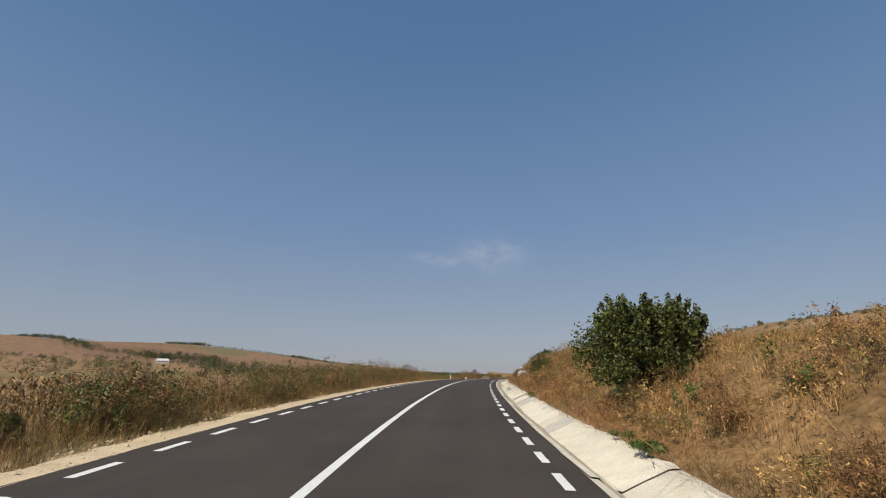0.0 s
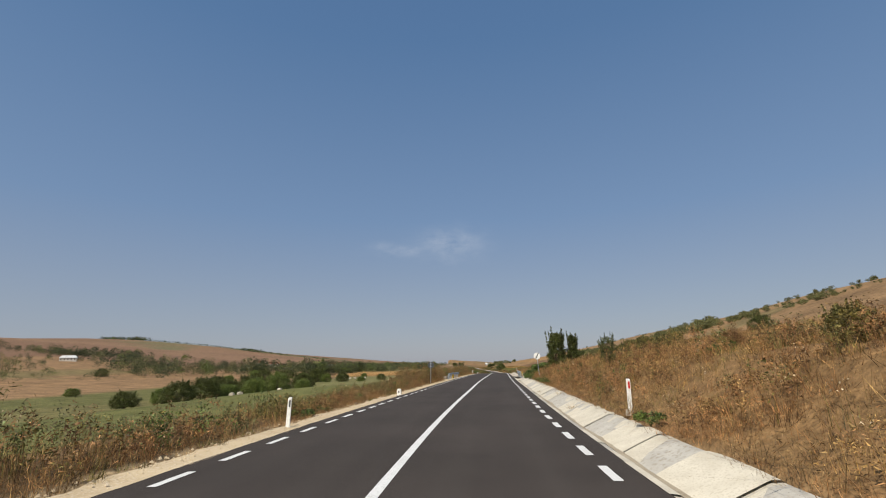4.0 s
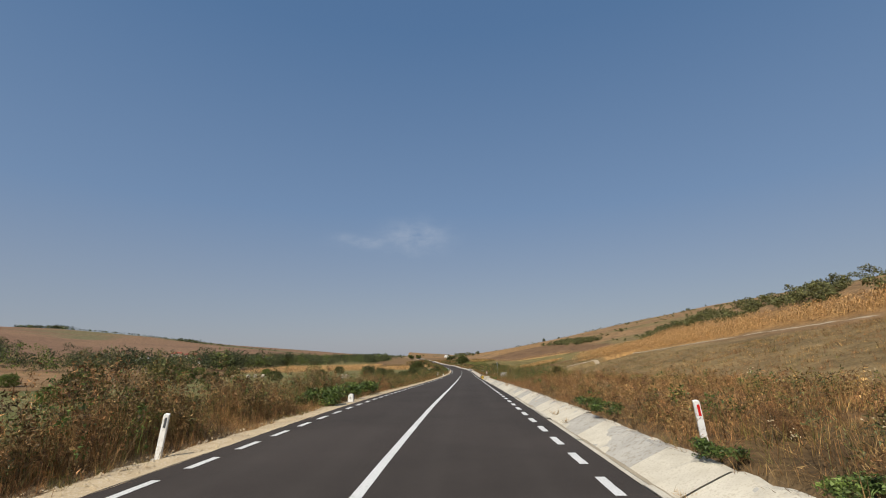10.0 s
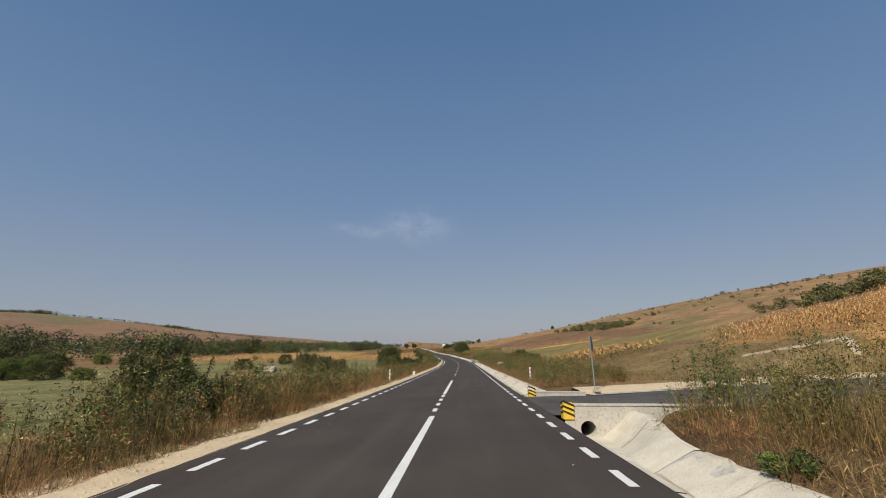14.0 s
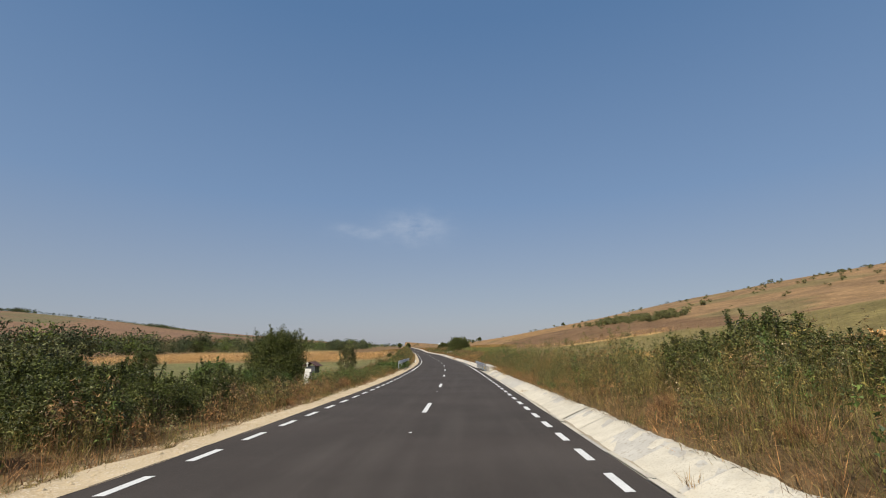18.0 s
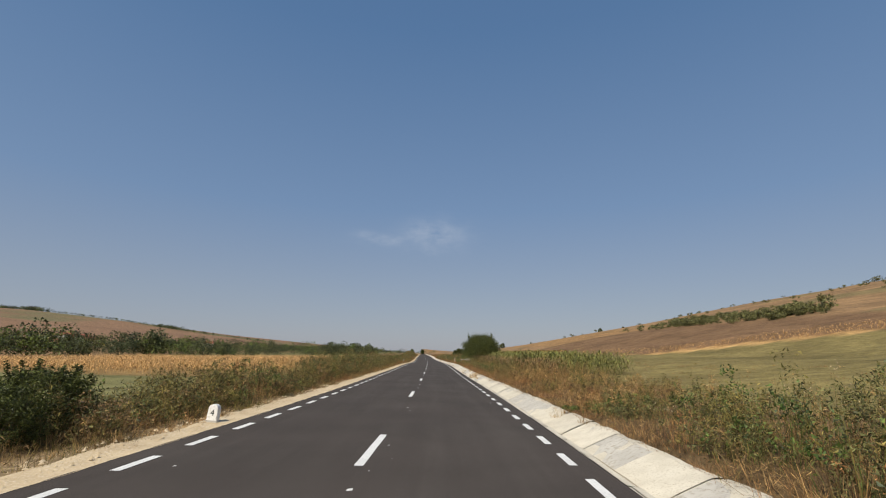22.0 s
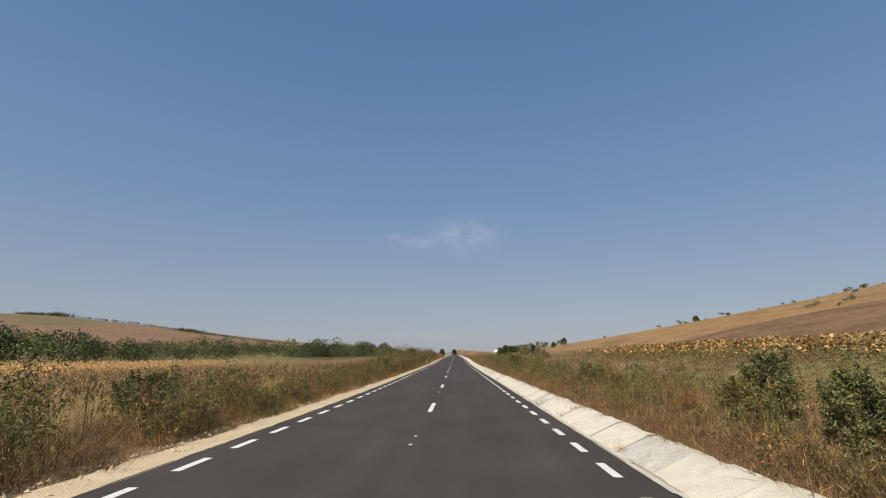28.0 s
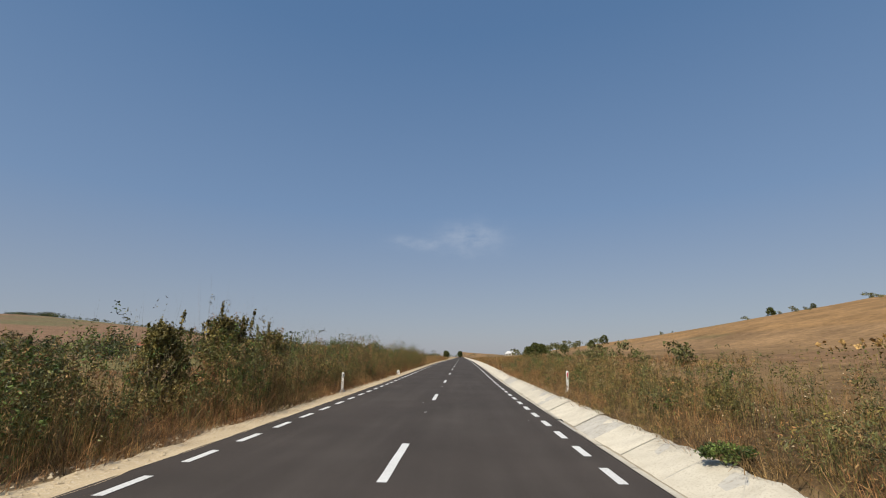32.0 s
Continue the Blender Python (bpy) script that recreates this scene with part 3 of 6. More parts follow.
LANE_MARKS = [284.0, 296.1, 308.0, 320.3, 332.0, 343.9, 355.6, 368.4, 380.8, 393.5, 406.3, 418.8, 431.6, 443.0, 452.0, 460.2, 473.0, 486.0, 499.3, 511.5, 524.3, 536.7, 548.8, 560.7, 573.3]
for y in LANE_MARKS + [573.3 + 12.2 * k for k in range(1, 27)]:
    put("lane_dash", LANE_DASH, None, road, m=road_pose(float(np.interp(y, [366, 378, 396, 410], [0.03, -0.12, -0.14, 0.03])), y, 0.004))
strip("centre_line", np.linspace(258.3, 272.8, 16), [(-0.085, 0.004), (0.085, 0.004)], PAINT, parent=road)
for y in (250.3, 252.4, 254.5, 256.6):
    put("short_dash", SHORT_DASH, None, road, m=road_pose(0, float(y), 0.004))

FLECK = np.random.default_rng(77)
vs, fs = [], []
setting_out = [y + 8.4 for y in LANE_MARKS] + [289.2, 287.9, 379.4, 402.7, 398.8, 415.0, 427.6, 493.3, 508.5, 543.4]
for k in range(100):
    if k < len(setting_out):
        y, u, w, l2 = setting_out[k], 0.02, 0.04, 0.13
    else:
        y, u = FLECK.uniform(240, 600), FLECK.choice([-0.25, 0.0, 0.15, 2.9, -2.8]) + FLECK.normal(0, 0.15)
        w, l2 = FLECK.uniform(0.012, 0.03), FLECK.uniform(0.03, 0.08)
    b = len(vs)
    vs += [road_point(u + dx, y + dy, 0.004) for dx, dy in ((-w, 0), (w, 0.02), (w * 0.7, l2), (-w * 0.8, l2 * 0.8))]
    fs.append((b, b + 1, b + 2, b + 3))
tagged(put("paint_flecks", mesh_from("paint_flecks", vs, fs), PAINT, road), kind="stuff")

CAST = material("cast_concrete", (0.50, 0.47, 0.41), (0.42, 0.39, 0.34), 0.5, (0.33, 0.29, 0.23), 0.09, rough=0.9, bump=0.4, spread=0.06, local=True)
# ---- concrete drain beside the road ----
rng = np.random.default_rng(4)
DRAIN = [(3.97, -0.02), (4.11, -0.035), (4.24, -0.19), (4.46, -0.225), (4.78, -0.07), (5.16, 0.10), (5.24, 0.13), (5.38, 0.135), (5.42, 0.10), (5.44, -0.35)]
PANELS = []
for v in range(6):
    vs, k, n = [], len(DRAIN), 6
    for s in range(n + 1):
        wob = rng.normal(0, 0.005, k)
        top = rng.normal(0, 0.018) * (0 < s < n)
        for q, (u, z) in enumerate(DRAIN):
            vs.append((u - 4.5 + (wob[q] if q in (4, 5, 6, 7) else 0) + (top if q in (6, 7, 8) else 0), 1.978 * s / n, z + (wob[q] * 0.6 if q > 2 else 0) + (top * 0.7 if q in (5, 6, 7, 8) else 0)))
    fs = [(s * k + q, s * k + q + 1, (s + 1) * k + q + 1, (s + 1) * k + q) for s in range(n) for q in range(k - 1)]
    me = mesh_from("drain_panel", vs, fs)
    me.materials.append(CONCRETE)
    PANELS.append(me)
drain = tagged(new("drain"), "pale concrete roadside drain cast in sloping panels", "drain", kind="structure")
GAPS = [(116.5, 133.9), (242.1, 257.4), (355.0, 368.5)]
y = -22.0
while y < 760:
    if not any(a - 2 < y < b for a, b in GAPS):
        if y < 606:
            put("drain_panel", PANELS[int(rng.integers(6))], None, drain, m=road_pose(4.5 + rng.normal(0, 0.016), y, rng.normal(0, 0.012), rng.normal(0, 0.45)))
    y += 2.0
strip("drain_end", np.arange(606, 1200, 2.0), DRAIN, CONCRETE, parent=drain)
for y0, y1 in ((-22, 117.5), (134.0, 242.0), (258, 354.0), (368.5, 606)):
    strip("drain_bed", np.append(np.arange(y0, y1, 2.0), y1), [(u - 0.012, z - 0.016) for u, z in DRAIN[:-1]], CAST, parent=drain)

# sandy silt washed into the gutter along the asphalt
SILT_RNG = np.random.default_rng(9)
for y0, y1 in ((-22, 116.2), (134.4, 241.8), (258, 353.2), (370.2, 640)):
    ys = np.append(np.arange(y0, y1, 0.35), y1)
    edge = 4.43 + 0.05 * wave(ys * 0, ys, 1.3, 2) + 0.06 * wave(ys * 0, ys, 6.0, 4) + SILT_RNG.normal(0, 0.012, len(ys))
    prof_u, prof_z = [u for u, _ in DRAIN[:6]], [z for _, z in DRAIN[:6]]
    cols_u = [np.full(len(ys), 4.17), np.full(len(ys), 4.25), 0.5 * (4.25 + edge), edge]
    vs = np.stack([np.stack([axis_x(ys) + u, ys, axis_z(ys) + tilt(u, ys) + np.interp(u, prof_u, prof_z) + (0.03 if q in (1, 2) else 0.012)], 1) for q, u in enumerate(cols_u)], 1).reshape(-1, 3)
    i, j = np.meshgrid(np.arange(len(ys) - 1), np.arange(3), indexing="ij")
    a = (i * 4 + j).ravel()
    put("silt", mesh_from("silt", vs, np.stack([a, a + 1, a + 5, a + 4], 1)), SILT, drain, "sandy silt in the gutter", smooth=True)

# the drain widens towards the pipe under the side road
FLARE = [(3.97, -0.035), (4.15, -0.22), (4.48, -0.60), (5.38, -0.62), (5.78, -0.36), (6.25, 0.10), (6.34, 0.15), (6.48, 0.155), (6.52, 0.12), (6.54, -0.35)]
for s0, s1 in ((242.0, 244.1), (244.11, 246.2), (246.21, 248.44)):
    vs, k = [], len(DRAIN)
    for q in range(5):
        y = s0 + (s1 - s0) * q / 4
        f = float(step(241.8, 247.4, y))
        vs += [road_point(a + (c - a) * f + rng.normal(0, 0.008) * (c > 4.2), y, b + (d - b) * f) for (a, b), (c, d) in zip(DRAIN, FLARE)]
    put("drain_panel", mesh_from("drain_panel", vs, [(q * k + j, q * k + j + 1, q * k + k + j + 1, q * k + k + j) for q in range(4) for j in range(k - 1)]), CONCRETE, drain)


# ---- guard rails ----
def guard_rail(u, y0, y1, side, label, lift=0.0):
    """A W-beam on posts; side is +1 where the road lies to its left."""
    base = road_pose(u, y0)
    length = math.hypot(y1 - y0, float(axis_x(y1) - axis_x(y0)))
    turn = -math.atan2(float(axis_x(y1) - axis_x(y0)), y1 - y0)
    rise = math.atan2(float(axis_z(y1) - axis_z(y0)), length)
    root = tagged(new("guard_rail"), label, "guard rail", group="guard rails at the culverts")
    root.matrix_basis = Matrix.Translation(road_point(u, y0, lift)) @ Matrix.Rotation(turn, 4, "Z") @ Matrix.Rotation(rise, 4, "X")
    prof = [(0.00, -0.155), (0.035, -0.15), (0.078, -0.115), (0.083, -0.075), (0.04, -0.035), (0.012, 0.0), (0.04, 0.035), (0.083, 0.075), (0.078, 0.115), (0.035, 0.15), (0.0, 0.155)]
    vs, fs = [], []
    n = 8
    k = len(prof)
    for layer in (0.0, 0.004):
        for s in range(n + 1):
            for x, z in prof:
                vs.append((-side * (x + 0.06 - layer), length * s / n, 0.62 + z))
    off = (n + 1) * k
    for s in range(n):
        for q in range(k - 1):
            a = s * k + q
            fs.append((a, a + 1, a + k + 1, a + k))
            fs.append((off + a, off + a + k, off + a + k + 1, off + a + 1))
    beam = put("beam", mesh_from("beam", vs, fs), STEEL, root, smooth=True)
    for end in (0.0, length):
        bm = bmesh.new()
        rod(bm, 0.155, 0.155, 0.012, (-side * 0.08, end, 0.62), Matrix.Rotation(radians(90), 4, "X"), 14)
        for v in bm.verts:
            v.co.x = -side * 0.08 + (v.co.x + side * 0.08) * 0.35
        part("end_cap", bm, STEEL, beam)
    y = 0.25
    first = True
    while y < length:
        bm = bmesh.new()
        box(bm, (0.10, 0.008, 0.78), (side * 0.02, y, 0.36))
        box(bm, (0.008, 0.06, 0.78), (side * 0.07, y + 0.03, 0.36))
        box(bm, (0.008, 0.06, 0.78), (-side * 0.03, y + 0.03, 0.36))
        box(bm, (0.05, 0.07, 0.22), (-side * 0.05, y + 0.03, 0.62))
        post = part("post", bm, STEEL, root)
        bm = bmesh.new()
        rod(bm, 0.016, 0.016, 0.02, (-side * 0.082, y + 0.03, 0.62), Matrix.Rotation(radians(90), 4, "Y"), 8)
        part("bolt", bm, STEEL, post)
        if round(y / 2.0) % 2 == 1:
            bm = bmesh.new()
            box(bm, (0.03, 0.012, 0.10), (-side * 0.10, y + 0.10, 0.62), 0.003)
            part("reflector", bm, RED if side > 0 else WHITE, root, "red reflector" if side > 0 else "white reflector")
        y += 2.0
    return root


RED = material("red_reflector", (0.62, 0.02, 0.015), (0.5, 0.015, 0.01), 0.05, rough=0.3, bump=0, local=True)
YELLOW = material("yellow_paint", (0.80, 0.52, 0.02), (0.7, 0.45, 0.02), 0.2, (0.55, 0.38, 0.06), 0.04, rough=0.6, bump=0.1, local=True)
BLACK = material("black_paint", (0.012, 0.012, 0.012), (0.02, 0.02, 0.02), 0.2, (0.05, 0.05, 0.045), 0.05, rough=0.6, bump=0.1, local=True)
GREY_PAINT = material("grey_backing", (0.075, 0.08, 0.085), (0.06, 0.065, 0.07), 0.3, rough=0.5, bump=0.05, local=True)
RING = material("ring_concrete", (0.44, 0.42, 0.39), (0.36, 0.34, 0.31), 0.4, (0.27, 0.25, 0.22), 0.07, rough=0.9, bump=0.4, spread=0.06, local=True)

guard_rail(-4.4, 122.0, 135.2, -1, "grey galvanised guard rail on short posts over a culvert")
guard_rail(4.8, 121.2, 132.95, 1, "grey galvanised guard rail with red reflectors over a culvert")
guard_rail(-4.95, 356.0, 370.3, -1, "grey galvanised guard rail standing on pale gravel", 0.2)
guard_rail(4.35, 354.6, 367.8, 1, "grey galvanised guard rail with red reflectors before a concrete wall")


def parapet(u, y0, y1, low, high, thick, label):
    bm = bmesh.new()
    length = y1 - y0
    box(bm, (thick, length, high - low), (0, length / 2, (high + low) / 2), 0.015)
    box(bm, (thick + 0.06, length + 0.04, 0.07), (0, length / 2, high + 0.036), 0.01)
    root = tagged(new("parapet"), label, "wall")
    root.matrix_basis = road_pose(u, y0)
    part("wall", bm, CAST, root)
    return root


parapet(-5.35, 126.0, 130.5, -2.2, 0.26, 0.3, "low grey concrete culvert wall behind a guard rail")
parapet(5.42, 121.6, 131.0, -1.0, 0.34, 0.6, "low grey concrete culvert wall below a guard rail")
parapet(-5.75, 359.5, 366.0, -2.2, 0.20, 0.3, "low grey concrete culvert wall behind a guard rail")
parapet(5.25, 355.6, 366.5, -1.0, 0.36, 0.8, "low grey concrete culvert wall below a guard rail")
# aprons of concrete where the drain meets the culverts
for y0, y1 in ((116.5, 125.2), (130.6, 134.3), (354.05, 359.2), (364.0, 370.0)):
    ys = np.arange(y0, y1 + 0.01, 0.35)
    k = 9
    us = np.linspace(3.98, 5.95, k)
    vs = [road_point(float(u), float(y), float(-0.03 - 0.16 * math.sin(min(1, (u - 3.98) / 1.2) * math.pi) + 0.30 * step(5.1, 5.9, u) + 0.015 * wave(u * 4, y * 2, 1, 7))) for y in ys for u in us]
    fs = [(i * k + j, i * k + j + 1, (i + 1) * k + j + 1, (i + 1) * k + j) for i in range(len(ys) - 1) for j in range(k - 1)]
    tagged(put("drain_apron", mesh_from("drain_apron", vs, fs), CONCRETE), "pale concrete apron spread where the drain meets a culvert", "apron", kind="structure")
for y0, y1 in ((125.0, 131.0), (359.0, 364.4)):
    for us, mat, label in (((3.953, 5.1 if y0 < 200 else 4.84), ASPHALT, "dark asphalt deck over a culvert beside the lane"), ((-5.6, -3.953), GRAVEL, "sandy deck over a culvert beside the lane")):
        ys = np.linspace(y0, y1, 6)
        ring = [(us[0], -0.5), (us[0], -0.022), (us[1], -0.022), (us[1], -0.5)]
        vs = [road_point(u, float(y), z) for y in ys for u, z in ring]
        fs = [(4 * i + j, 4 * i + (j + 1) % 4, 4 * i + 4 + (j + 1) % 4, 4 * i + 4 + j) for i in range(5) for j in range(4)] + [(3, 2, 1, 0), (20, 21, 22, 23)]
        tagged(put("culvert_deck", mesh_from("culvert_deck", vs, fs), mat), label, "deck", kind="structure")


def hazard_plate(u, y, z, turn=0.0):
    root = tagged(new("hazard_plate"), "yellow plate with slanting black stripes at a culvert", "marker", group="hazard plates")
    root.matrix_basis = road_pose(u, y, z, turn)
    bm = bmesh.new()
    box(bm, (0.26, 0.02, 0.52), (0, 0, 0.26), 0.004)
    part("plate", bm, YELLOW, root)
    for k in range(3):
        bm = bmesh.new()
        z0 = 0.04 + 0.17 * k
        v = [bm.verts.new(p) for p in ((-0.13, -0.0125, z0 + 0.13), (0.13, -0.0125, z0), (0.13, -0.0125, z0 + 0.075), (-0.13, -0.0125, z0 + 0.205 if k < 2 else 0.52))]
        bm.faces.new(v)
        part("stripe", bm, BLACK, root, "black stripe")
    bm = bmesh.new()
    rod(bm, 0.022, 0.022, 0.7, (0, 0.033, 0.10), None, 8)
    part("stake", bm, STEEL, root)


hazard_plate(-4.2, 125.7, 0.06)
hazard_plate(5.05, 124.7, 0.12)
hazard_plate(4.55, 358.1, 0.06)


# ---- marker posts and stones ----
def marker_post(u, y, z, red, lean):
    root = tagged(new("marker_post"), "white plastic marker post with a red reflector behind the drain" if red else "slim white plastic marker post in the verge weeds", "marker post", group="marker posts")
    root.matrix_basis = road_pose(u, y, z) @ pose(0, 0, 0, 0, lean, 0)
    bm = bmesh.new()
    vs = [(-0.065, -0.02, 0), (0.065, -0.02, 0), (0.05, 0.05, 0), (-0.05, 0.05, 0)]
    low = [bm.verts.new((x, yy, -0.1)) for x, yy, _ in vs]
    high = [bm.verts.new((x * 0.9, yy, 0.90 + 0.03 * (yy > 0))) for x, yy, _ in vs]
    bm.faces.new(high)
    for i in range(4):
        bm.faces.new((low[i], low[(i + 1) % 4], high[(i + 1) % 4], high[i]))
    bmesh.ops.bevel(bm, geom=bm.edges[:], offset=0.006, segments=2, affect="EDGES")
    part("body", bm, WHITE, root)
    bm = bmesh.new()
    box(bm, (0.05, 0.008, 0.20), (0.012, -0.024, 0.75), 0.003)
    part("reflector", bm, RED if red else GREY_PAINT, root, "red reflector" if red else "grey reflector")
    bm = bmesh.new()
    rod(bm, 0.16, 0.12, 0.16, (0, 0.01, -0.02), None, 10)
    part("footing", bm, CAST, root)


for u, y, z, lean in ((5.75, 75.6, 0.2, 2), (5.86, 171.7, 0.02, -5), (6.0, 268.3, 0.2, -1), (5.85, 474.1, 0.16, -5), (6.1, 576.0, 0.22, 1)):
    marker_post(u, y, z, True, lean)
for u, y, z, lean in ((-4.45, 76.4, -0.12, 2), (-4.75, 173.7, -0.12, 6), (-5.3, 273.9, -0.05, 0), (-5.25, 476.7, -0.05, 0), (-4.9, 578.0, -0.05, 0)):
    marker_post(u, y, z, False, lean)


def number_stone(u, y, digit, lean):
    root = tagged(new("distance_stone"), "white painted distance stone with a black figure on the shoulder" if digit else "white painted distance stone standing on the shoulder", "stone", group="distance stones")
    root.matrix_basis = road_pose(u, y, -0.06) @ pose(0, 0, 0, 0, lean, 0) @ Matrix.Scale(0.8, 4)
    bm = bmesh.new()
    prof = [(-0.16, 0), (-0.15, 0.42), (-0.12, 0.50), (-0.05, 0.545), (0.05, 0.545), (0.12, 0.50), (0.15, 0.42), (0.16, 0)]
    front = [bm.verts.new((x, -0.10, z)) for x, z in prof]
    back = [bm.verts.new((x, 0.12, z)) for x, z in prof]
    bm.faces.new(front)
    bm.faces.new(back[::-1])
    for i in range(len(prof)):
        bm.faces.new((front[i], back[i], back[(i + 1) % 8], front[(i + 1) % 8]))
    bmesh.ops.bevel(bm, geom=bm.edges[:], offset=0.012, segments=2, affect="EDGES")
    part("stone", bm, WHITE, root)
    bm = bmesh.new()
    box(bm, (0.44, 0.34, 0.12), (0, 0.01, 0.02), 0.02)
    part("base", bm, CAST, root)
    if digit:
        cu = bpy.data.curves.new("figure", "FONT")
        cu.body, cu.size, cu.align_x, cu.extrude = digit, 0.26, "CENTER", 0.002
        cu.materials.append(BLACK)
        ob = new("figure", cu)
        ob.parent = root
        ob.matrix_basis = pose(0, -0.104, 0.22, 90)
    else:
        bm = bmesh.new()
        box(bm, (0.07, 0.004, 0.16), (0, -0.103, 0.31))
        part("figure_bar", bm, BLACK, root)


for u, y, digit, lean in ((-4.0, 90.6, "", 0), (-4.3, 187.5, "6", 2), (-4.65, 286.5, "5", 4), (-4.5, 385.2, "4", 3), (-4.55, 596.5, "", 0)):
    number_stone(u, y, digit, lean)


# ---- signs ----
def round_sign(u, y, z, top, radius, turn, back, label, lean=0.0):
    root = tagged(new("road_sign"), label, "road sign")
    root.matrix_basis = road_pose(u, y, z, turn) @ pose(0, 0, 0, 0, lean, 0)
    bm = bmesh.new()
    rod(bm, 0.03, 0.03, top + radius + 0.15, (0, 0, (top + radius - 0.15) / 2), None, 10)
    part("pole", bm, STEEL, root)
    face = -1
    bm = bmesh.new()
    rod(bm, radius, radius, 0.012, (0, face * 0.045, top), Matrix.Rotation(radians(90), 4, "X"), 40)
    disc = part("disc", bm, GREY_PAINT if back else WHITE, root, "dark grey back of the disc" if back else "white disc")
    bm = bmesh.new()
    bmesh.ops.create_circle(bm, segments=40, radius=radius, cap_ends=False, matrix=Matrix.Translation((0, face * 0.05, top)) @ Matrix.Rotation(radians(90), 4, "X"))
    ret = bmesh.ops.extrude_edge_only(bm, edges=bm.edges[:])
    for v in [g for g in ret["geom"] if isinstance(g, bmesh.types.BMVert)]:
        v.co.x *= 0.965
        v.co.z = top + (v.co.z - top) * 0.965
        v.co.y -= 0.006
    part("rim", bm, GREY_PAINT if back else WHITE, disc)
    if not back:
        bm = bmesh.new()
        box(bm, (radius * 1.93, 0.004, radius * 0.24), (0, face * 0.054, top), 0, Matrix.Rotation(radians(-58), 4, "Y"))
        part("bar", bm, BLACK, disc, "slanting black bar")
    for dz in (-radius * 0.45, radius * 0.45):
        bm = bmesh.new()
        box(bm, (0.30 if back else 0.2, 0.03, 0.035), (0, -0.058 if back else -0.02, top + dz), 0.004)
        part("bracket", bm, STEEL, root)
    if back:
        bm = bmesh.new()
        rod(bm, 0.03, 0.03, radius * 2.0, (0, -0.09, top), None, 10)
        part("pole_top", bm, STEEL, root)
    return root


round_sign(6.1, 108.3, 0.22, 2.12, 0.33, 0, False, "round white road sign with a slanting black bar", -3)
round_sign(-4.95, 110.6, -0.25, 2.05, 0.33, 0, True, "round road sign seen from its dark back", 2)
round_sign(7.7, 256.9, 0.15, 2.35, 0.40, 84, True, "dark-backed road sign on a grey pole")
bm = bmesh.new()
box(bm, (0.34, 0.34, 0.14), (0, 0, 0.05), 0.03)
tagged(part("sign_footing", bm, CAST, m=road_pose(7.7, 256.6, 0.15)), "small pale concrete footing below a sign pole", "footing")


# ---- manhole rings ----
def manhole_ring(u, y, z, radius, height, lean, label):
    root = tagged(new("manhole_ring"), label, "manhole", group="concrete manhole rings")
    root.matrix_basis = road_pose(u, y, z) @ pose(0, 0, 0, lean, lean * 0.6, 0)

    def tube(r0, r1, z0, z1, wall):
        bm = bmesh.new()
        prof = [(r0, z0), (r1, z1), (r1 - 0.01, z1 + 0.012), (r1 - wall, z1 + 0.012), (r0 - wall, z0)]
        n = 32
        grid = [[bm.verts.new((r * math.cos(2 * math.pi * i / n), r * math.sin(2 * math.pi * i / n), zz)) for r, zz in prof] for i in range(n)]
        for i in range(n):
            for q in range(len(prof) - 1):
                bm.faces.new((grid[i][q], grid[(i + 1) % n][q], grid[(i + 1) % n][q + 1], grid[i][q + 1]))
        return bm

    part("ring", tube(radius * 0.94, radius, -0.3, height * 0.78, 0.09), RING, root)
    part("collar", tube(radius * 1.03, radius * 1.03, height * 0.78, height * 0.88, 0.10), RING, root)
    part("neck", tube(radius * 0.80, radius * 0.80, height * 0.86, height, 0.08), RING, root)
    bm = bmesh.new()
    rod(bm, radius * 0.72, radius * 0.72, 0.05, (0, 0, height - 0.09), None, 24)
    part("cover", bm, RING, root)


manhole_ring(6.3, 42.4, 0.15, 0.44, 1.08, 2, "pale concrete manhole ring half hidden by dry weeds")
manhole_ring(6.55, 226.7, 0.05, 0.47, 0.98, 0, "pale grey concrete manhole ring standing behind the drain")
manhole_ring(7.75, 463.1, 0.12, 0.47, 1.02, 0, "pale concrete manhole ring half hidden under a large bush")
manhole_ring(6.6, 303.6, 0.05, 0.50, 1.02, 1, "weathered grey concrete manhole ring behind the drain")
bm = bmesh.new()
box(bm, (1.15, 1.0, 1.0), (0, 0, 0.42), 0.03)
chamber = tagged(new("drain_chamber"), "weathered concrete drain chamber under a large bush", "chamber")
chamber.matrix_basis = road_pose(7.0, 462.7, -0.05, 8)
part("body", bm, RING, chamber)
bm = bmesh.new()
box(bm, (1.22, 1.07, 0.10), (0, 0, 0.97), 0.02)
part("lid", bm, RING, chamber, "chipped concrete lid")

# ---- side road with culvert headwalls ----
bm = bmesh.new()
zs = float(axis_z(252.5))
cols = []
for u in np.concatenate([[3.96, 4.2, 4.5], np.arange(5, 46, 1.0)]):
    rise = -0.012 + 0.10 * float(step(10, 40, u))
    near = 248.85 + 0.30 * max(0, u - 6.5)
    far = 256.25 + 0.32 * max(0, u - 6.9)
    cols.append([bm.verts.new((float(axis_x(yy)) + u, yy, float(axis_z(yy)) * max(0, 1 - (u - 4) / 8) + zs * min(1, (u - 4) / 8) + rise + float(tilt(u, yy)))) for yy in np.linspace(near, far, 9)])
for a, b in zip(cols, cols[1:]):
    for q in range(8):
        bm.faces.new((a[q], b[q], b[q + 1], a[q + 1]))
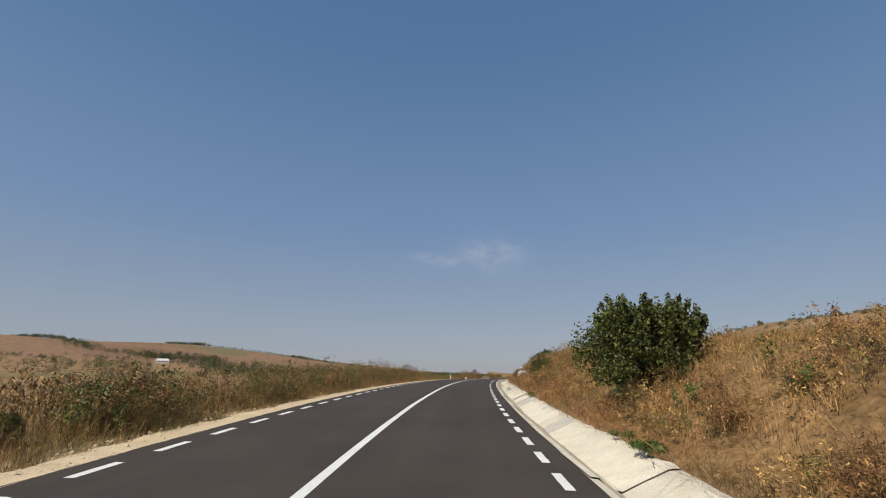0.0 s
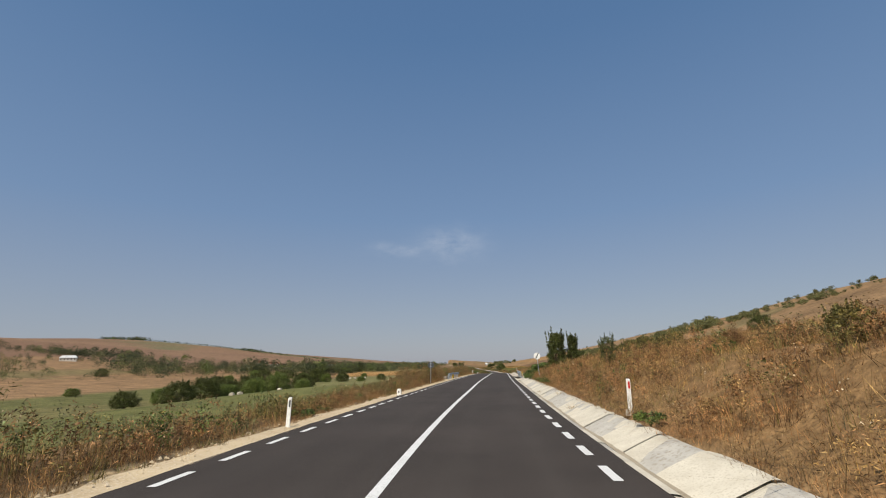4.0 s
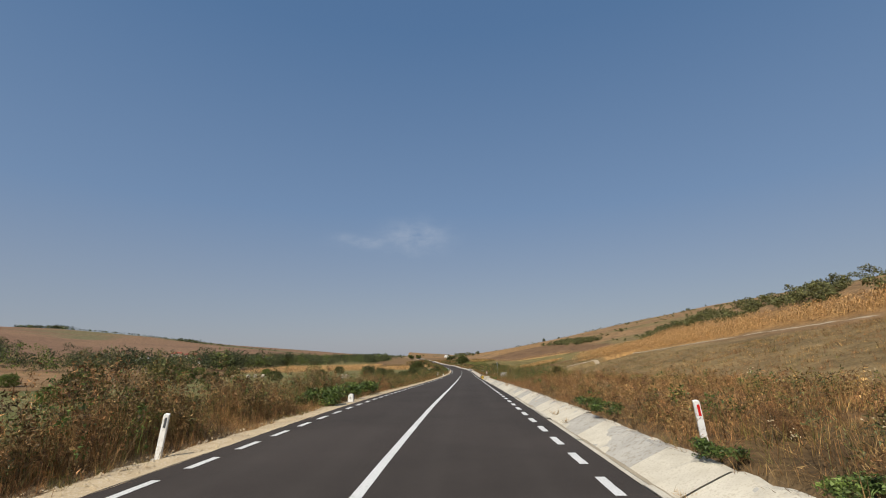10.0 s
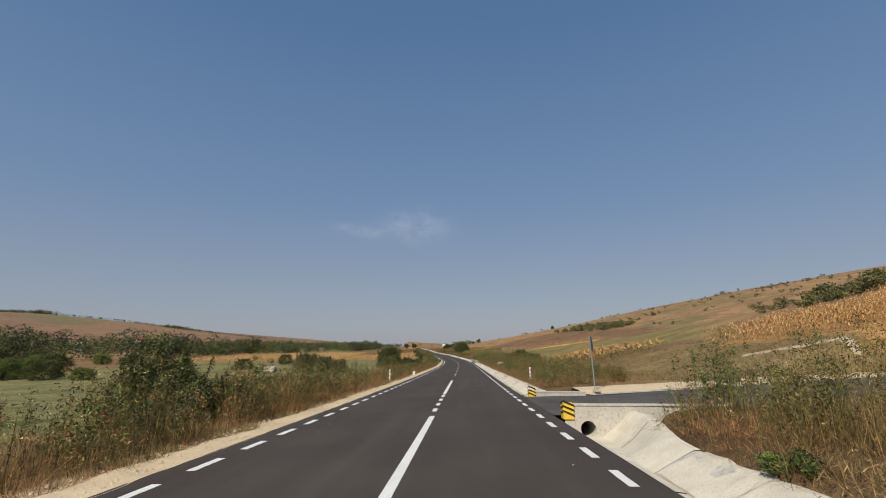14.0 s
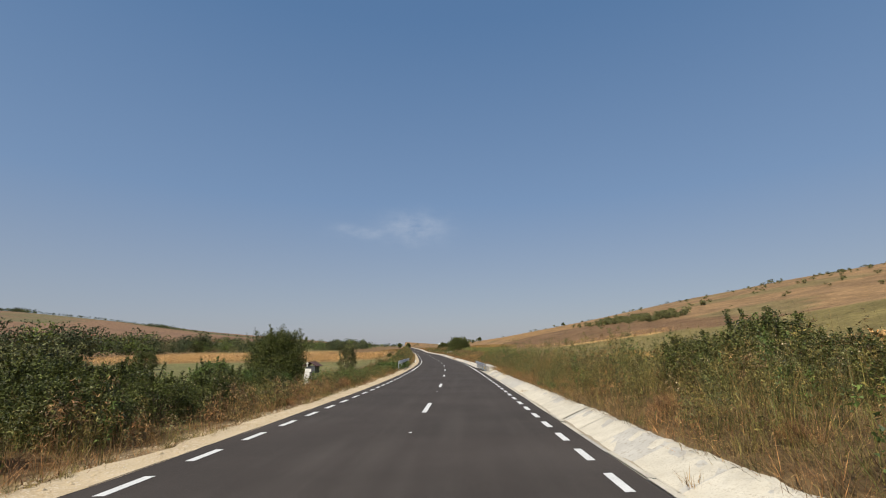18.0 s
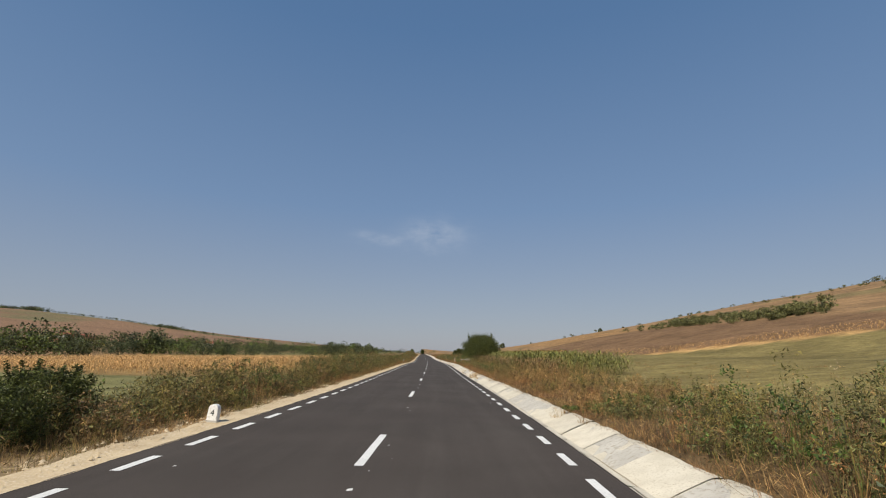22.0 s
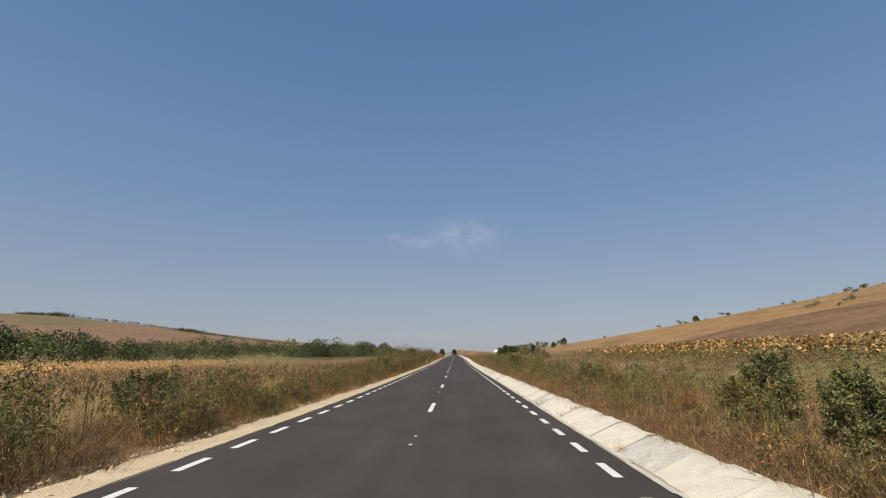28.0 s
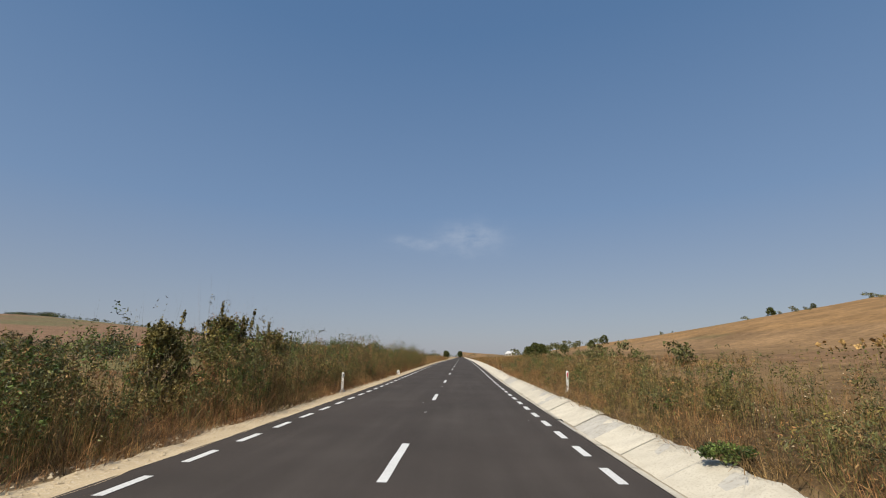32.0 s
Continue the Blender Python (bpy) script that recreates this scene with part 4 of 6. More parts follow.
DUSTY = material("dusty_asphalt", (0.045, 0.041, 0.038), (0.085, 0.077, 0.068), 1.3, (0.12, 0.11, 0.095), 0.05, rough=0.9, bump=0.5)
side_road = tagged(part("side_road", bm, DUSTY), "dusty dark asphalt side road joining at the drain", "road", kind="structure")
vs, fs = [], []
for u0, y0, du in ((7.2, 255.75, 30), (10.3, 250.9, 1.4), (14.0, 252.0, 1.4)):
    pts = [(u0 + q * du / 12, y0 + 0.325 * q * du / 12) for q in range(13)]
    for u, yy in pts:
        b = len(vs)
        z = zs - 0.002 + 0.10 * float(step(10, 40, u)) + float(tilt(u, yy))
        vs += [(float(axis_x(yy)) + u, yy, z), (float(axis_x(yy)) + u - 0.05, yy + 0.14, z)]
    m0 = len(vs) - 26
    fs += [(m0 + 2 * q, m0 + 2 * q + 2, m0 + 2 * q + 3, m0 + 2 * q + 1) for q in range(12)]
put("edge_line", mesh_from("edge_line", vs, fs), PAINT, side_road)
vs, fs = [], []
for q in range(36):
    u = 7.0 + q
    yy = 256.25 + 0.32 * max(0, u - 6.9)
    for k, (dy, dz) in enumerate(((-0.02, -0.03), (0.4, 0.05), (1.0, 0.12 + 0.05 * math.sin(q * 1.7)), (1.7, 0.16), (2.0, -0.3))):
        vs.append((float(axis_x(yy)) + u, yy + dy, zs + dz + 0.10 * float(step(10, 40, u)) + float(tilt(u, yy))))
fs = [(q * 5 + k, q * 5 + 5 + k, q * 5 + 6 + k, q * 5 + 1 + k) for q in range(35) for k in range(4)]
tagged(put("side_shoulder", mesh_from("side_shoulder", vs, fs), GRAVEL), "pale sandy gravel heap along the side road", "shoulder", kind="structure")


def headwall(u, y, width, low, high, thick, pipe, label):
    root = tagged(new("headwall"), label, "wall", group="culvert headwalls")
    root.matrix_basis = road_pose(u, y)
    bm = bmesh.new()
    if pipe:
        cx, cz, r = pipe
        n = 28
        ring_f, out_f, ring_b = [], [], []
        for i in range(n):
            a = 2 * math.pi * (i + 0.5) / n
            c, s = math.cos(a), math.sin(a)
            ring_f.append(bm.verts.new((cx + r * c, 0, cz + r * s)))
            ring_b.append(bm.verts.new((cx + r * c, thick + 1.5, cz + r * s)))
            k = min((width - cx if c > 0 else cx) / abs(c), (high - cz if s > 0 else cz - low) / abs(s))
            out_f.append(bm.verts.new((cx + k * c, 0, cz + k * s)))
        for i in range(n):
            j = (i + 1) % n
            bm.faces.new((ring_f[i], out_f[i], out_f[j], ring_f[j]))
            bm.faces.new((ring_f[j], ring_b[j], ring_b[i], ring_f[i]))
        bm.faces.new(ring_b)
        box(bm, (width, thick - 0.01, 0.25), (width / 2, thick / 2 + 0.008, high - 0.12))
    else:
        box(bm, (width, thick, high - low), (width / 2, thick / 2, (high + low) / 2), 0.012)
    box(bm, (width, thick + 0.05, 0.06), (width / 2, thick / 2, high + 0.03), 0.012)
    part("wall", bm, CAST, root)
    s = high + 0.09
    bm = bmesh.new()
    box(bm, (0.34, thick + 0.10, s + 0.1), (0.13, thick / 2, (s - 0.1) / 2), 0.01)
    block = part("warning_block", bm, YELLOW, root, "yellow painted end with black stripes")
    for k in range(3):
        z0 = 0.0 + 0.15 * k
        bm = bmesh.new()
        v = [bm.verts.new(p) for p in ((-0.04, -0.054, z0 + 0.12), (0.30, -0.054, z0 - 0.02), (0.30, -0.054, z0 + 0.05), (-0.04, -0.054, z0 + 0.19))]
        bm.faces.new(v)
        v = [bm.verts.new(p) for p in ((-0.0445, -0.05, z0 + 0.12), (-0.0445, thick + 0.05, z0 + 0.02), (-0.0445, thick + 0.05, z0 + 0.09), (-0.0445, -0.05, z0 + 0.19))]
        bm.faces.new(v)
        part("stripe", bm, BLACK, block, "black stripe")
    return root


headwall(4.25, 248.45, 5.2, -0.85, 0.30, 0.32, (0.72, -0.38, 0.24), "pale concrete headwall around a dark drain pipe")
headwall(4.25, 256.45, 2.7, -0.7, 0.16, 0.30, None, "low pale concrete headwall with a striped end")


# ---- roadside shrine ----
ROOF = material("shrine_roof", (0.10, 0.055, 0.045), (0.075, 0.04, 0.035), 0.2, (0.14, 0.09, 0.07), 0.04, rough=0.7, bump=0.3, local=True)
PLASTER = material("white_plaster", (0.72, 0.70, 0.66), (0.62, 0.60, 0.56), 0.3, (0.45, 0.42, 0.37), 0.06, rough=0.85, bump=0.2, local=True)
OCHRE = material("ochre_wood", (0.30, 0.17, 0.06), (0.24, 0.13, 0.05), 0.2, (0.18, 0.10, 0.04), 0.03, rough=0.7, bump=0.2, local=True)
shrine = tagged(new("roadside_shrine"), "small white roadside shrine with a brown pitched roof by a tree", "shrine")
shrine.matrix_basis = pose(float(axis_x(349.6)) - 12.5, 349.6, float(ground_z(axis_x(349.6) - 12.5, 349.6)) - 0.05, 0, 0, -20)
bm = bmesh.new()
box(bm, (0.62, 0.5, 1.25), (0, 0, 0.62), 0.02)
for v in bm.verts:
    if v.co.z > 1:
        v.co.x *= 0.86
part("pillar", bm, PLASTER, shrine)
bm = bmesh.new()
box(bm, (0.95, 0.8, 0.62), (0.25, 0.3, 1.5), 0.015)
niche = part("niche", bm, GREY_PAINT, shrine, "dark niche box")
bm = bmesh.new()
box(bm, (0.62, 0.03, 0.28), (0.05, -0.12, 1.42), 0.01)
part("ledge", bm, PLASTER, niche)
for side in (-1, 1):
    bm = bmesh.new()
    box(bm, (0.86, 1.15, 0.05), (0.25 + side * 0.34, 0.28, 1.98), 0.008, Matrix.Rotation(radians(side * 28), 4, "Y"))
    part("roof", bm, ROOF, shrine, "brown pitched roof")
bm = bmesh.new()
box(bm, (0.07, 0.05, 0.42), (0.05, -0.33, 1.95), 0.006)
box(bm, (0.26, 0.05, 0.07), (0.05, -0.335, 2.02), 0.006)
part("cross", bm, PLASTER, shrine, "white cross")
bench = tagged(new("bench"), "low ochre wooden bench beside the shrine", "bench")
bench.matrix_basis = pose(float(axis_x(349.6)) - 14.0, 349.4, float(ground_z(axis_x(349.6) - 14.0, 349.4)), 0, 0, -10)
bm = bmesh.new()
box(bm, (1.4, 0.35, 0.06), (0, 0, 0.45), 0.008)
part("seat", bm, OCHRE, bench)
for x in (-0.55, 0.55):
    bm = bmesh.new()
    box(bm, (0.08, 0.32, 0.43), (x, 0, 0.205), 0.006)
    part("leg", bm, OCHRE, bench)

# pale scrapes across the lane
SCRAPE = np.random.default_rng(31)
vs, fs = [], []
for k in range(36):
    y, u = SCRAPE.choice([528.4, 531.4, 533.6]) + SCRAPE.normal(0, 0.22), SCRAPE.uniform(-0.5, 2.2) * SCRAPE.uniform(0.6, 1.0)
    w, l2, s = SCRAPE.uniform(0.015, 0.05), SCRAPE.uniform(0.02, 0.08), SCRAPE.normal(0, 0.04)
    b = len(vs)
    vs += [road_point(u + dx, y + dy, 0.004) for dx, dy in ((-w, 0), (w * 0.7, s), (w, s + l2), (-w * 0.8, l2 * 0.8))]
    fs.append((b, b + 1, b + 2, b + 3))
tagged(put("lane_scrapes", mesh_from("lane_scrapes", vs, fs), CAST, road), kind="stuff")

# ---- plants: leaves and blades as small faces ----
def leaf_material(name, c1, c2, spread=0.35, rough=0.6, clear=0.10, patch=0.55):
    m = bpy.data.materials.new(name)
    m.use_nodes = True
    n, l = m.node_tree.nodes, m.node_tree.links
    bsdf = n["Principled BSDF"]
    geo = n.new("ShaderNodeNewGeometry")
    t = n.new("ShaderNodeTexNoise")
    t.inputs["Scale"].default_value, t.inputs["Detail"].default_value = 1 / patch, 3
    l.new(geo.outputs["Position"], t.inputs["Vector"])
    r = n.new("ShaderNodeMapRange")
    r.inputs["From Min"].default_value, r.inputs["From Max"].default_value = 0.36, 0.64
    l.new(t.outputs["Fac"], r.inputs["Value"])
    x = n.new("ShaderNodeMix")
    x.data_type = "RGBA"
    l.new(r.outputs["Result"], [s for s in x.inputs if s.name == "Factor" and s.type == "VALUE"][0])
    [s for s in x.inputs if s.name == "A" and s.type == "RGBA"][0].default_value = (*c1, 1)
    [s for s in x.inputs if s.name == "B" and s.type == "RGBA"][0].default_value = (*c2, 1)
    hsv = n.new("ShaderNodeHueSaturation")
    l.new([s for s in x.outputs if s.type == "RGBA"][0], hsv.inputs["Color"])
    # tufts vary in tone; the dark ones also paint in shaded gaps between sprays
    tuft = n.new("ShaderNodeTexNoise")
    tuft.inputs["Scale"].default_value, tuft.inputs["Detail"].default_value = 3.4 / patch, 2
    l.new(geo.outputs["Position"], tuft.inputs["Vector"])
    shade = n.new("ShaderNodeMapRange")
    shade.inputs["From Min"].default_value, shade.inputs["From Max"].default_value = 0.36, 0.64
    shade.inputs["To Min"].default_value, shade.inputs["To Max"].default_value = 0.55, 1.5
    l.new(tuft.outputs["Fac"], shade.inputs["Value"])
    both = n.new("ShaderNodeMath")
    both.operation = "MULTIPLY"
    l.new(shade.outputs["Result"], both.inputs[0])
    v = n.new("ShaderNodeMapRange")
    v.inputs["To Min"].default_value, v.inputs["To Max"].default_value = 1 - spread, 1 + spread * 1.15
    l.new(geo.outputs["Random Per Island"], v.inputs["Value"])
    l.new(v.outputs["Result"], both.inputs[1])
    l.new(both.outputs[0], hsv.inputs["Value"])
    l.new(hsv.outputs["Color"], bsdf.inputs["Base Color"])
    bsdf.inputs["Roughness"].default_value, bsdf.inputs["Specular IOR Level"].default_value = rough, 0.25
    if clear:
        tr = n.new("ShaderNodeBsdfTranslucent")
        l.new(hsv.outputs["Color"], tr.inputs["Color"])
        mx = n.new("ShaderNodeMixShader")
        mx.inputs[0].default_value = clear
        l.new(bsdf.outputs[0], mx.inputs[1])
        l.new(tr.outputs[0], mx.inputs[2])
        l.new(mx.outputs[0], n["Material Output"].inputs["Surface"])
    return m


# weed colours: the darker tone also stands in for shadow inside the clumps
STRAW = leaf_material("straw", (0.440, 0.276, 0.101), (0.194, 0.117, 0.043), 0.55)
RUST = leaf_material("rusty_weeds", (0.345, 0.178, 0.070), (0.135, 0.071, 0.030), 0.55)
DUN = leaf_material("dun_stalks", (0.275, 0.174, 0.071), (0.093, 0.059, 0.026), 0.58)
OLIVE = leaf_material("olive_weeds", (0.077, 0.077, 0.021), (0.201, 0.155, 0.046), 0.62)
GREEN = leaf_material("green_leaves", (0.051, 0.080, 0.019), (0.113, 0.149, 0.035), 0.6, 0.5)
DEEP = leaf_material("deep_green_leaves", (0.050, 0.060, 0.016), (0.100, 0.110, 0.028), 0.62, 0.5, 0.2)
SAGE = leaf_material("sage_leaves", (0.145, 0.140, 0.050), (0.080, 0.083, 0.030), 0.62, 0.55)
WOODS = leaf_material("woodland_leaves", (0.040, 0.052, 0.022), (0.076, 0.086, 0.036), 0.5, 0.6, 0.12, 12.0)
LIME = leaf_material("light_green_leaves", (0.135, 0.165, 0.035), (0.104, 0.140, 0.031), 0.35, 0.5)
GOLD = leaf_material("dry_corn", (0.520, 0.315, 0.128), (0.395, 0.235, 0.092), 0.4)
CORN = leaf_material("green_corn", (0.120, 0.135, 0.033), (0.208, 0.185, 0.053), 0.45)
BARK = material("bark", (0.10, 0.075, 0.05), (0.07, 0.052, 0.036), 0.2, (0.14, 0.11, 0.08), 0.03, rough=0.9, bump=0.6, local=True)


def fast_mesh(name, verts, tris, mat):
    """A mesh of triangles from arrays."""
    me = bpy.data.meshes.new(name)
    nv, nt = len(verts), len(tris)
    me.vertices.add(nv)
    me.vertices.foreach_set("co", np.ascontiguousarray(verts, np.float32).ravel())
    me.loops.add(nt * 3)
    me.loops.foreach_set("vertex_index", np.ascontiguousarray(tris, np.int32).ravel())
    me.polygons.add(nt)
    me.polygons.foreach_set("loop_start", np.arange(0, nt * 3, 3, dtype=np.int32))
    me.polygons.foreach_set("loop_total", np.full(nt, 3, np.int32))
    me.update(calc_edges=True)
    me.materials.append(mat)
    return me


def join(parts):
    vs, ts, off = [], [], 0
    for v, t in parts:
        vs.append(v)
        ts.append(t + off)
        off += len(v)
    return np.concatenate(vs), np.concatenate(ts)


def blades(rng, roots, height, count, width=0.012, lean=0.75, spread=0.16):
    """Leaning blades of grass: count for each root, a slim triangle each."""
    n = len(roots) * count
    base = np.repeat(roots, count, 0) + np.c_[rng.normal(0, spread, (n, 2)), np.zeros(n)]
    h = np.repeat(height, count) * rng.uniform(0.4, 1.1, n)
    off = base[:, :2] - np.repeat(roots[:, :2], count, 0)
    a = np.arctan2(off[:, 1], off[:, 0]) + rng.normal(0, 0.7, n)
    tilt = np.abs(rng.normal(0, lean, n))
    tip = base + np.c_[np.cos(a) * tilt * h, np.sin(a) * tilt * h, h * np.clip(1.0 - 0.3 * tilt, 0.12, 1)]
    b = rng.uniform(0, 2 * np.pi, n)
    sx = np.c_[np.cos(b), np.sin(b), np.zeros(n)] * (width * rng.uniform(0.6, 1.4, n))[:, None]
    v = np.stack([base - sx * 0.5, base + sx * 0.5, tip], 1).reshape(-1, 3)
    return v, np.arange(3 * n).reshape(-1, 3)


def leaves(rng, centres, size, flat=0.4, long=1.7):
    """One leaf, of two triangles, at each centre."""
    n = len(centres)
    size = np.broadcast_to(size, (n,)) * rng.uniform(0.6, 1.35, n)
    d = rng.normal(0, 1, (n, 3))
    d[:, 2] *= 0.7
    d /= np.linalg.norm(d, axis=1, keepdims=True)
    e = rng.normal(0, 1, (n, 3))
    e[:, 2] *= flat
    e -= d * (e * d).sum(1, keepdims=True)
    e /= np.linalg.norm(e, axis=1, keepdims=True) + 1e-9
    L, W = d * (size * long / 2)[:, None], e * (size / 2)[:, None]
    up = np.c_[np.zeros((n, 2)), size * 0.12]
    v = np.stack([centres - L, centres + W + up, centres + L, centres - W + up], 1).reshape(-1, 3)
    k = np.arange(n)[:, None] * 4
    return v, np.concatenate([k + [0, 1, 2], k + [0, 2, 3]], 0)


def flecks(rng, centres, size, long=2.2):
    """One small pointed leaf, a single triangle, at each centre."""
    n = len(centres)
    size = np.broadcast_to(size, (n,)) * rng.uniform(0.5, 1.4, n)
    d = rng.normal(0, 1, (n, 3))
    d /= np.linalg.norm(d, axis=1, keepdims=True)
    e = np.cross(d, rng.normal(0, 1, (n, 3)))
    e /= np.linalg.norm(e, axis=1, keepdims=True) + 1e-9
    L, W = d * (size * long / 2)[:, None], e * (size / 2)[:, None]
    return np.stack([centres - L + W, centres - L * 0.6 - W, centres + L], 1).reshape(-1, 3), np.arange(3 * n).reshape(-1, 3)


def clump_points(rng, centre, radius, n, hollow=0.55):
    d = rng.normal(0, 1, (n, 3))
    d /= np.linalg.norm(d, axis=1, keepdims=True)
    r = rng.uniform(hollow, 1.0, n) ** 0.7
    return np.asarray(centre) + d * r[:, None] * np.asarray(radius)


def limb(points, r0, r1, sides=7):
    """A tapered tube along points."""
    pts = [Vector(p) for p in points]
    n = len(pts)
    vs, ts = [], []
    for i, p in enumerate(pts):
        d = (pts[min(i + 1, n - 1)] - pts[max(i - 1, 0)]).normalized()
        s = d.orthogonal().normalized()
        q = d.cross(s)
        r = r0 + (r1 - r0) * i / (n - 1)
        for k in range(sides):
            a = 2 * math.pi * k / sides
            vs.append(p + s * (r * math.cos(a)) + q * (r * math.sin(a)))
    for i in range(n - 1):
        for k in range(sides):
            a, b = i * sides + k, i * sides + (k + 1) % sides
            ts += [(a, b, b + sides), (a, b + sides, a + sides)]
    return np.array([tuple(v) for v in vs]), np.array(ts)


def dome(seed, name, height, width, mat, leaf, clumps, each, label, category, group="", shoots=0, tip=0.0, low=0.02):
    """A dense bush or young tree: a dome of leafy clumps round branching stems, with shoots on top. tip narrows the top."""
    rng = np.random.default_rng(seed)
    root = tagged(new(name), label, category, group)
    wood, pts = [], []
    for k in range(clumps):
        a = k * 2.39996 + rng.normal(0, 0.3)
        f = low + (1 - low) * ((k + 0.5) / clumps) ** 0.9
        round_ = math.sqrt(max(0.0, 1 - (max(0.0, f - 0.42) / 0.6) ** 2)) * (1 - tip * f) * (0.82 + 0.18 * min(1, f * 4))
        r = width * 0.42 * round_ * rng.uniform(0.55, 1.05)
        q = Vector((math.cos(a) * r, math.sin(a) * r, height * 0.9 * f + 0.1))
        rad = width * rng.uniform(0.07, 0.13) + 0.08
        pts.append(clump_points(rng, q, (rad, rad, rad * rng.uniform(0.7, 1.2)), int(each * rng.uniform(0.6, 1.4)), 0.15))
        if k % 5 == 0:
            wood.append(limb([(0.03 * math.cos(a), 0.03 * math.sin(a), -0.15), tuple(q * 0.5 + Vector((0, 0, 0.1 * height))), tuple(q)], 0.012 * height, 0.003 * height, 4))
    for k in range(shoots):
        a, r = rng.uniform(0, 6.28), width * 0.40 * rng.uniform(0.1, 1.0) ** 0.6
        z0, z1 = height * (0.86 - 0.5 * (r / width * 2) ** 2), height * rng.uniform(0.95, 1.22)
        q0, q1 = Vector((math.cos(a) * r * 0.9, math.sin(a) * r * 0.9, z0)), Vector((math.cos(a) * r * 1.1, math.sin(a) * r * 1.1, z1 - 0.25 * height * (r / width * 2) ** 2))
        wood.append(limb([(0, 0, 0.05), tuple(q0), tuple(q0.lerp(q1, 0.5)), tuple(q1)], 0.014, 0.005, 4))
        t = rng.random((each, 1))
        pts.append(np.array(q0) + t * np.array(q1 - q0) + rng.normal(0, 0.022 * width * (1.1 - 0.7 * t), (each, 3)))
    pts = np.concatenate(pts)
    pts = pts[pts[:, 2] > 0.03]
    put("trunk", fast_mesh("trunk", *join(wood), BARK), None, root)
    put("crown", fast_mesh("crown", *flecks(rng, pts, leaf * 1.22, 1.7), mat), None, root)
    return root


def stand(u, y):
    """The place on the ground u metres right of the road's axis."""
    x = float(axis_x(min(y, 700))) + u
    return Vector((x, y, float(ground_z(x, y)) - 0.03))


def plant(ob, u, y, size=1.0, turn=0.0, tall=1.0, first=False):
    m = Matrix.Translation(stand(u, y)) @ Matrix.Rotation(turn, 4, "Z") @ Matrix.Diagonal((size, size, size * tall, 1))
    if first:
        ob.matrix_basis = m
        return ob
    return copy_thing(ob, m)


# ---- the verges' dry grass and weeds ----
VERGE = np.random.default_rng(11)


def verge_points(n, side, near, far, y0, y1, skew=1.6):
    u = near + (far - near) * VERGE.random(n) ** skew
    y = VERGE.uniform(y0, y1, n)
    if side > 0:
        ok = ~((y > 246.5 + 0.3 * np.clip(u - 6.5, 0, None)) & (y < 259.5 + 0.32 * np.clip(u - 6.9, 0, None)))
    else:
        ok = np.ones(n, bool)
        u = -u
    ok &= ~((y > 241) & (y < 248.6) & (u > 0) & (u < 5.5 + 1.15 * step(241.5, 247, y)))
    for a, b in ((121.5, 131.5), (356.2, 366.5)):
        ok &= ~((y > a) & (y < b) & (u < 6.0) & (u > (-5.75 if a < 200 else -5.35)))
    u, y = u[ok], y[ok]
    x = axis_x(y) + u
    z = ground_z(x, y) - 0.02
    lip = (u > 5.3) & (u < 5.85) & ~((y > 241) & (y < 249))
    return np.stack([x, y, np.where(lip, np.maximum(z, axis_z(y) + tilt(u, y) + 0.14), z)], 1), u, y


def patchy(p, size, seed, cut):
    return wave(p[:, 0], p[:, 1], size, seed) > cut


def stuff(name, vt, mat, label, category):
    return tagged(put(name, fast_mesh(name, *vt, mat), None), label, category, kind="stuff")


def grow(name, mat, label, pieces, category="grass"):
    stuff(name, join(pieces), mat, label, category)


def tall_at(y, side):
    """How tall the weeds stand along the road."""
    if side > 0:
        return np.interp(y, [0, 14, 24, 60, 200, 225, 245, 262, 300, 315, 335, 352, 362, 378, 386, 399, 405, 412, 450, 480, 520, 640], [0.48, 0.5, 0.66, 0.65, 0.6, 1.2, 1.4, 1.2, 1.4, 1.85, 2.1, 2.1, 2.1, 1.7, 0.65, 0.6, 1.5, 1.3, 1.2, 1.05, 1.3, 1.3])
    return np.interp(y, [0, 20, 35, 60, 75, 90, 107, 112, 120, 128, 140, 165, 180, 200, 216, 222, 230, 238, 250, 270, 300, 328, 343, 354, 364, 380, 398, 410, 440, 470, 500, 512, 524, 532, 540, 550, 640], [1.15, 1.25, 1.5, 1.4, 0.75, 0.6, 0.7, 1.6, 2.0, 1.6, 1.2, 1.7, 1.45, 1.25, 1.25, 0.75, 0.65, 1.0, 1.4, 1.15, 1.0, 0.85, 0.5, 0.5, 1.0, 0.75, 1.0, 1.55, 1.6, 1.5, 1.25, 1.1, 1.25, 1.6, 2.05, 2.4, 2.4])


def height_at(p, u, y, side):
    """Weed height: low at the road's edge, uneven in humps of a few metres."""
    w = np.abs(u)
    ramp = 0.42 + 0.58 * step(5.4, np.where(y > 205, 8.0, 6.6), w) if side > 0 else 0.5 + 0.5 * step(5.0, 6.4, w)
    if side < 0:
        ramp = ramp * (1 - 0.55 * step(8.5, 11.0, w))
    hump = 0.98 + 0.22 * wave(p[:, 0], p[:, 1], 0.7, 1.7) + 0.34 * wave(p[:, 0], p[:, 1], 1.5, 3.3) + 0.26 * wave(p[:, 0], p[:, 1], 4.2, 5.1)
    floor_ = 0.4 + 0.4 * step(495, 520, y) if side < 0 else 0.4
    return tall_at(y, side) * ramp * np.clip(hump, floor_, 1.4)


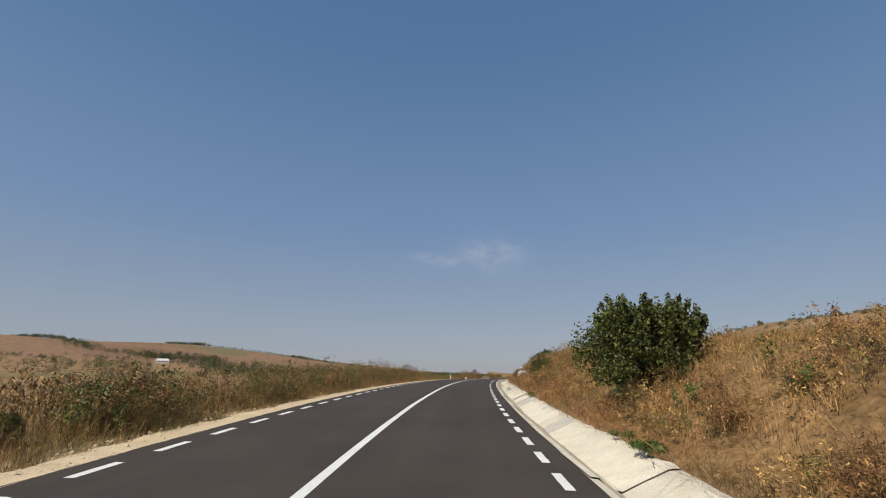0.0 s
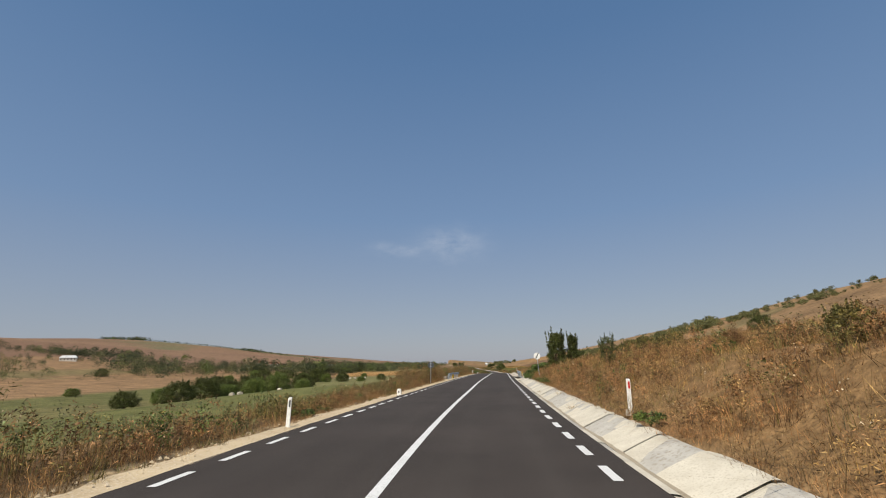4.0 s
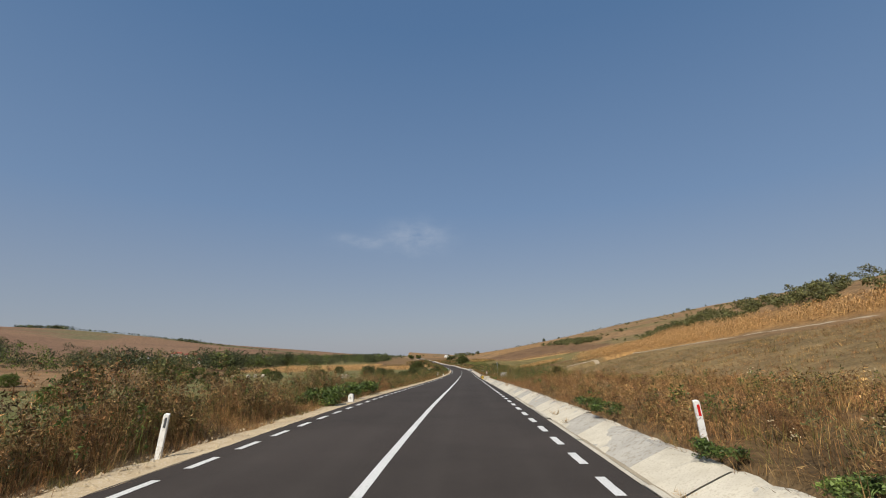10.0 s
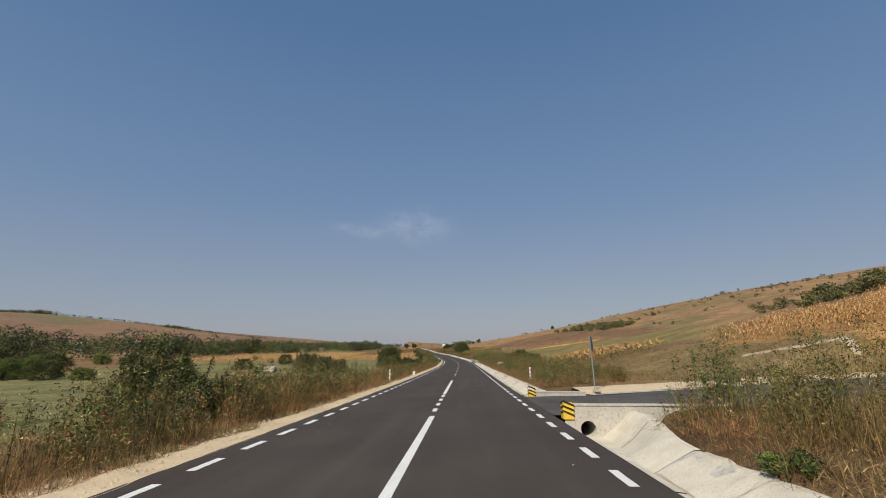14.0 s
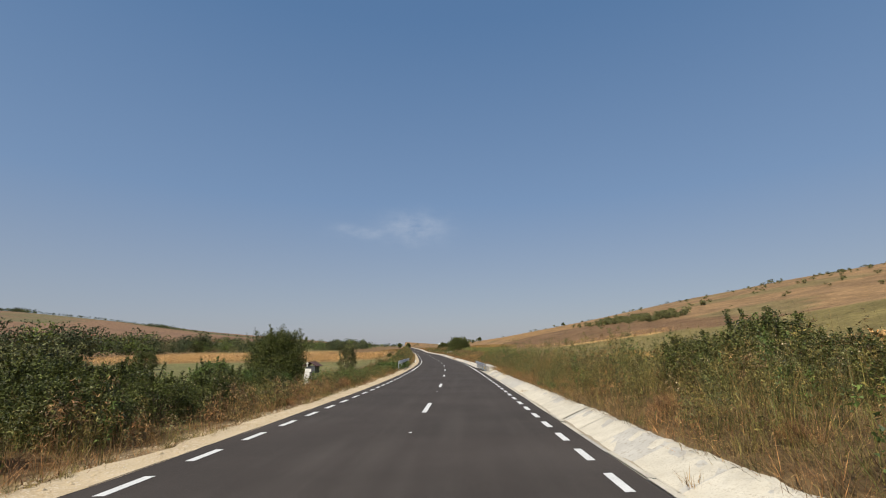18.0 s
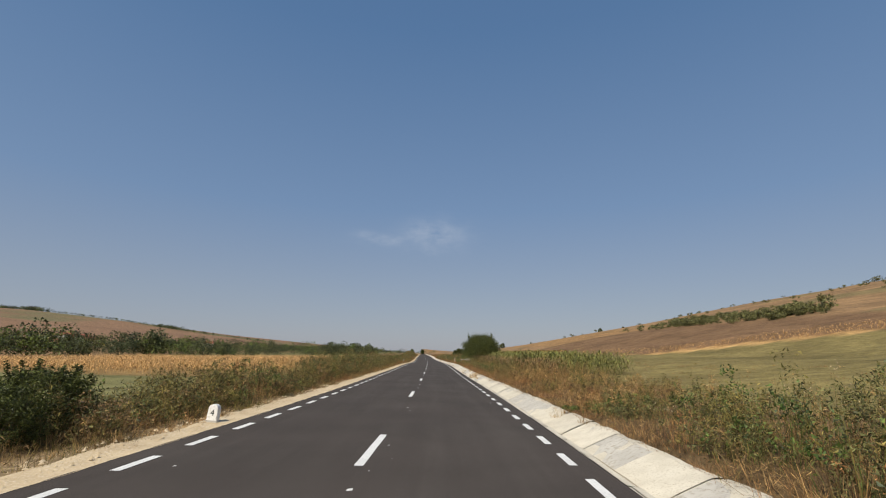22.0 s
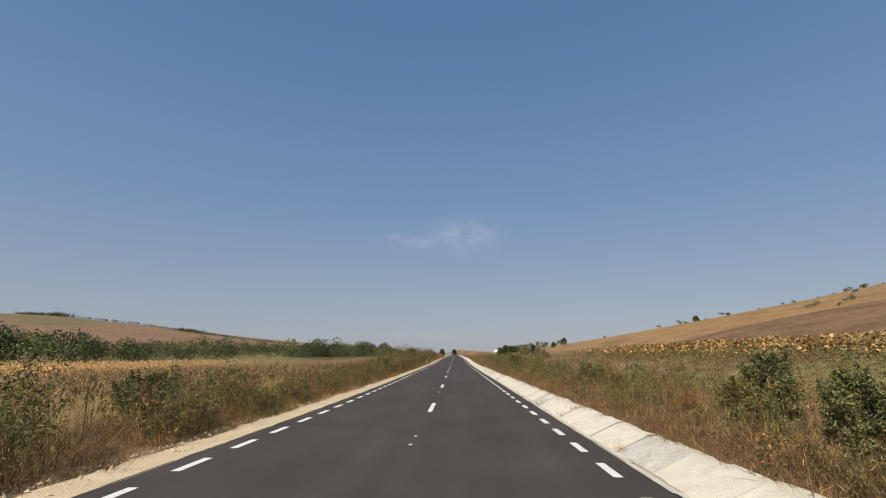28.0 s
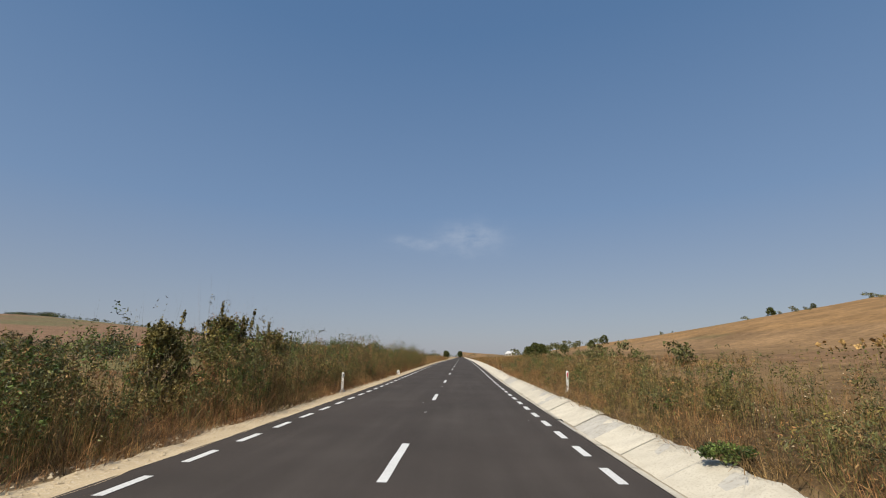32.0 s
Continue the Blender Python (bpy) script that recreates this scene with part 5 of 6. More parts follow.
straw, rust, dun, olive = [], [], [], []
for side, near in ((1, 5.4), (-1, 4.88)):
    wide_end = 13.5 if side > 0 else 10.5
    for n, a, b, y0, y1, wide, count, skew in ((13500, near, wide_end, -6, 600, 0.008, 20, 1.7), (5200, 10.5, 30.0, -6, 640, 0.022, 12, 1.2), (2200, near, 26.0, 590, 760, 0.05, 11, 1.4)) + (((9500, 6.5, 17.0, -4, 207, 0.011, 22, 1.0), (10000, 15.0, 45.0, -4, 215, 0.020, 13, 1.0), (5200, 13.0, 36.0, 205, 300, 0.020, 11, 1.0)) if side > 0 else ()):
        p, u, y = verge_points(n, side, a, b, y0, y1, skew)
        far = a > 10
        low = np.where(y < 207, 0.5, 0.3)
        h = height_at(p, u, y, side) * VERGE.uniform(0.5, 1.1, len(p)) if not far else low * VERGE.uniform(0.5, 1.2, len(p))
        if far and side < 0:
            h = h * 0.6
        kind = 0.5 + 0.26 * wave(p[:, 0], p[:, 1], 4.0, 1.0 + side) + 0.42 * wave(p[:, 0], p[:, 1], 0.9, 2.0 + side) + 0.12 * VERGE.normal(0, 1, len(p))
        # the bank by the first curve is rusty, the verges further on dun and straw
        red = np.interp(y, [0, 50, 90, 195, 215, 300, 380, 400, 470, 640], [0.36, 0.42, 0.54, 0.5, 0.3, 0.2, 0.24, 0.42, 0.38, 0.38]) if side > 0 else np.interp(y, [0, 60, 110, 160, 200, 300, 340, 400, 520, 640], [0.15, 0.2, 0.45, 0.3, 0.3, 0.36, 0.26, 0.18, 0.25, 0.34])
        pale = np.interp(y, [0, 18, 30, 60, 100, 200, 260, 330, 380, 390, 402, 460, 640], [0.55, 0.54, 0.44, 0.40, 0.36, 0.24, 0.10, 0.06, 0.1, 0.36, 0.3, 0.10, 0.10])
        red = red + 0.16 * (1 - step(6.0, 8.0, np.abs(u)))
        pale = pale * (0.45 + 0.55 * step(6.0, 8.5, np.abs(u)))
        m1 = kind < red
        m2 = ~m1 & (kind < red + pale)
        m3 = ~m1 & ~m2 & (kind < np.interp(y, [0, 200, 240, 300, 380, 400, 640], [0.84, 0.80, 0.6, 0.46, 0.5, 0.66, 0.68]))
        m4 = ~m1 & ~m2 & ~m3
        for mask, box_ in ((m1, rust), (m2, straw), (m3, dun), (m4, olive)):
            if mask.any():
                box_.append(blades(VERGE, p[mask], h[mask], count, wide, 0.85, 0.14))
grow("rusty_weeds", RUST, "rust-brown dried weeds covering the banks", rust)
grow("straw_grass", STRAW, "pale straw-coloured dry grass along the road", straw)
grow("dun_weeds", DUN, "dull brown dead weed stalks along the road", dun)
grow("olive_weeds", OLIVE, "olive half-dry weeds along the road", olive)

# matted dead stalks lying over the edges
mats, loose = [], []
for side, near, n in ((1, 5.5, 4200), (-1, 5.15, 2200)):
    p, u, y = verge_points(n, side, near, 8.5, -4, 600, 2.0)
    h = VERGE.uniform(0.35, 0.8, len(p))
    tone = wave(p[:, 0], p[:, 1], 2.3, 6.0 + side) > 0.0
    mats.append(blades(VERGE, p[tone] + np.array([0, 0, 0.06]), h[tone], 20, 0.010, 1.6, 0.22))
    loose.append(blades(VERGE, p[~tone] + np.array([0, 0, 0.06]), h[~tone], 20, 0.010, 1.6, 0.22))
    k = 46
    tangle = p[:, None] + VERGE.normal(0, 1, (len(p), k, 3)) * np.array([0.2, 0.2, 0.0]) + np.concatenate([np.zeros((len(p), k, 2)), VERGE.random((len(p), k, 1)) ** 1.5 * h[:, None, None] * 0.9], 2)
    mats.append(flecks(VERGE, tangle[tone].reshape(-1, 3), 0.011, 9.0))
    loose.append(flecks(VERGE, tangle[~tone].reshape(-1, 3), 0.011, 9.0))
grow("matted_stalks", DUN, "matted dead brown stalks along the edges", mats)
grow("matted_rusty_stalks", RUST, "matted rusty stalks along the edges", loose)

# leafy weeds in rounded clumps, in patches of one kind: olive, grey-green, brown, rusty, green
kinds = [[], [], [], [], [], []]
ZONES = (
    (1, 500, -4, 20, (0.08, 0.06, 0.10, 0.30, 0.04, 0.42)), (1, 1100, 20, 60, (0.10, 0.08, 0.08, 0.40, 0.04, 0.30)), (1, 900, 60, 115, (0.10, 0.08, 0.14, 0.44, 0.02, 0.22)), (1, 1300, 115, 200, (0.10, 0.07, 0.16, 0.40, 0.02, 0.25)), (1, 3000, 200, 352, (0.44, 0.30, 0.14, 0.05, 0.07)),
    (1, 1000, 352, 388, (0.40, 0.34, 0.08, 0.04, 0.14)), (1, 450, 388, 412, (0.26, 0.12, 0.14, 0.12, 0.0, 0.36)), (1, 2600, 412, 610, (0.36, 0.28, 0.18, 0.14, 0.04)),
    (-1, 1700, -4, 60, (0.18, 0.10, 0.50, 0.18, 0.04)), (-1, 600, 60, 105, (0.28, 0.1, 0.3, 0.3, 0.02)), (-1, 2000, 105, 150, (0.18, 0.06, 0.40, 0.34, 0.02)), (-1, 1900, 150, 205, (0.13, 0.06, 0.50, 0.24, 0.07)), (-1, 1300, 205, 260, (0.30, 0.22, 0.24, 0.14, 0.10)),
    (-1, 900, 260, 335, (0.33, 0.2, 0.22, 0.17, 0.08)), (-1, 600, 335, 356, (0.4, 0.2, 0.05, 0.0, 0.35)), (-1, 3800, 356, 500, (0.38, 0.22, 0.26, 0.06, 0.08)), (-1, 550, 500, 520, (0.28, 0.12, 0.38, 0.16, 0.06)), (-1, 3300, 520, 640, (0.34, 0.18, 0.24, 0.14, 0.10)))
for side, n, y0, y1, share in ZONES:
    near = 6.0 if side > 0 else 5.5
    p, u, y = verge_points(n, side, near, 12.0 if side > 0 else 8.8, y0, y1, 1.4)
    p = p[patchy(p, 2.0, 7.0 + side, -0.08)]
    u, y = p[:, 0] - axis_x(p[:, 1]), p[:, 1]
    h = height_at(p, u, y, side) * VERGE.uniform(0.75, 1.3, len(p))
    pick = 0.5 + 0.30 * wave(p[:, 0], p[:, 1], 3.7, 8.0 + side) + 0.30 * VERGE.normal(0, 1, len(p))
    which = np.clip(np.searchsorted(np.cumsum(share), np.clip(pick, 0, 0.999)), 0, len(share) - 1)
    for q in range(6):
        m = which == q
        if not m.any():
            continue
        c, hh, sprays, each = p[m], h[m], 8, 25 if side > 0 else 17
        f = VERGE.uniform(0.12, 1.0, (len(c), sprays, 1)) ** 0.8
        wide = (0.20 + 0.16 * VERGE.random((len(c), 1, 1))) * (1.15 - 0.6 * f)
        tips = c[:, None] + np.concatenate([VERGE.normal(0, 1, (len(c), sprays, 2)) * wide, f * hh[:, None, None] * 0.95 + 0.05], 2)
        pts = tips[:, :, None] + VERGE.normal(0, 1, (len(c), sprays, each, 3)) * np.array([0.055, 0.055, 0.085]) * VERGE.uniform(0.6, 1.3, (len(c), sprays, 1, 1))
        kinds[q].append(flecks(VERGE, pts.reshape(-1, 3), (0.021 if side > 0 else 0.026) if q != 4 else 0.042, 3.2 if q != 4 else 1.6))
        kinds[q].append(blades(VERGE, c, hh * 1.12, 14, 0.010, 0.25, 0.14))
grow("olive_clumps", OLIVE, "olive leafy weeds growing in clumps", kinds[0], "weeds")
grow("grey_green_clumps", SAGE, "grey-green leafy weeds growing in clumps", kinds[1], "weeds")
grow("brown_clumps", DUN, "brown withered leafy weeds in clumps", kinds[2], "weeds")
grow("rusty_clumps", RUST, "rusty withered leafy weeds in clumps", kinds[3], "weeds")
grow("straw_clumps", STRAW, "pale straw-coloured weeds drying in clumps", kinds[5], "weeds")
grow("green_clumps", GREEN, "green broad-leaved weeds in clumps", kinds[4], "weeds")

# tall single stalks with leaves and seed heads
stalks = []
for side, near, n in ((1, 6.6, 1500), (-1, 5.7, 2300)):
    p, u, y = verge_points(n, side, near, 13 if side > 0 else 9.5, -4, 640, 1.2)
    keep = VERGE.random(len(p)) < np.interp(y, [0, 190, 230, 400, 480, 560, 640], [0.3, 0.35, 0.7, 0.9, 0.6, 0.9, 1.0])
    p, u, y = p[keep], u[keep], y[keep]
    h = height_at(p, u, y, side) * VERGE.uniform(0.95, 1.3, len(p)) + 0.2
    stalks.append(blades(VERGE, p, h, 2, 0.018, 0.10, 0.03))
    k = 26
    f = VERGE.uniform(0.35, 1.0, (len(p), k, 1))
    c = p[:, None] + np.concatenate([VERGE.normal(0, 0.05, (len(p), k, 2)), f * h[:, None, None] * 0.92], 2)
    stalks.append(flecks(VERGE, c.reshape(-1, 3), 0.034, 2.6))
grow("tall_weeds", OLIVE, "tall leafy half-dry weed stalks along the verge", stalks, "weeds")


# ---- green plants at the drain's edge, each on its own ----
def leafy_plant(seed, size, name="weed_plant", mat=GREEN, label="low green leafy weed hanging over the drain's edge"):
    rng = np.random.default_rng(seed)
    root = tagged(new(name), label, "weed", group="green weeds at the drain")
    st = [limb([(0, 0, -0.05), (0.1 * math.cos(a) * size, 0.1 * math.sin(a) * size, 0.25 * size), (0.34 * math.cos(a) * size, 0.34 * math.sin(a) * size, 0.42 * size)], 0.012, 0.004, 5) for a in rng.uniform(0, 6.28, 9)]
    put("stem", fast_mesh("stem", *join(st), mat), None, root)
    pts = np.concatenate([clump_points(rng, (0.36 * size * math.cos(a), 0.36 * size * math.sin(a), 0.30 * size * rng.uniform(0.5, 1.4)), (0.22 * size, 0.22 * size, 0.16 * size), 150, 0.1) for a in rng.uniform(0, 6.28, 11)])
    pts[:, 2] = np.abs(pts[:, 2])
    put("foliage", fast_mesh("foliage", *flecks(rng, pts, 0.046, 1.5), mat), None, root)
    return root


protos = [leafy_plant(50 + k, 1.0) for k in range(3)]
spots = [(6.2, 117.5, 1.4), (6.4, 119.0, 1.5), (6.2, 120.4, 1.5), (6.7, 122.0, 1.5), (7.3, 118.6, 1.6), (7.5, 121.0, 1.6), (6.3, 116.2, 1.2), (7.2, 123.4, 1.3), (8.0, 119.8, 1.6), (8.4, 122.2, 1.5), (5.3, 9.0, 0.6), (5.4, 10.6, 0.5), (5.3, 24.0, 0.5), (5.45, 73.0, 0.7), (5.4, 96.5, 0.8), (5.55, 98.3, 0.9), (5.5, 100.0, 0.9), (5.5, 103.5, 0.6), (5.15, 109.6, 1.1), (5.3, 112.4, 1.0), (5.4, 114.6, 1.14), (5.9, 116.4, 1.5), (5.5, 150.5, 0.9), (5.6, 152.0, 0.8), (5.5, 157.0, 0.7), (5.5, 160.0, 0.8), (5.6, 168.0, 0.8), (5.45, 170.5, 0.8), (5.5, 176.5, 0.9), (5.6, 179.0, 0.9), (5.35, 223.5, 1.14), (5.5, 224.4, 0.6), (5.6, 236.0, 0.9), (5.6, 240.0, 0.8), (5.5, 299.6, 0.7), (5.8, 327.0, 0.9), (5.7, 329.5, 1.0), (5.3, 388.0, 0.5), (5.3, 452.0, 0.6), (5.4, 561.6, 0.85), (5.5, 548.0, 0.7), (-5.3, 79.5, 0.9), (-5.4, 82.0, 0.8), (-5.6, 152.0, 1.0), (-5.4, 155.0, 0.9), (-5.7, 163.0, 1.14), (-5.5, 165.0, 1.0), (-5.6, 160.5, 1.1), (-5.5, 186.0, 1.5), (-5.8, 188.2, 1.4), (-5.6, 190.3, 1.5), (-5.9, 192.6, 1.4), (-5.6, 195.0, 1.5), (-5.8, 197.4, 1.4), (-5.6, 206.0, 1.1), (-5.9, 396.0, 0.7), (-5.8, 458.0, 0.9), (-6.0, 460.0, 0.8), (-5.7, 470.5, 0.8), (-6.0, 362.5, 1.1), (-5.4, 359.6, 1.3), (-5.35, 361.0, 1.2), (-5.4, 362.4, 1.3), (-5.3, 363.8, 1.2), (-5.4, 365.2, 1.3), (-5.9, 357.6, 1.3), (-6.2, 356.2, 1.4), (-6.6, 358.4, 1.5), (6.5, 462.3, 1.2), (6.3, 464.4, 1.0)]
for k, (u, y, s) in enumerate(spots):
    s = s if k < 10 or s > 1.15 else 0.66 * s
    ob = plant(protos[k % 3], u, y, s, k * 1.7, 0.9, first=k < 3)
    if u > 0:
        ob.location.z = max(ob.location.z, float(axis_z(y) + tilt(u, y)) + 0.16)

# ---- loose stones on the shoulder ----
n = 17000
y = VERGE.uniform(-4, 600, n)
u = -VERGE.uniform(4.0, 5.05, n)
c = np.stack([axis_x(y) + u, y, axis_z(y) + tilt(u, y) - 0.035], 1)
r = 0.012 + 0.04 * VERGE.random(n) ** 2.2
off = np.array([(1, 0, 0), (-0.5, 0.87, 0), (-0.5, -0.87, 0), (0.1, 0.1, 0.9)])
v = (c[:, None] + off[None] * (r[:, None, None] * VERGE.uniform(0.7, 1.3, (n, 4, 1)))).reshape(-1, 3)
k = np.arange(n)[:, None] * 4
stuff("shoulder_stones", (v, np.concatenate([k + [0, 1, 3], k + [1, 2, 3], k + [2, 0, 3]], 0)), GRAVEL, "small loose stones on the sandy shoulder", "stones")

# dry tufts creeping over the shoulder, and others rooted in the drain's joints
EDGE = np.random.default_rng(23)
n = 2600
y = EDGE.uniform(-4, 560, n)
y = y[wave(0 * y, y, 2.6, 4.0) > -0.05]
y = y[~((y > 119) & (y < 134)) & ~((y > 354) & (y < 369))]
u = -5.02 + 0.42 * EDGE.random(len(y)) ** 2.2
p = np.stack([axis_x(y) + u, y, axis_z(y) + tilt(u, y) - 0.06], 1)
tint = wave(p[:, 0], y, 5.0, 2.0)
hh = EDGE.uniform(0.10, 0.34, len(y))
grow("shoulder_tufts", DUN, "low dry tufts creeping over the shoulder's edge", [blades(EDGE, p[tint > 0], hh[tint > 0], 22, 0.008, 0.9, 0.05)])
grow("shoulder_weeds", OLIVE, "low olive tufts creeping over the shoulder's edge", [blades(EDGE, p[tint <= 0], hh[tint <= 0], 22, 0.009, 0.9, 0.05)])
tuft_y = np.concatenate([EDGE.choice(np.arange(-4, 116, 2), 10), EDGE.choice(np.arange(136, 246, 2), 12), EDGE.choice(np.arange(260, 352, 2), 12), EDGE.choice(np.arange(370, 560, 2), 26), EDGE.uniform(414.5, 421, 26), EDGE.uniform(428, 431, 6)]).astype(float)
tuft_u = EDGE.uniform(4.45, 5.2, len(tuft_y))
p = np.stack([axis_x(tuft_y) + tuft_u, tuft_y, axis_z(tuft_y) + tilt(tuft_u, tuft_y) + np.interp(tuft_u, [4.24, 4.46, 4.78, 5.16], [-0.19, -0.225, -0.07, 0.10])], 1)
grow("drain_tufts", STRAW, "dry grass tufts rooted in the drain's joints", [blades(EDGE, p, EDGE.uniform(0.15, 0.42, len(p)), 46, 0.008, 1.0, 0.09)])

# ---- rounded dry bushes of rusty twigs on the banks, and pale seed heads ----
TWIG = np.random.default_rng(61)


def dry_bush(seed, mat, label):
    rng = np.random.default_rng(seed)
    root = tagged(new("dry_bush"), label, "bush", group="dry bushes on the banks")
    tops = [(0.62 * math.cos(a) * r, 0.62 * math.sin(a) * r, 0.86 * (1 - 0.45 * r * r) * rng.uniform(0.8, 1.1)) for a, r in zip(rng.uniform(0, 6.28, 34), rng.random(34) ** 0.5)]
    put("stalk", fast_mesh("stalk", *join([limb([(0, 0, -0.05), (x * 0.4, y * 0.4, z * 0.55), (x, y, z)], 0.010, 0.003, 4) for x, y, z in tops]), DUN), None, root)
    pts = np.concatenate([clump_points(rng, (x * 0.92, y * 0.92, z * rng.uniform(0.5, 1.0)), (0.24, 0.24, 0.2), 170, 0.1) for x, y, z in tops])
    pts[:, 2] = np.abs(pts[:, 2]) + 0.01
    put("crown", fast_mesh("crown", *flecks(rng, pts, 0.013, 3.6), mat), None, root)
    return root


bushes = [dry_bush(70, RUST, "rounded rust-brown dried bush on the bank"), dry_bush(71, RUST, "rounded rust-brown dried bush on the bank"), dry_bush(72, DUN, "rounded dun dried bush of fine twigs")]
dry_spots = [(6.7, 461.7, 0.8), (7.0, 462.6, 0.6), (6.5, 463.6, 0.7), (6.6, 460.6, 0.7), (6.0, 36.4, 1.0), (6.3, 37.9, 1.15), (6.2, 39.6, 1.1), (6.4, 41.2, 0.85), (7.4, 38.6, 1.2), (7.8, 40.6, 1.2), (6.1, 33.4, 0.9), (7.0, 34.8, 1.0)]
for y0, y1, count, u0, u1, side in ((4, 62, 16, 6.1, 9.5, 1), (62, 114, 14, 6.2, 10, 1), (136, 204, 22, 6.1, 11, 1), (262, 350, 9, 6.4, 8.5, 1), (392, 412, 5, 6.2, 8, 1), (414, 560, 16, 6.2, 8.5, 1), (4, 60, 12, 5.8, 8.5, -1), (106, 150, 12, 5.7, 8.5, -1), (210, 300, 8, 5.7, 8, -1), (323, 338, 11, 5.6, 7.4, -1), (400, 520, 14, 5.7, 7.5, -1)):
    dry_spots += [(side * TWIG.uniform(u0, u1), TWIG.uniform(y0, y1), TWIG.uniform(0.6, 1.05)) for _ in range(count)]
for k, (u, y, s) in enumerate(dry_spots):
    plant(bushes[k % 3], u, y, s, k * 2.1, TWIG.uniform(0.8, 1.15), first=k < 3)
heads, browns = [], []
for side, near, n in ((1, 6.0, 2200), (-1, 5.5, 1700)):
    p, u, y = verge_points(n, side, near, 12.0 if side > 0 else 9.0, -4, 600, 1.3)
    keep = wave(p[:, 0], p[:, 1], 1.8, 9.0) > 0.0
    p, u, y = p[keep], u[keep], y[keep]
    h = height_at(p, u, y, side) * TWIG.uniform(0.8, 1.1, len(p)) + 0.08
    c = p[:, None] + np.concatenate([TWIG.normal(0, 0.07, (len(p), 14, 2)), (h[:, None] * TWIG.uniform(0.75, 1.05, (len(p), 14)))[:, :, None]], 2)
    heads.append(flecks(TWIG, c.reshape(-1, 3), 0.021, 1.6))
    browns.append(blades(TWIG, p, h, 4, 0.010, 0.25, 0.04))
CHAFF = leaf_material("chaff", (0.52, 0.42, 0.27), (0.42, 0.32, 0.19), 0.4)
grow("seed_heads", CHAFF, "pale dry seed heads on the weeds", heads, "weeds")
grow("seed_stalks", DUN, "thin brown stalks under dry seed heads", browns, "weeds")

# ---- trees and bushes near the road ----
t1 = dome(1, "tree", 4.4, 3.0, DEEP, 0.07, 100, 110, "leafy deep green young tree on the dry bank", "tree", "trees by the bank", 14, 0.45, 0.06)
plant(t1, 8.7, 114.6, 0.92, 0.4, first=True)
t2 = dome(2, "tree", 4.1, 2.1, DEEP, 0.07, 80, 95, "slim deep green young tree on the dry bank", "tree", "trees by the bank", 10, 0.5, 0.06)
plant(t2, 10.5, 114.4, 0.9, 1.0, first=True)
first_bush = dome(3, "bush", 2.25, 4.0, DEEP, 0.052, 115, 130, "dense green bush with upright shoots on the bank", "bush", "", 80)
plant(first_bush, 7.35, 14.2, 1.0, 0.2, first=True)
big = dome(4, "bush", 4.7, 8.4, DEEP, 0.050, 480, 200, "large round dark green bush overhanging the drain", "bush", "", 6)
plant(big, 11.1, 470.2, 1.04, 0.3, 1.15, first=True)
cluster = dome(5, "tree", 5.4, 7.8, DEEP, 0.062, 330, 170, "clump of dark green poplars behind a shrine", "tree", "", 46, 0.3)
plant(cluster, -17.7, 356.5, 1.0, 0.8, 0.94, first=True)
sage = dome(6, "bush", 3.0, 4.8, SAGE, 0.058, 130, 130, "grey-green willow bush in the meadow", "bush", "", 30)
plant(sage, -30.5, 342.0, 1.15, 0.1, first=True)
plant(sage, -36.0, 347.0, 1.2, 1.3)
plant(sage, -26.5, 339.5, 0.8, 2.6)
mid = dome(7, "bush", 2.4, 3.3, DEEP, 0.040, 84, 165, "dark green bush beside the road", "bush", "bushes beside the road", 16)
for k, (u, y, s) in enumerate(((-8.4, 249.4, 1.0), (-7.0, 250.6, 0.62), (-10.4, 251.4, 0.8), (-9.0, 269.0, 0.6), (-7.6, 313.4, 0.7), (-9.6, 315.0, 0.85), (-7.3, 316.4, 0.72), (-9.4, 318.0, 0.85), (-7.5, 319.6, 0.7), (-9.8, 321.5, 0.85), (-7.8, 322.8, 0.7), (-8.6, 325.5, 0.72), (-8.0, 328.6, 0.6), (-7.2, 383.3, 0.72), (-6.6, 381.8, 0.5), (13.6, 316.4, 0.9), (8.6, 545.2, 0.72), (8.0, 558.0, 0.42), (6.9, 32.7, 0.5), (7.2, 35.0, 0.55), (6.4, 45.5, 0.5), (8.6, 50.0, 0.5), (9.6, 53.5, 0.55), (15, 116, 0.75), (18, 118, 0.8), (9.0, 124.2, 0.6), (12.8, 123.6, 0.95), (10.5, 420, 0.8), (12, 424, 0.8),  (-9.0, 428.0, 0.6), (-12.0, 446.0, 0.6), (-10.0, 500.0, 0.7), (-9.4, 564.5, 0.95), (-10.8, 567.0, 0.9), (30.0, 110.0, 0.8), (8.9, 471.6, 0.5), (9.6, 469.0, 0.55), (7.9, 473.4, 0.36), (8.4, 467.0, 0.5), (11.7, 319.9, 1.25), (13.9, 318.9, 1.15), (10.3, 321.9, 1.05))):
    plant(mid, u, y, s, k * 2.1, 0.85 + 0.3 * ((k * 7) % 5) / 5, first=k == 0)
fresh = dome(17, "bush", 2.2, 3.1, GREEN, 0.038, 84, 170, "fresh green bush behind the dry weeds", "bush", "green bushes by the meadow", 12)
for k, (u, y, s) in enumerate(((-10.0, 327.5, 0.85), (-9.2, 329.5, 0.75), (-10.4, 331.5, 0.8), (-9.4, 334.0, 0.65), (-11.0, 336.0, 0.6), (-11.2, 320.0, 0.9), (-11.4, 324.0, 0.9))):
    plant(fresh, u, y, s, k * 2.1, 0.9, first=k == 0)
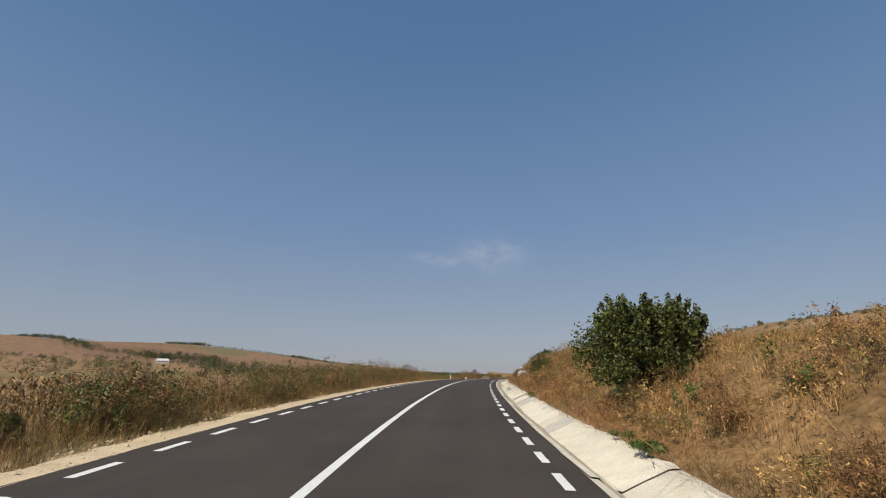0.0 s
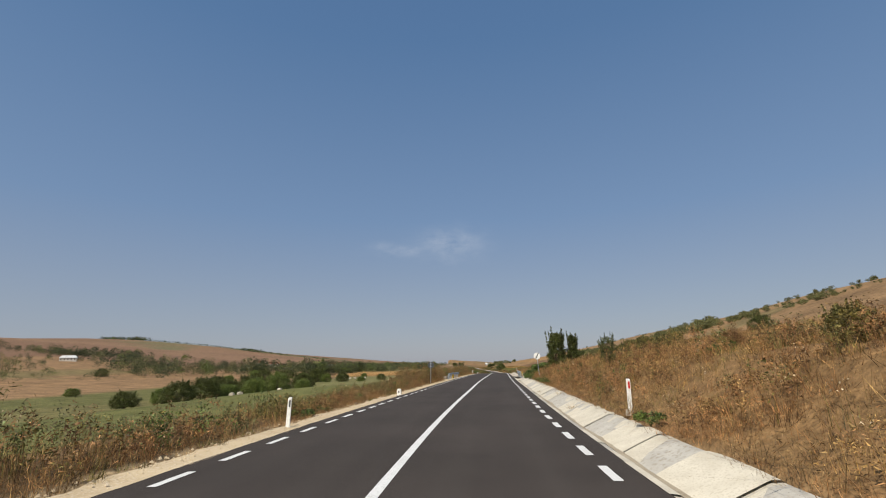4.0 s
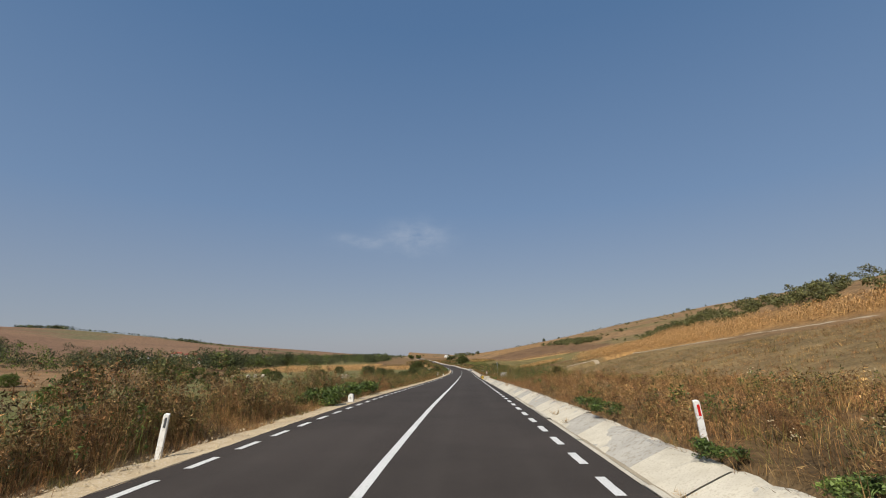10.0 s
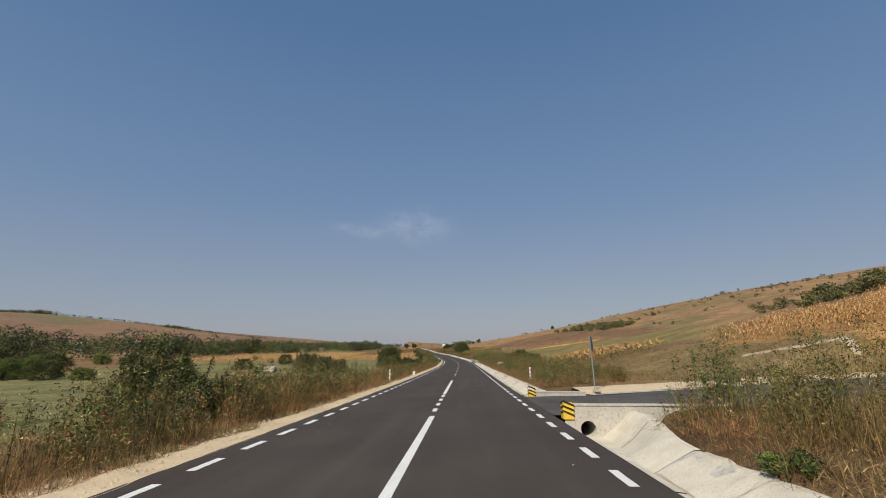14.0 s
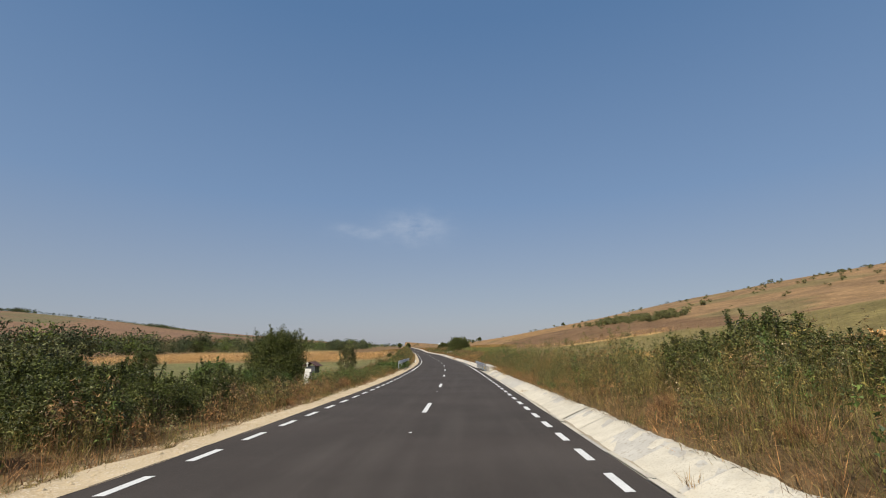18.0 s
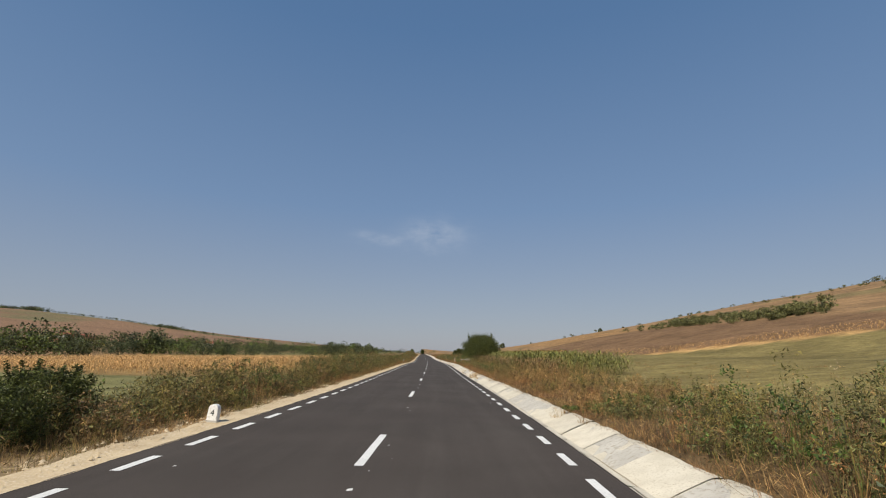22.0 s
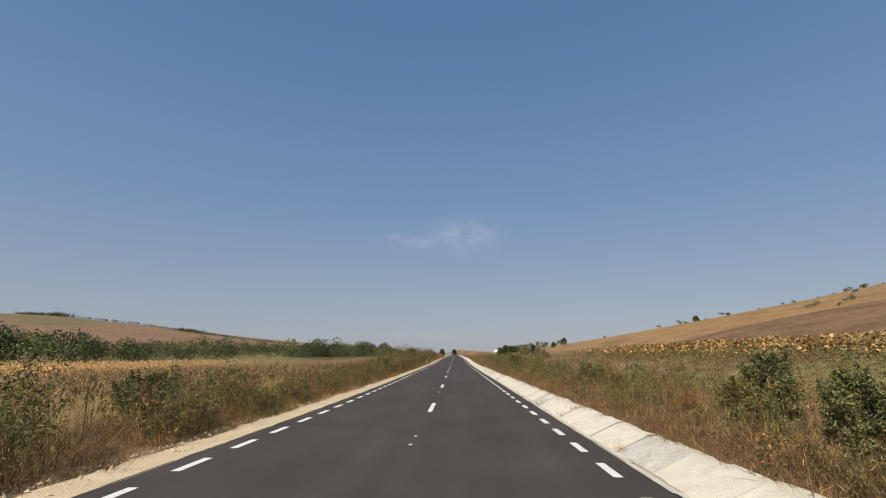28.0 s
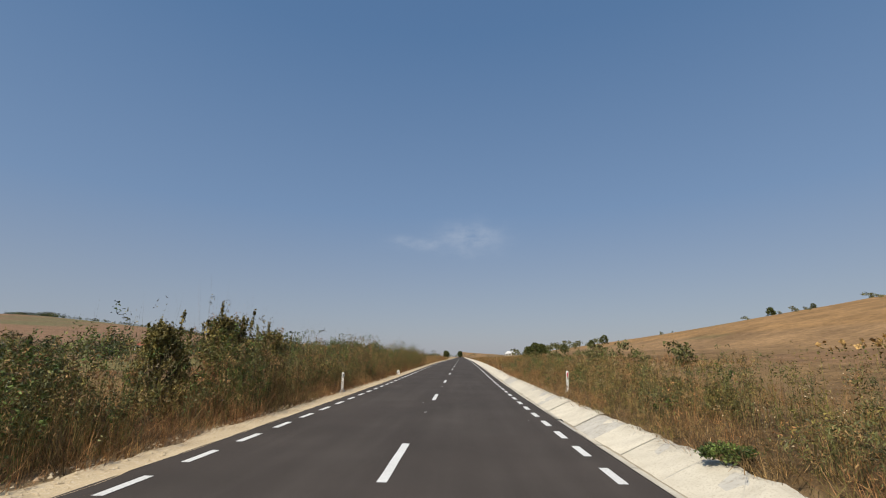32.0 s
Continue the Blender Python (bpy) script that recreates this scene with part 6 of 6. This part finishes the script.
thin = dome(19, "shrub", 3.3, 2.6, DEEP, 0.045, 46, 110, "thin dark green shrub with gaps on the rusty bank", "shrub", "thin shrubs on the bank", 16, 0.2, 0.05)
for k, (u, y, s) in enumerate(((8.6, 89.5, 0.5), (9.6, 92.6, 0.55), (8.2, 87.0, 0.4), (11.0, 95.0, 0.5), (9.2, 97.0, 0.45), (7.6, 93.4, 0.42), (10.4, 98.4, 0.6), (12.2, 101.0, 0.6))):
    plant(thin, u, y, s, k * 1.7, 1.0, first=k == 0)
slim = dome(18, "tree", 3.6, 2.5, SAGE, 0.042, 46, 170, "slim young tree with open grey-green foliage by the shrine", "tree", "", 14, 0.3, 0.16)
plant(slim, -9.6, 352.6, 1.0, 0.4, first=True)
olive_bush = dome(8, "bush", 1.9, 2.4, OLIVE, 0.048, 66, 82, "dusty olive-green shrub among the weeds", "bush", "dusty shrubs", 18)
for k, (u, y, s) in enumerate(((9.0, 17.5, 0.6), (10.5, 58.0, 0.7), (9.2, 71.0, 0.7), (11.0, 86.5, 0.8), (14.0, 97.0, 0.9), (12.5, 101.0, 0.8), (8.0, 220.0, 0.7), (8.6, 231.0, 0.75), (8.2, 236.0, 0.6), (9.5, 240.0, 0.8), (10.6, 262.0, 0.7), (12.0, 272.0, 0.7), (9.8, 289.0, 0.6), (9.0, 296.0, 0.7), (8.4, 340.0, 0.7), (9.4, 345.0, 0.7), (9.0, 490.0, 0.85), (10.2, 493.0, 0.8), (8.6, 516.0, 0.6), (9.6, 540.0, 0.8), (8.8, 571.0, 0.6), (-8.6, 205.0, 0.6), (-7.8, 252.0, 0.8), (-9.0, 258.0, 0.8), (-8.0, 262.0, 0.7), (-7.4, 404.0, 0.6), (-8.4, 452.0, 0.6), (-7.8, 520.0, 0.7), (-8.8, 540.0, 0.8), (-7.6, 556.0, 0.9))):
    plant(olive_bush, u, y, s, k * 1.3, 1.0, first=k == 0)
for k, (u, y, s) in enumerate(((8.4, 364.0, 0.95), (9.8, 366.0, 1.1), (8.6, 368.0, 1.0), (10.2, 370.5, 1.15), (9.0, 373.0, 1.0), (10.6, 376.0, 1.05), (9.6, 379.0, 0.8), (7.8, 566.0, 0.6), (8.2, 541.0, 0.7), (9.6, 204.0, 0.95), (13.8, 164.5, 0.65), (11.5, 533.0, 0.6), (8.2, 495.5, 0.85), (9.4, 488.0, 0.9), (8.7, 551.2, 0.8), (9.6, 553.0, 0.75), (10.6, 320.0, 1.35), (12.2, 324.0, 1.3), (13.4, 318.0, 1.3), (10.8, 313.2, 1.2), (-7.2, 141.4, 1.3), (-7.8, 142.8, 1.2), (10.3, 123.2, 1.25), (11.6, 122.0, 1.3), (8.6, 121.0, 0.7), (9.8, 119.5, 1.0), (6.9, 509.0, 0.5), (9.6, 512.5, 0.8), (8.6, 506.0, 0.6), (7.2, 41.6, 0.45), (6.9, 44.0, 0.4), (13.2, 100.0, 1.0), (15.0, 103.0, 1.1), (16.4, 99.0, 1.0), (12.0, 106.0, 0.9), (18.5, 104.0, 1.1), (9.4, 329.0, 0.9), (10.4, 333.0, 0.9), (8.8, 304.0, 0.7), (9.6, 309.0, 0.9), (8.2, 530.0, 0.6), (9.0, 585.0, 0.8), (8.4, 598.0, 0.7), (-7.0, 14.0, 0.5), (-6.9, 9.0, 0.55))):
    plant(olive_bush, u, y, s, k * 2.3, 1.0)
plant(sage, -12.8, 321.5, 0.72, 2.2)

# ---- bushes, trees and bales down in the valley ----
far_bush = dome(9, "bush", 4.0, 6.0, DEEP, 0.075, 80, 190, "dark green bush in the valley meadow", "bush", "bushes in the valley", 8)
light_bush = dome(10, "bush", 3.8, 5.6, LIME, 0.075, 80, 190, "light green bush in the valley meadow", "bush", "bushes in the valley", 8)
VAL = np.random.default_rng(21)
row = [(-70, 170, 1.35), (-75, 172, 1.0), (-77, 164, 0.8), (-88, 178, 0.7), (-86, 204, 1.3), (-84, 212, 1.5), (-90, 222, 1.4), (-86, 232, 1.7), (-93, 242, 1.5), (-88, 254, 1.9), (-95, 262, 1.3), (-86, 272, 1.4), (-92, 286, 1.6), (-106, 354, 1.4), (-113, 357, 1.6), (-82, 344, 1.0), (-95, 351, 1.1), (-120, 366, 1.5), (-72, 352, 0.8), (-118, 376, 1.2), (-126, 394, 1.5), (-136, 402, 1.6), (-110, 408, 1.2), (-96, 414, 1.0), (-287, 414, 1.2), (-146, 300, 1.2), (-152, 320, 1.3), (-160, 345, 1.4), (-150, 368, 1.6), (-170, 400, 1.7), (-158, 430, 1.6), (-140, 440, 1.4), (-60, 372, 0.7), (-120, 260, 1.0), (-58, 404, 0.7), (-165, 250, 1.1)]
for k, (u, y, s) in enumerate(row):
    src = light_bush if k % 2 == 1 else far_bush
    plant(src, u, y, s, k * 1.9, 0.8 + 0.08 * (k % 5), first=k in (0, 1))
BALE = material("hay_bale", (0.52, 0.46, 0.36), (0.42, 0.36, 0.27), 0.3, (0.6, 0.56, 0.48), 0.05, rough=0.95, bump=0.6, spread=0.15, local=True)
bm = bmesh.new()
rod(bm, 0.75, 0.75, 1.3, (0, 0, 0), Matrix.Rotation(radians(90), 4, "X"), 20)
bmesh.ops.bevel(bm, geom=bm.edges[:], offset=0.08, segments=2, affect="EDGES")
bale = tagged(part("hay_bale", bm, BALE), "pale round hay bale lying in the meadow", "hay bale", group="hay bales in the valley")
for k, (u, y) in enumerate(((-80, 208), (-78.4, 209.5), (-78, 234), (-77, 176), (-106, 398), (-102.5, 398), (-99, 397), (-95.5, 396.5), (-92, 396), (-45, 352), (-46.8, 352.6))):
    p = stand(u, y)
    m = pose(p.x, p.y, p.z + 0.72, 0, 0, k * 37)
    if k == 0:
        bale.matrix_basis = m
    else:
        copy_thing(bale, m)

# green bushes among the tall weeds
leafy = dome(44, "roadside_bush", 1.7, 1.7, SAGE, 0.036, 46, 230, "green leafy bush among tall roadside weeds", "bush", "green bushes in the weeds", 3, 0.25)
for k, (u, y, s) in enumerate(((-6.5, 531.7, 1.0), (-6.9, 528.4, 0.85), (-6.6, 541.0, 1.0), (-6.8, 474.0, 0.75), (-6.9, 425.5, 0.9), (-6.6, 438.0, 0.8), (7.6, 491.2, 0.72), (9.0, 495.5, 0.95), (7.4, 535.0, 0.75), (7.8, 508.0, 0.7))):
    plant(leafy, u, y, s, k * 1.3, 1.0, first=k == 0)

tall = dome(45, "reed_thicket", 3.3, 2.3, OLIVE, 0.05, 60, 150, "tall olive reed thicket standing in the verge", "thicket", "tall thickets in the verge", 9, 0.35)
for k, (u, y, s) in enumerate(((-7.1, 570.0, 1.0), (-7.3, 566.8, 0.85), (-7.2, 574.2, 0.9))):
    plant(tall, u, y, s, k * 1.9, 1.0, first=k == 0)

# woods along the valley floor and dark hedges on the far slope
crowns, pale, grey = [], [], []
pts = []
for _ in range(1500):
    y = VAL.uniform(230, 1300) if VAL.random() < 0.8 else VAL.uniform(1300, 2200)
    if y < 430 and VAL.random() < 0.65:
        continue
    x = -np.interp(y, [200, 420, 700, 1000, 1600, 2200], [370, 270, 180, 125, 60, 20]) + VAL.normal(0, 55)
    if wave(x, y, 46, 9) < -0.25:
        continue
    pts.append((x, y, (4.8 + 6 * VAL.random() ** 1.6) * (1 + 0.45 * float(wave(x, y, 38, 3))) * np.interp(y, [400, 480, 560, 640], [1.0, 1.4, 1.25, 1.0])))
for _ in range(520):
    y = VAL.uniform(470, 900)
    u = np.interp(y, [470, 532, 640, 700, 800, 900], [-165, -147, -108, -64, -50, -45]) - abs(VAL.normal(0, 26))
    if wave(u, y, 34, 2) < -0.35:
        continue
    pts.append((float(axis_x(min(y, 700))) + u, y, VAL.uniform(4.8, 9.4) * (1 + 0.4 * float(wave(u, y, 30, 5))) * np.interp(y, [470, 560, 620, 900], [1.85, 1.5, 1.1, 1.1])))
for _ in range(80):
    pts.append((VAL.uniform(-430, -330), VAL.uniform(60, 520), VAL.uniform(3.5, 7)))

def hedge(n, points, wide, low, high):
    """Trees along a line across the far slope."""
    k = VAL.uniform(0, len(points) - 1, n)
    line = np.array(points, float)
    for q in k:
        p = line[int(q)] * (1 - q % 1) + line[int(q) + 1] * (q % 1)
        pts.append((p[0] + VAL.normal(0, wide), p[1] + VAL.normal(0, wide), VAL.uniform(low, high)))


hedge(200, [(-1500, 1420), (-1152, 1199), (-662, 773)], 12, 6, 12)
hedge(70, [(-662, 773), (-520, 715), (-437, 687)], 12, 5, 10)
hedge(60, [(-520, 720), (-437, 687), (-360, 670)], 18, 8, 15)
hedge(110, [(-1330, 1975), (-1223, 1949), (-1130, 1925)], 10, 9, 17)
hedge(300, [(-1700, 2020), (-1223, 1949), (-900, 1860), (-647, 1774), (-350, 1680)], 9, 4, 8)
hedge(50, [(-700, 1790), (-600, 1755)], 10, 7, 12)
hedge(40, [(-560, 480), (-430, 470)], 8, 3, 6)
hedge(40, [(-520, 560), (-400, 600), (-330, 610)], 10, 3, 7)
for x, y, h in pts:
    z = float(ground_z(x, y))
    far = math.hypot(x, y - 300)
    n = 300 if far < 520 else 220 if far < 900 else 110
    w = h * VAL.uniform(0.34, 0.56)
    heads = [(x + VAL.normal(0, w * 0.5), y + VAL.normal(0, w * 0.5), z + h * f, w * g) for f, g in ((0.28, 0.95), (0.45, 1.0), (0.62, 0.85), (0.78, 0.6))]
    c = np.concatenate([clump_points(VAL, q[:3], (q[3], q[3], h * 0.22), n // 4, 0.6) for q in heads])
    q = VAL.random()
    (pale if q < 0.10 else grey if q < 0.30 else crowns).append(flecks(VAL, c, h * (0.05 if far < 520 else 0.062 if far < 900 else 0.09), 1.4))
stuff("valley_woods", join(crowns), WOODS, "dark green woods and hedges across the valley", "woods")
stuff("valley_willows", join(grey), SAGE, "grey-green willows and thickets across the valley", "woods")
stuff("valley_thickets", join(pale), LIME, "lighter green thickets across the valley", "woods")

# ---- scrub and lone trees on the hill ----
HILL = np.random.default_rng(8)
scrub = []
scrub_pts = [(HILL.uniform(98, 124), HILL.uniform(500, 586), HILL.uniform(1.4, 3.4)) for _ in range(150)]
scrub_pts += [(112 + HILL.normal(0, 3), 503 + HILL.normal(0, 4), HILL.uniform(2.5, 4.5)) for _ in range(8)]
for _ in range(330):
    y = HILL.uniform(170, 318) if HILL.random() < 0.85 else HILL.uniform(140, 170)
    u = HILL.uniform(60, np.interp(y, [150, 200, 225, 240, 280, 318], [66, 68, 78, 82, 72, 66]))
    if wave(u, y, 9, 4) > -0.35:
        scrub_pts.append((u, y, HILL.uniform(1.5, 3.4) * np.interp(y, [140, 180, 210, 318], [0.4, 0.5, 0.9, 0.8])))
scrub_pts += [(67, 322, 2.8), (66, 326, 2.4), (69, 330, 2.0)]
scrub_pts += [(HILL.uniform(90, 330), HILL.uniform(250, 800), HILL.uniform(0.8, 2.4)) for _ in range(190)]
scrub_pts += [(278, 638, 5.0), (156, 545, 3.5), (161, 548, 3.0)]
scrub_pts += [(HILL.uniform(60, 120), HILL.uniform(100, 200), HILL.uniform(0.5, 1.3)) for _ in range(120)]
scrub_pts += [(HILL.uniform(200, 460), HILL.uniform(300, 900), HILL.uniform(1.2, 3.2)) for _ in range(110)]
scrub_pts += [(HILL.uniform(45, 70) + 0.02 * k, 790 + 7.5 * k, HILL.uniform(3, 6)) for k in range(22)]
scrub_pts += [(HILL.uniform(18, 26), 600 + HILL.uniform(0, 60), HILL.uniform(1.5, 3)) for k in range(10)]
for u, y, h in scrub_pts:
    p = stand(u, y)
    c = np.concatenate([clump_points(HILL, (p.x + HILL.normal(0, h * 0.4), p.y + HILL.normal(0, h * 0.4), p.z + h * f), (h * 0.5, h * 0.5, h * 0.3), 90, 0.2) for f in (0.25, 0.5, 0.7)])
    scrub.append(flecks(HILL, c, h * 0.11, 1.5))
stuff("hill_scrub", join(scrub), SAGE, "grey-green scrub scattered over the dry hill", "scrub")
lone = dome(14, "tree", 6.0, 6.4, DEEP, 0.4, 50, 18, "lone dark green tree on the dry hill", "tree", "lone trees on the hill", 0, 0.1, 0.12)
for k, (u, y, s) in enumerate(((169.5, 805, 0.8), (191, 803, 0.65), (48, 763, 0.8), (62, 770, 0.7), (70, 776, 0.9), (34, 742, 0.8), (28, 735, 0.7), (24, 700, 0.9), (27, 706, 0.8), (21, 696, 0.7))):
    plant(lone, u, y, s, k * 1.1, 1.0, first=k == 0)
avenue = dome(15, "tree", 7.0, 5.0, DEEP, 0.45, 50, 16, "dark green roadside tree far ahead", "tree", "far roadside trees", 0, 0.2, 0.2)
for k, (u, y, s) in enumerate(((-7, 1010, 1.0), (-8, 1030, 1.1), (7.5, 1040, 1.0), (-7, 1060, 1.1), (8, 1075, 1.0), (-8, 1100, 1.2), (7.5, 1120, 1.1), (-7, 1150, 1.2), (9, 1180, 1.2))):
    plant(avenue, u, y, s, k * 0.9, 1.0, first=k == 0)


# ---- crops ----
CROP = np.random.default_rng(31)


def crop_rows(u0, u1, y0, y1, gap, step_y, thin=1.0):
    u, y = np.meshgrid(np.arange(u0, u1, gap), np.arange(y0, y1, step_y))
    u, y = u.ravel() + CROP.normal(0, gap * 0.12, u.size), y.ravel() + CROP.normal(0, step_y * 0.3, u.size)
    k = CROP.random(u.size) < thin
    u, y = u[k], y[k]
    x = axis_x(y) + u
    return np.stack([x, y, ground_z(x, y)], 1)


def maize(p, tall, wide, k=9):
    n = len(p)
    h = tall * CROP.uniform(0.8, 1.15, n)
    out = [blades(CROP, p, h, 1, wide * 0.6, 0.06, 0.01)]
    f = np.tile(np.linspace(0.25, 0.95, k), (n, 1)) + CROP.normal(0, 0.03, (n, k))
    a = CROP.uniform(0, 6.28, (n, 1)) + np.arange(k) * 2.6
    ln = tall * 0.32 * CROP.uniform(0.7, 1.2, (n, k))
    d = np.stack([np.cos(a), np.sin(a), np.zeros_like(a)], -1)
    s = np.stack([-np.sin(a), np.cos(a), np.zeros_like(a)], -1) * wide
    base = p[:, None] + np.stack([0 * f, 0 * f, f * h[:, None]], -1)
    mid = base + d * ln[..., None] * 0.5 + np.array([0, 0, 1]) * ln[..., None] * 0.3
    tip = base + d * ln[..., None] + np.array([0, 0, -1]) * ln[..., None] * CROP.uniform(-0.1, 0.6, (n, k, 1))
    v = np.stack([base, mid + s, tip, mid - s], 2).reshape(-1, 3)
    q = np.arange(n * k)[:, None] * 4
    out.append((v, np.concatenate([q + [0, 1, 3], q + [1, 2, 3]], 0)))
    return join(out)


def sunflowers(p, tall):
    """Drying sunflowers: bent stalks, drooping leaves and nodding heads."""
    n = len(p)
    h = tall * CROP.uniform(0.8, 1.15, n)
    body = [blades(CROP, p, h, 1, 0.03, 0.05, 0.01)]
    k = 6
    c = p[:, None] + np.concatenate([CROP.normal(0, 0.12, (n, k, 2)), (CROP.uniform(0.35, 0.9, (n, k, 1)) * h[:, None, None])], 2)
    body.append(leaves(CROP, c.reshape(-1, 3), 0.14, 0.6, 1.2))
    head = leaves(CROP, np.repeat(p + np.c_[np.zeros((n, 2)), h * 0.97], 2, 0) + CROP.normal(0, 0.02, (2 * n, 3)), 0.30, 1.0, 1.0)
    return join(body), head


field = crop_rows(29, 58.5, 203, 287, 0.8, 0.5, 0.9)
low = np.interp(field[:, 1], [200, 236, 252, 267, 280, 290], [50, 51, 39.5, 34.5, 31, 30])
hill_maize = field[field[:, 0] - axis_x(field[:, 1]) > low]
field = crop_rows(38, 75, 438, 540, 0.9, 0.6, 0.9)
edge = np.interp(field[:, 0] - axis_x(field[:, 1]), STRIP_U, STRIP_Y)
strip_maize = field[(field[:, 1] > edge) & (field[:, 1] < edge + 5.5)]
grow("dry_maize", GOLD, "golden dry maize standing on the hillside", [maize(hill_maize, 1.9, 0.05, 7), maize(strip_maize, 1.4, 0.06, 5)], "maize")
grow("green_maize", CORN, "tall green maize beside the road", [maize(crop_rows(10.5, 20, 416, 452, 0.75, 0.45), 1.9, 0.05)], "maize")
grow("straw_maize", DUN, "dry lower stalks of maize beside the road", [maize(crop_rows(9.2, 11.0, 408, 452, 0.5, 0.4), 1.3, 0.04)], "maize")
grow("valley_maize", GOLD, "golden dry maize strip across the meadow", [maize(crop_rows(-46, -13, 434, 470, 1.0, 0.7, 0.9), 1.6, 0.06, 5), maize(crop_rows(-78, -46, 446, 474, 1.3, 0.9, 0.9), 1.7, 0.08, 5), maize(crop_rows(-130, -78, 466, 600, 2.0, 1.4, 0.9), 1.7, 0.12, 5), maize(crop_rows(-78, -46, 494, 600, 1.6, 1.1, 0.9), 1.6, 0.09, 5)], "maize")
grow("field_maize", DUN, "pale dry maize in the field beside the road", [maize(crop_rows(-26, -9.0, -4, 24, 0.8, 0.5, 0.85), 1.2, 0.05, 7), maize(crop_rows(-46, -13.5, 470, 572, 1.0, 0.6, 0.85), 1.15, 0.05, 6)], "maize")
p = crop_rows(20, 31, 298, 332, 0.8, 0.6, 0.8)
b, h = sunflowers(p, 1.35)
stuff("yellow_sunflowers", b, OLIVE, "yellowing sunflower plants in the roadside field", "sunflowers")
stuff("yellow_sunflower_heads", h, GOLD, "nodding pale sunflower heads in the roadside field", "sunflowers")
p = np.concatenate([crop_rows(24, 38, 496, 560, 0.8, 0.55, 0.85), crop_rows(24, 38, 560, 584, 0.9, 0.7, 0.8), crop_rows(14, 20, 335, 350, 0.8, 0.6, 0.7)])
b, h = sunflowers(p, 1.5)
stuff("dry_sunflowers", b, OLIVE, "dead dry sunflower stalks in the hillside field", "sunflowers")
stuff("dry_sunflower_heads", h, STRAW, "nodding yellow-brown sunflower heads in the hillside field", "sunflowers")


# ---- houses across the valley ----
WALLS = material("house_plaster", (0.66, 0.62, 0.54), (0.58, 0.54, 0.47), 0.8, (0.48, 0.44, 0.38), 0.1, rough=0.9, bump=0.1, spread=0.15, local=True)
TILES = material("red_roof", (0.30, 0.09, 0.055), (0.24, 0.075, 0.05), 0.6, (0.18, 0.07, 0.05), 0.08, rough=0.85, bump=0.3, local=True)
SHEET = material("pale_roof", (0.66, 0.66, 0.65), (0.56, 0.56, 0.55), 0.8, (0.5, 0.48, 0.45), 0.1, rough=0.5, bump=0.1, local=True)
PANE = material("window_pane", (0.03, 0.035, 0.04), (0.04, 0.045, 0.05), 0.3, rough=0.15, bump=0, local=True)
AWNING = material("yellow_sheet", (0.75, 0.55, 0.04), (0.66, 0.48, 0.04), 0.4, rough=0.6, bump=0.05, local=True)


def house(u, y, length, depth, high, roof_mat, turn, label, z=0.0):
    root = tagged(new("house"), label, "house", group="houses across the valley")
    p = stand(u, y)
    root.matrix_basis = pose(p.x, p.y, p.z + z, 0, 0, turn)
    bm = bmesh.new()
    box(bm, (length, depth, high + 1), (0, 0, high / 2 - 0.5))
    part("wall", bm, WALLS, root)
    bm = bmesh.new()
    e, r = 0.45, depth * 0.34
    A = [bm.verts.new(q) for q in ((-length / 2 - e, -depth / 2 - e, high), (length / 2 + e, -depth / 2 - e, high), (length / 2 + e, depth / 2 + e, high), (-length / 2 - e, depth / 2 + e, high), (-length / 2 + depth * 0.2, 0, high + r), (length / 2 - depth * 0.2, 0, high + r))]
    for f in ((0, 1, 5, 4), (1, 2, 5), (2, 3, 4, 5), (3, 0, 4), (3, 2, 1, 0)):
        bm.faces.new([A[k] for k in f])
    roof = part("roof", bm, roof_mat, root)
    bm = bmesh.new()
    box(bm, (0.5, 0.5, 1.1), (length * 0.2, depth * 0.12, high + r * 0.9), 0.02)
    part("chimney", bm, WALLS, roof)
    for k in range(max(2, int(length / 3))):
        x = -length / 2 + (k + 0.5) * length / max(2, int(length / 3))
        bm = bmesh.new()
        box(bm, (1.0, 0.08, 1.2), (x, -depth / 2 - 0.02, high * 0.55), 0.01)
        win = part("window", bm, PANE, root, "dark window")
        bm = bmesh.new()
        box(bm, (1.2, 0.14, 0.08), (x, -depth / 2 - 0.05, high * 0.55 - 0.66), 0.01)
        part("sill", bm, WALLS, win)
    return root


house(-449, 587, 15, 8, 3.0, SHEET, 30, "long low pale farm shed across the valley", 0.5)
house(-272, 633, 12, 8, 3.2, SHEET, 40, "white house with a pale roof among trees", 0.3)
house(-249, 704, 10, 8, 3.0, TILES, 20, "house with a red roof among trees", 0.5)
house(-285, 800, 14, 8, 3.2, TILES, 35, "house with a red roof among trees", 0.5)
house(-304, 812, 16, 8, 3.4, TILES, 30, "house with a red roof among trees", 0.8)
house(-330, 830, 14, 8, 3.2, TILES, 15, "house with a red roof among trees", 0.5)
house(-271, 786, 9, 5, 2.2, AWNING, 30, "low shed with a bright yellow roof", -1.5)
house(-230, 900, 12, 8, 3.2, TILES, 20, "house with a red roof among trees", 3)
house(55, 1010, 9, 7, 2.6, SHEET, -15, "pale-roofed building beside the far road", -0.5)
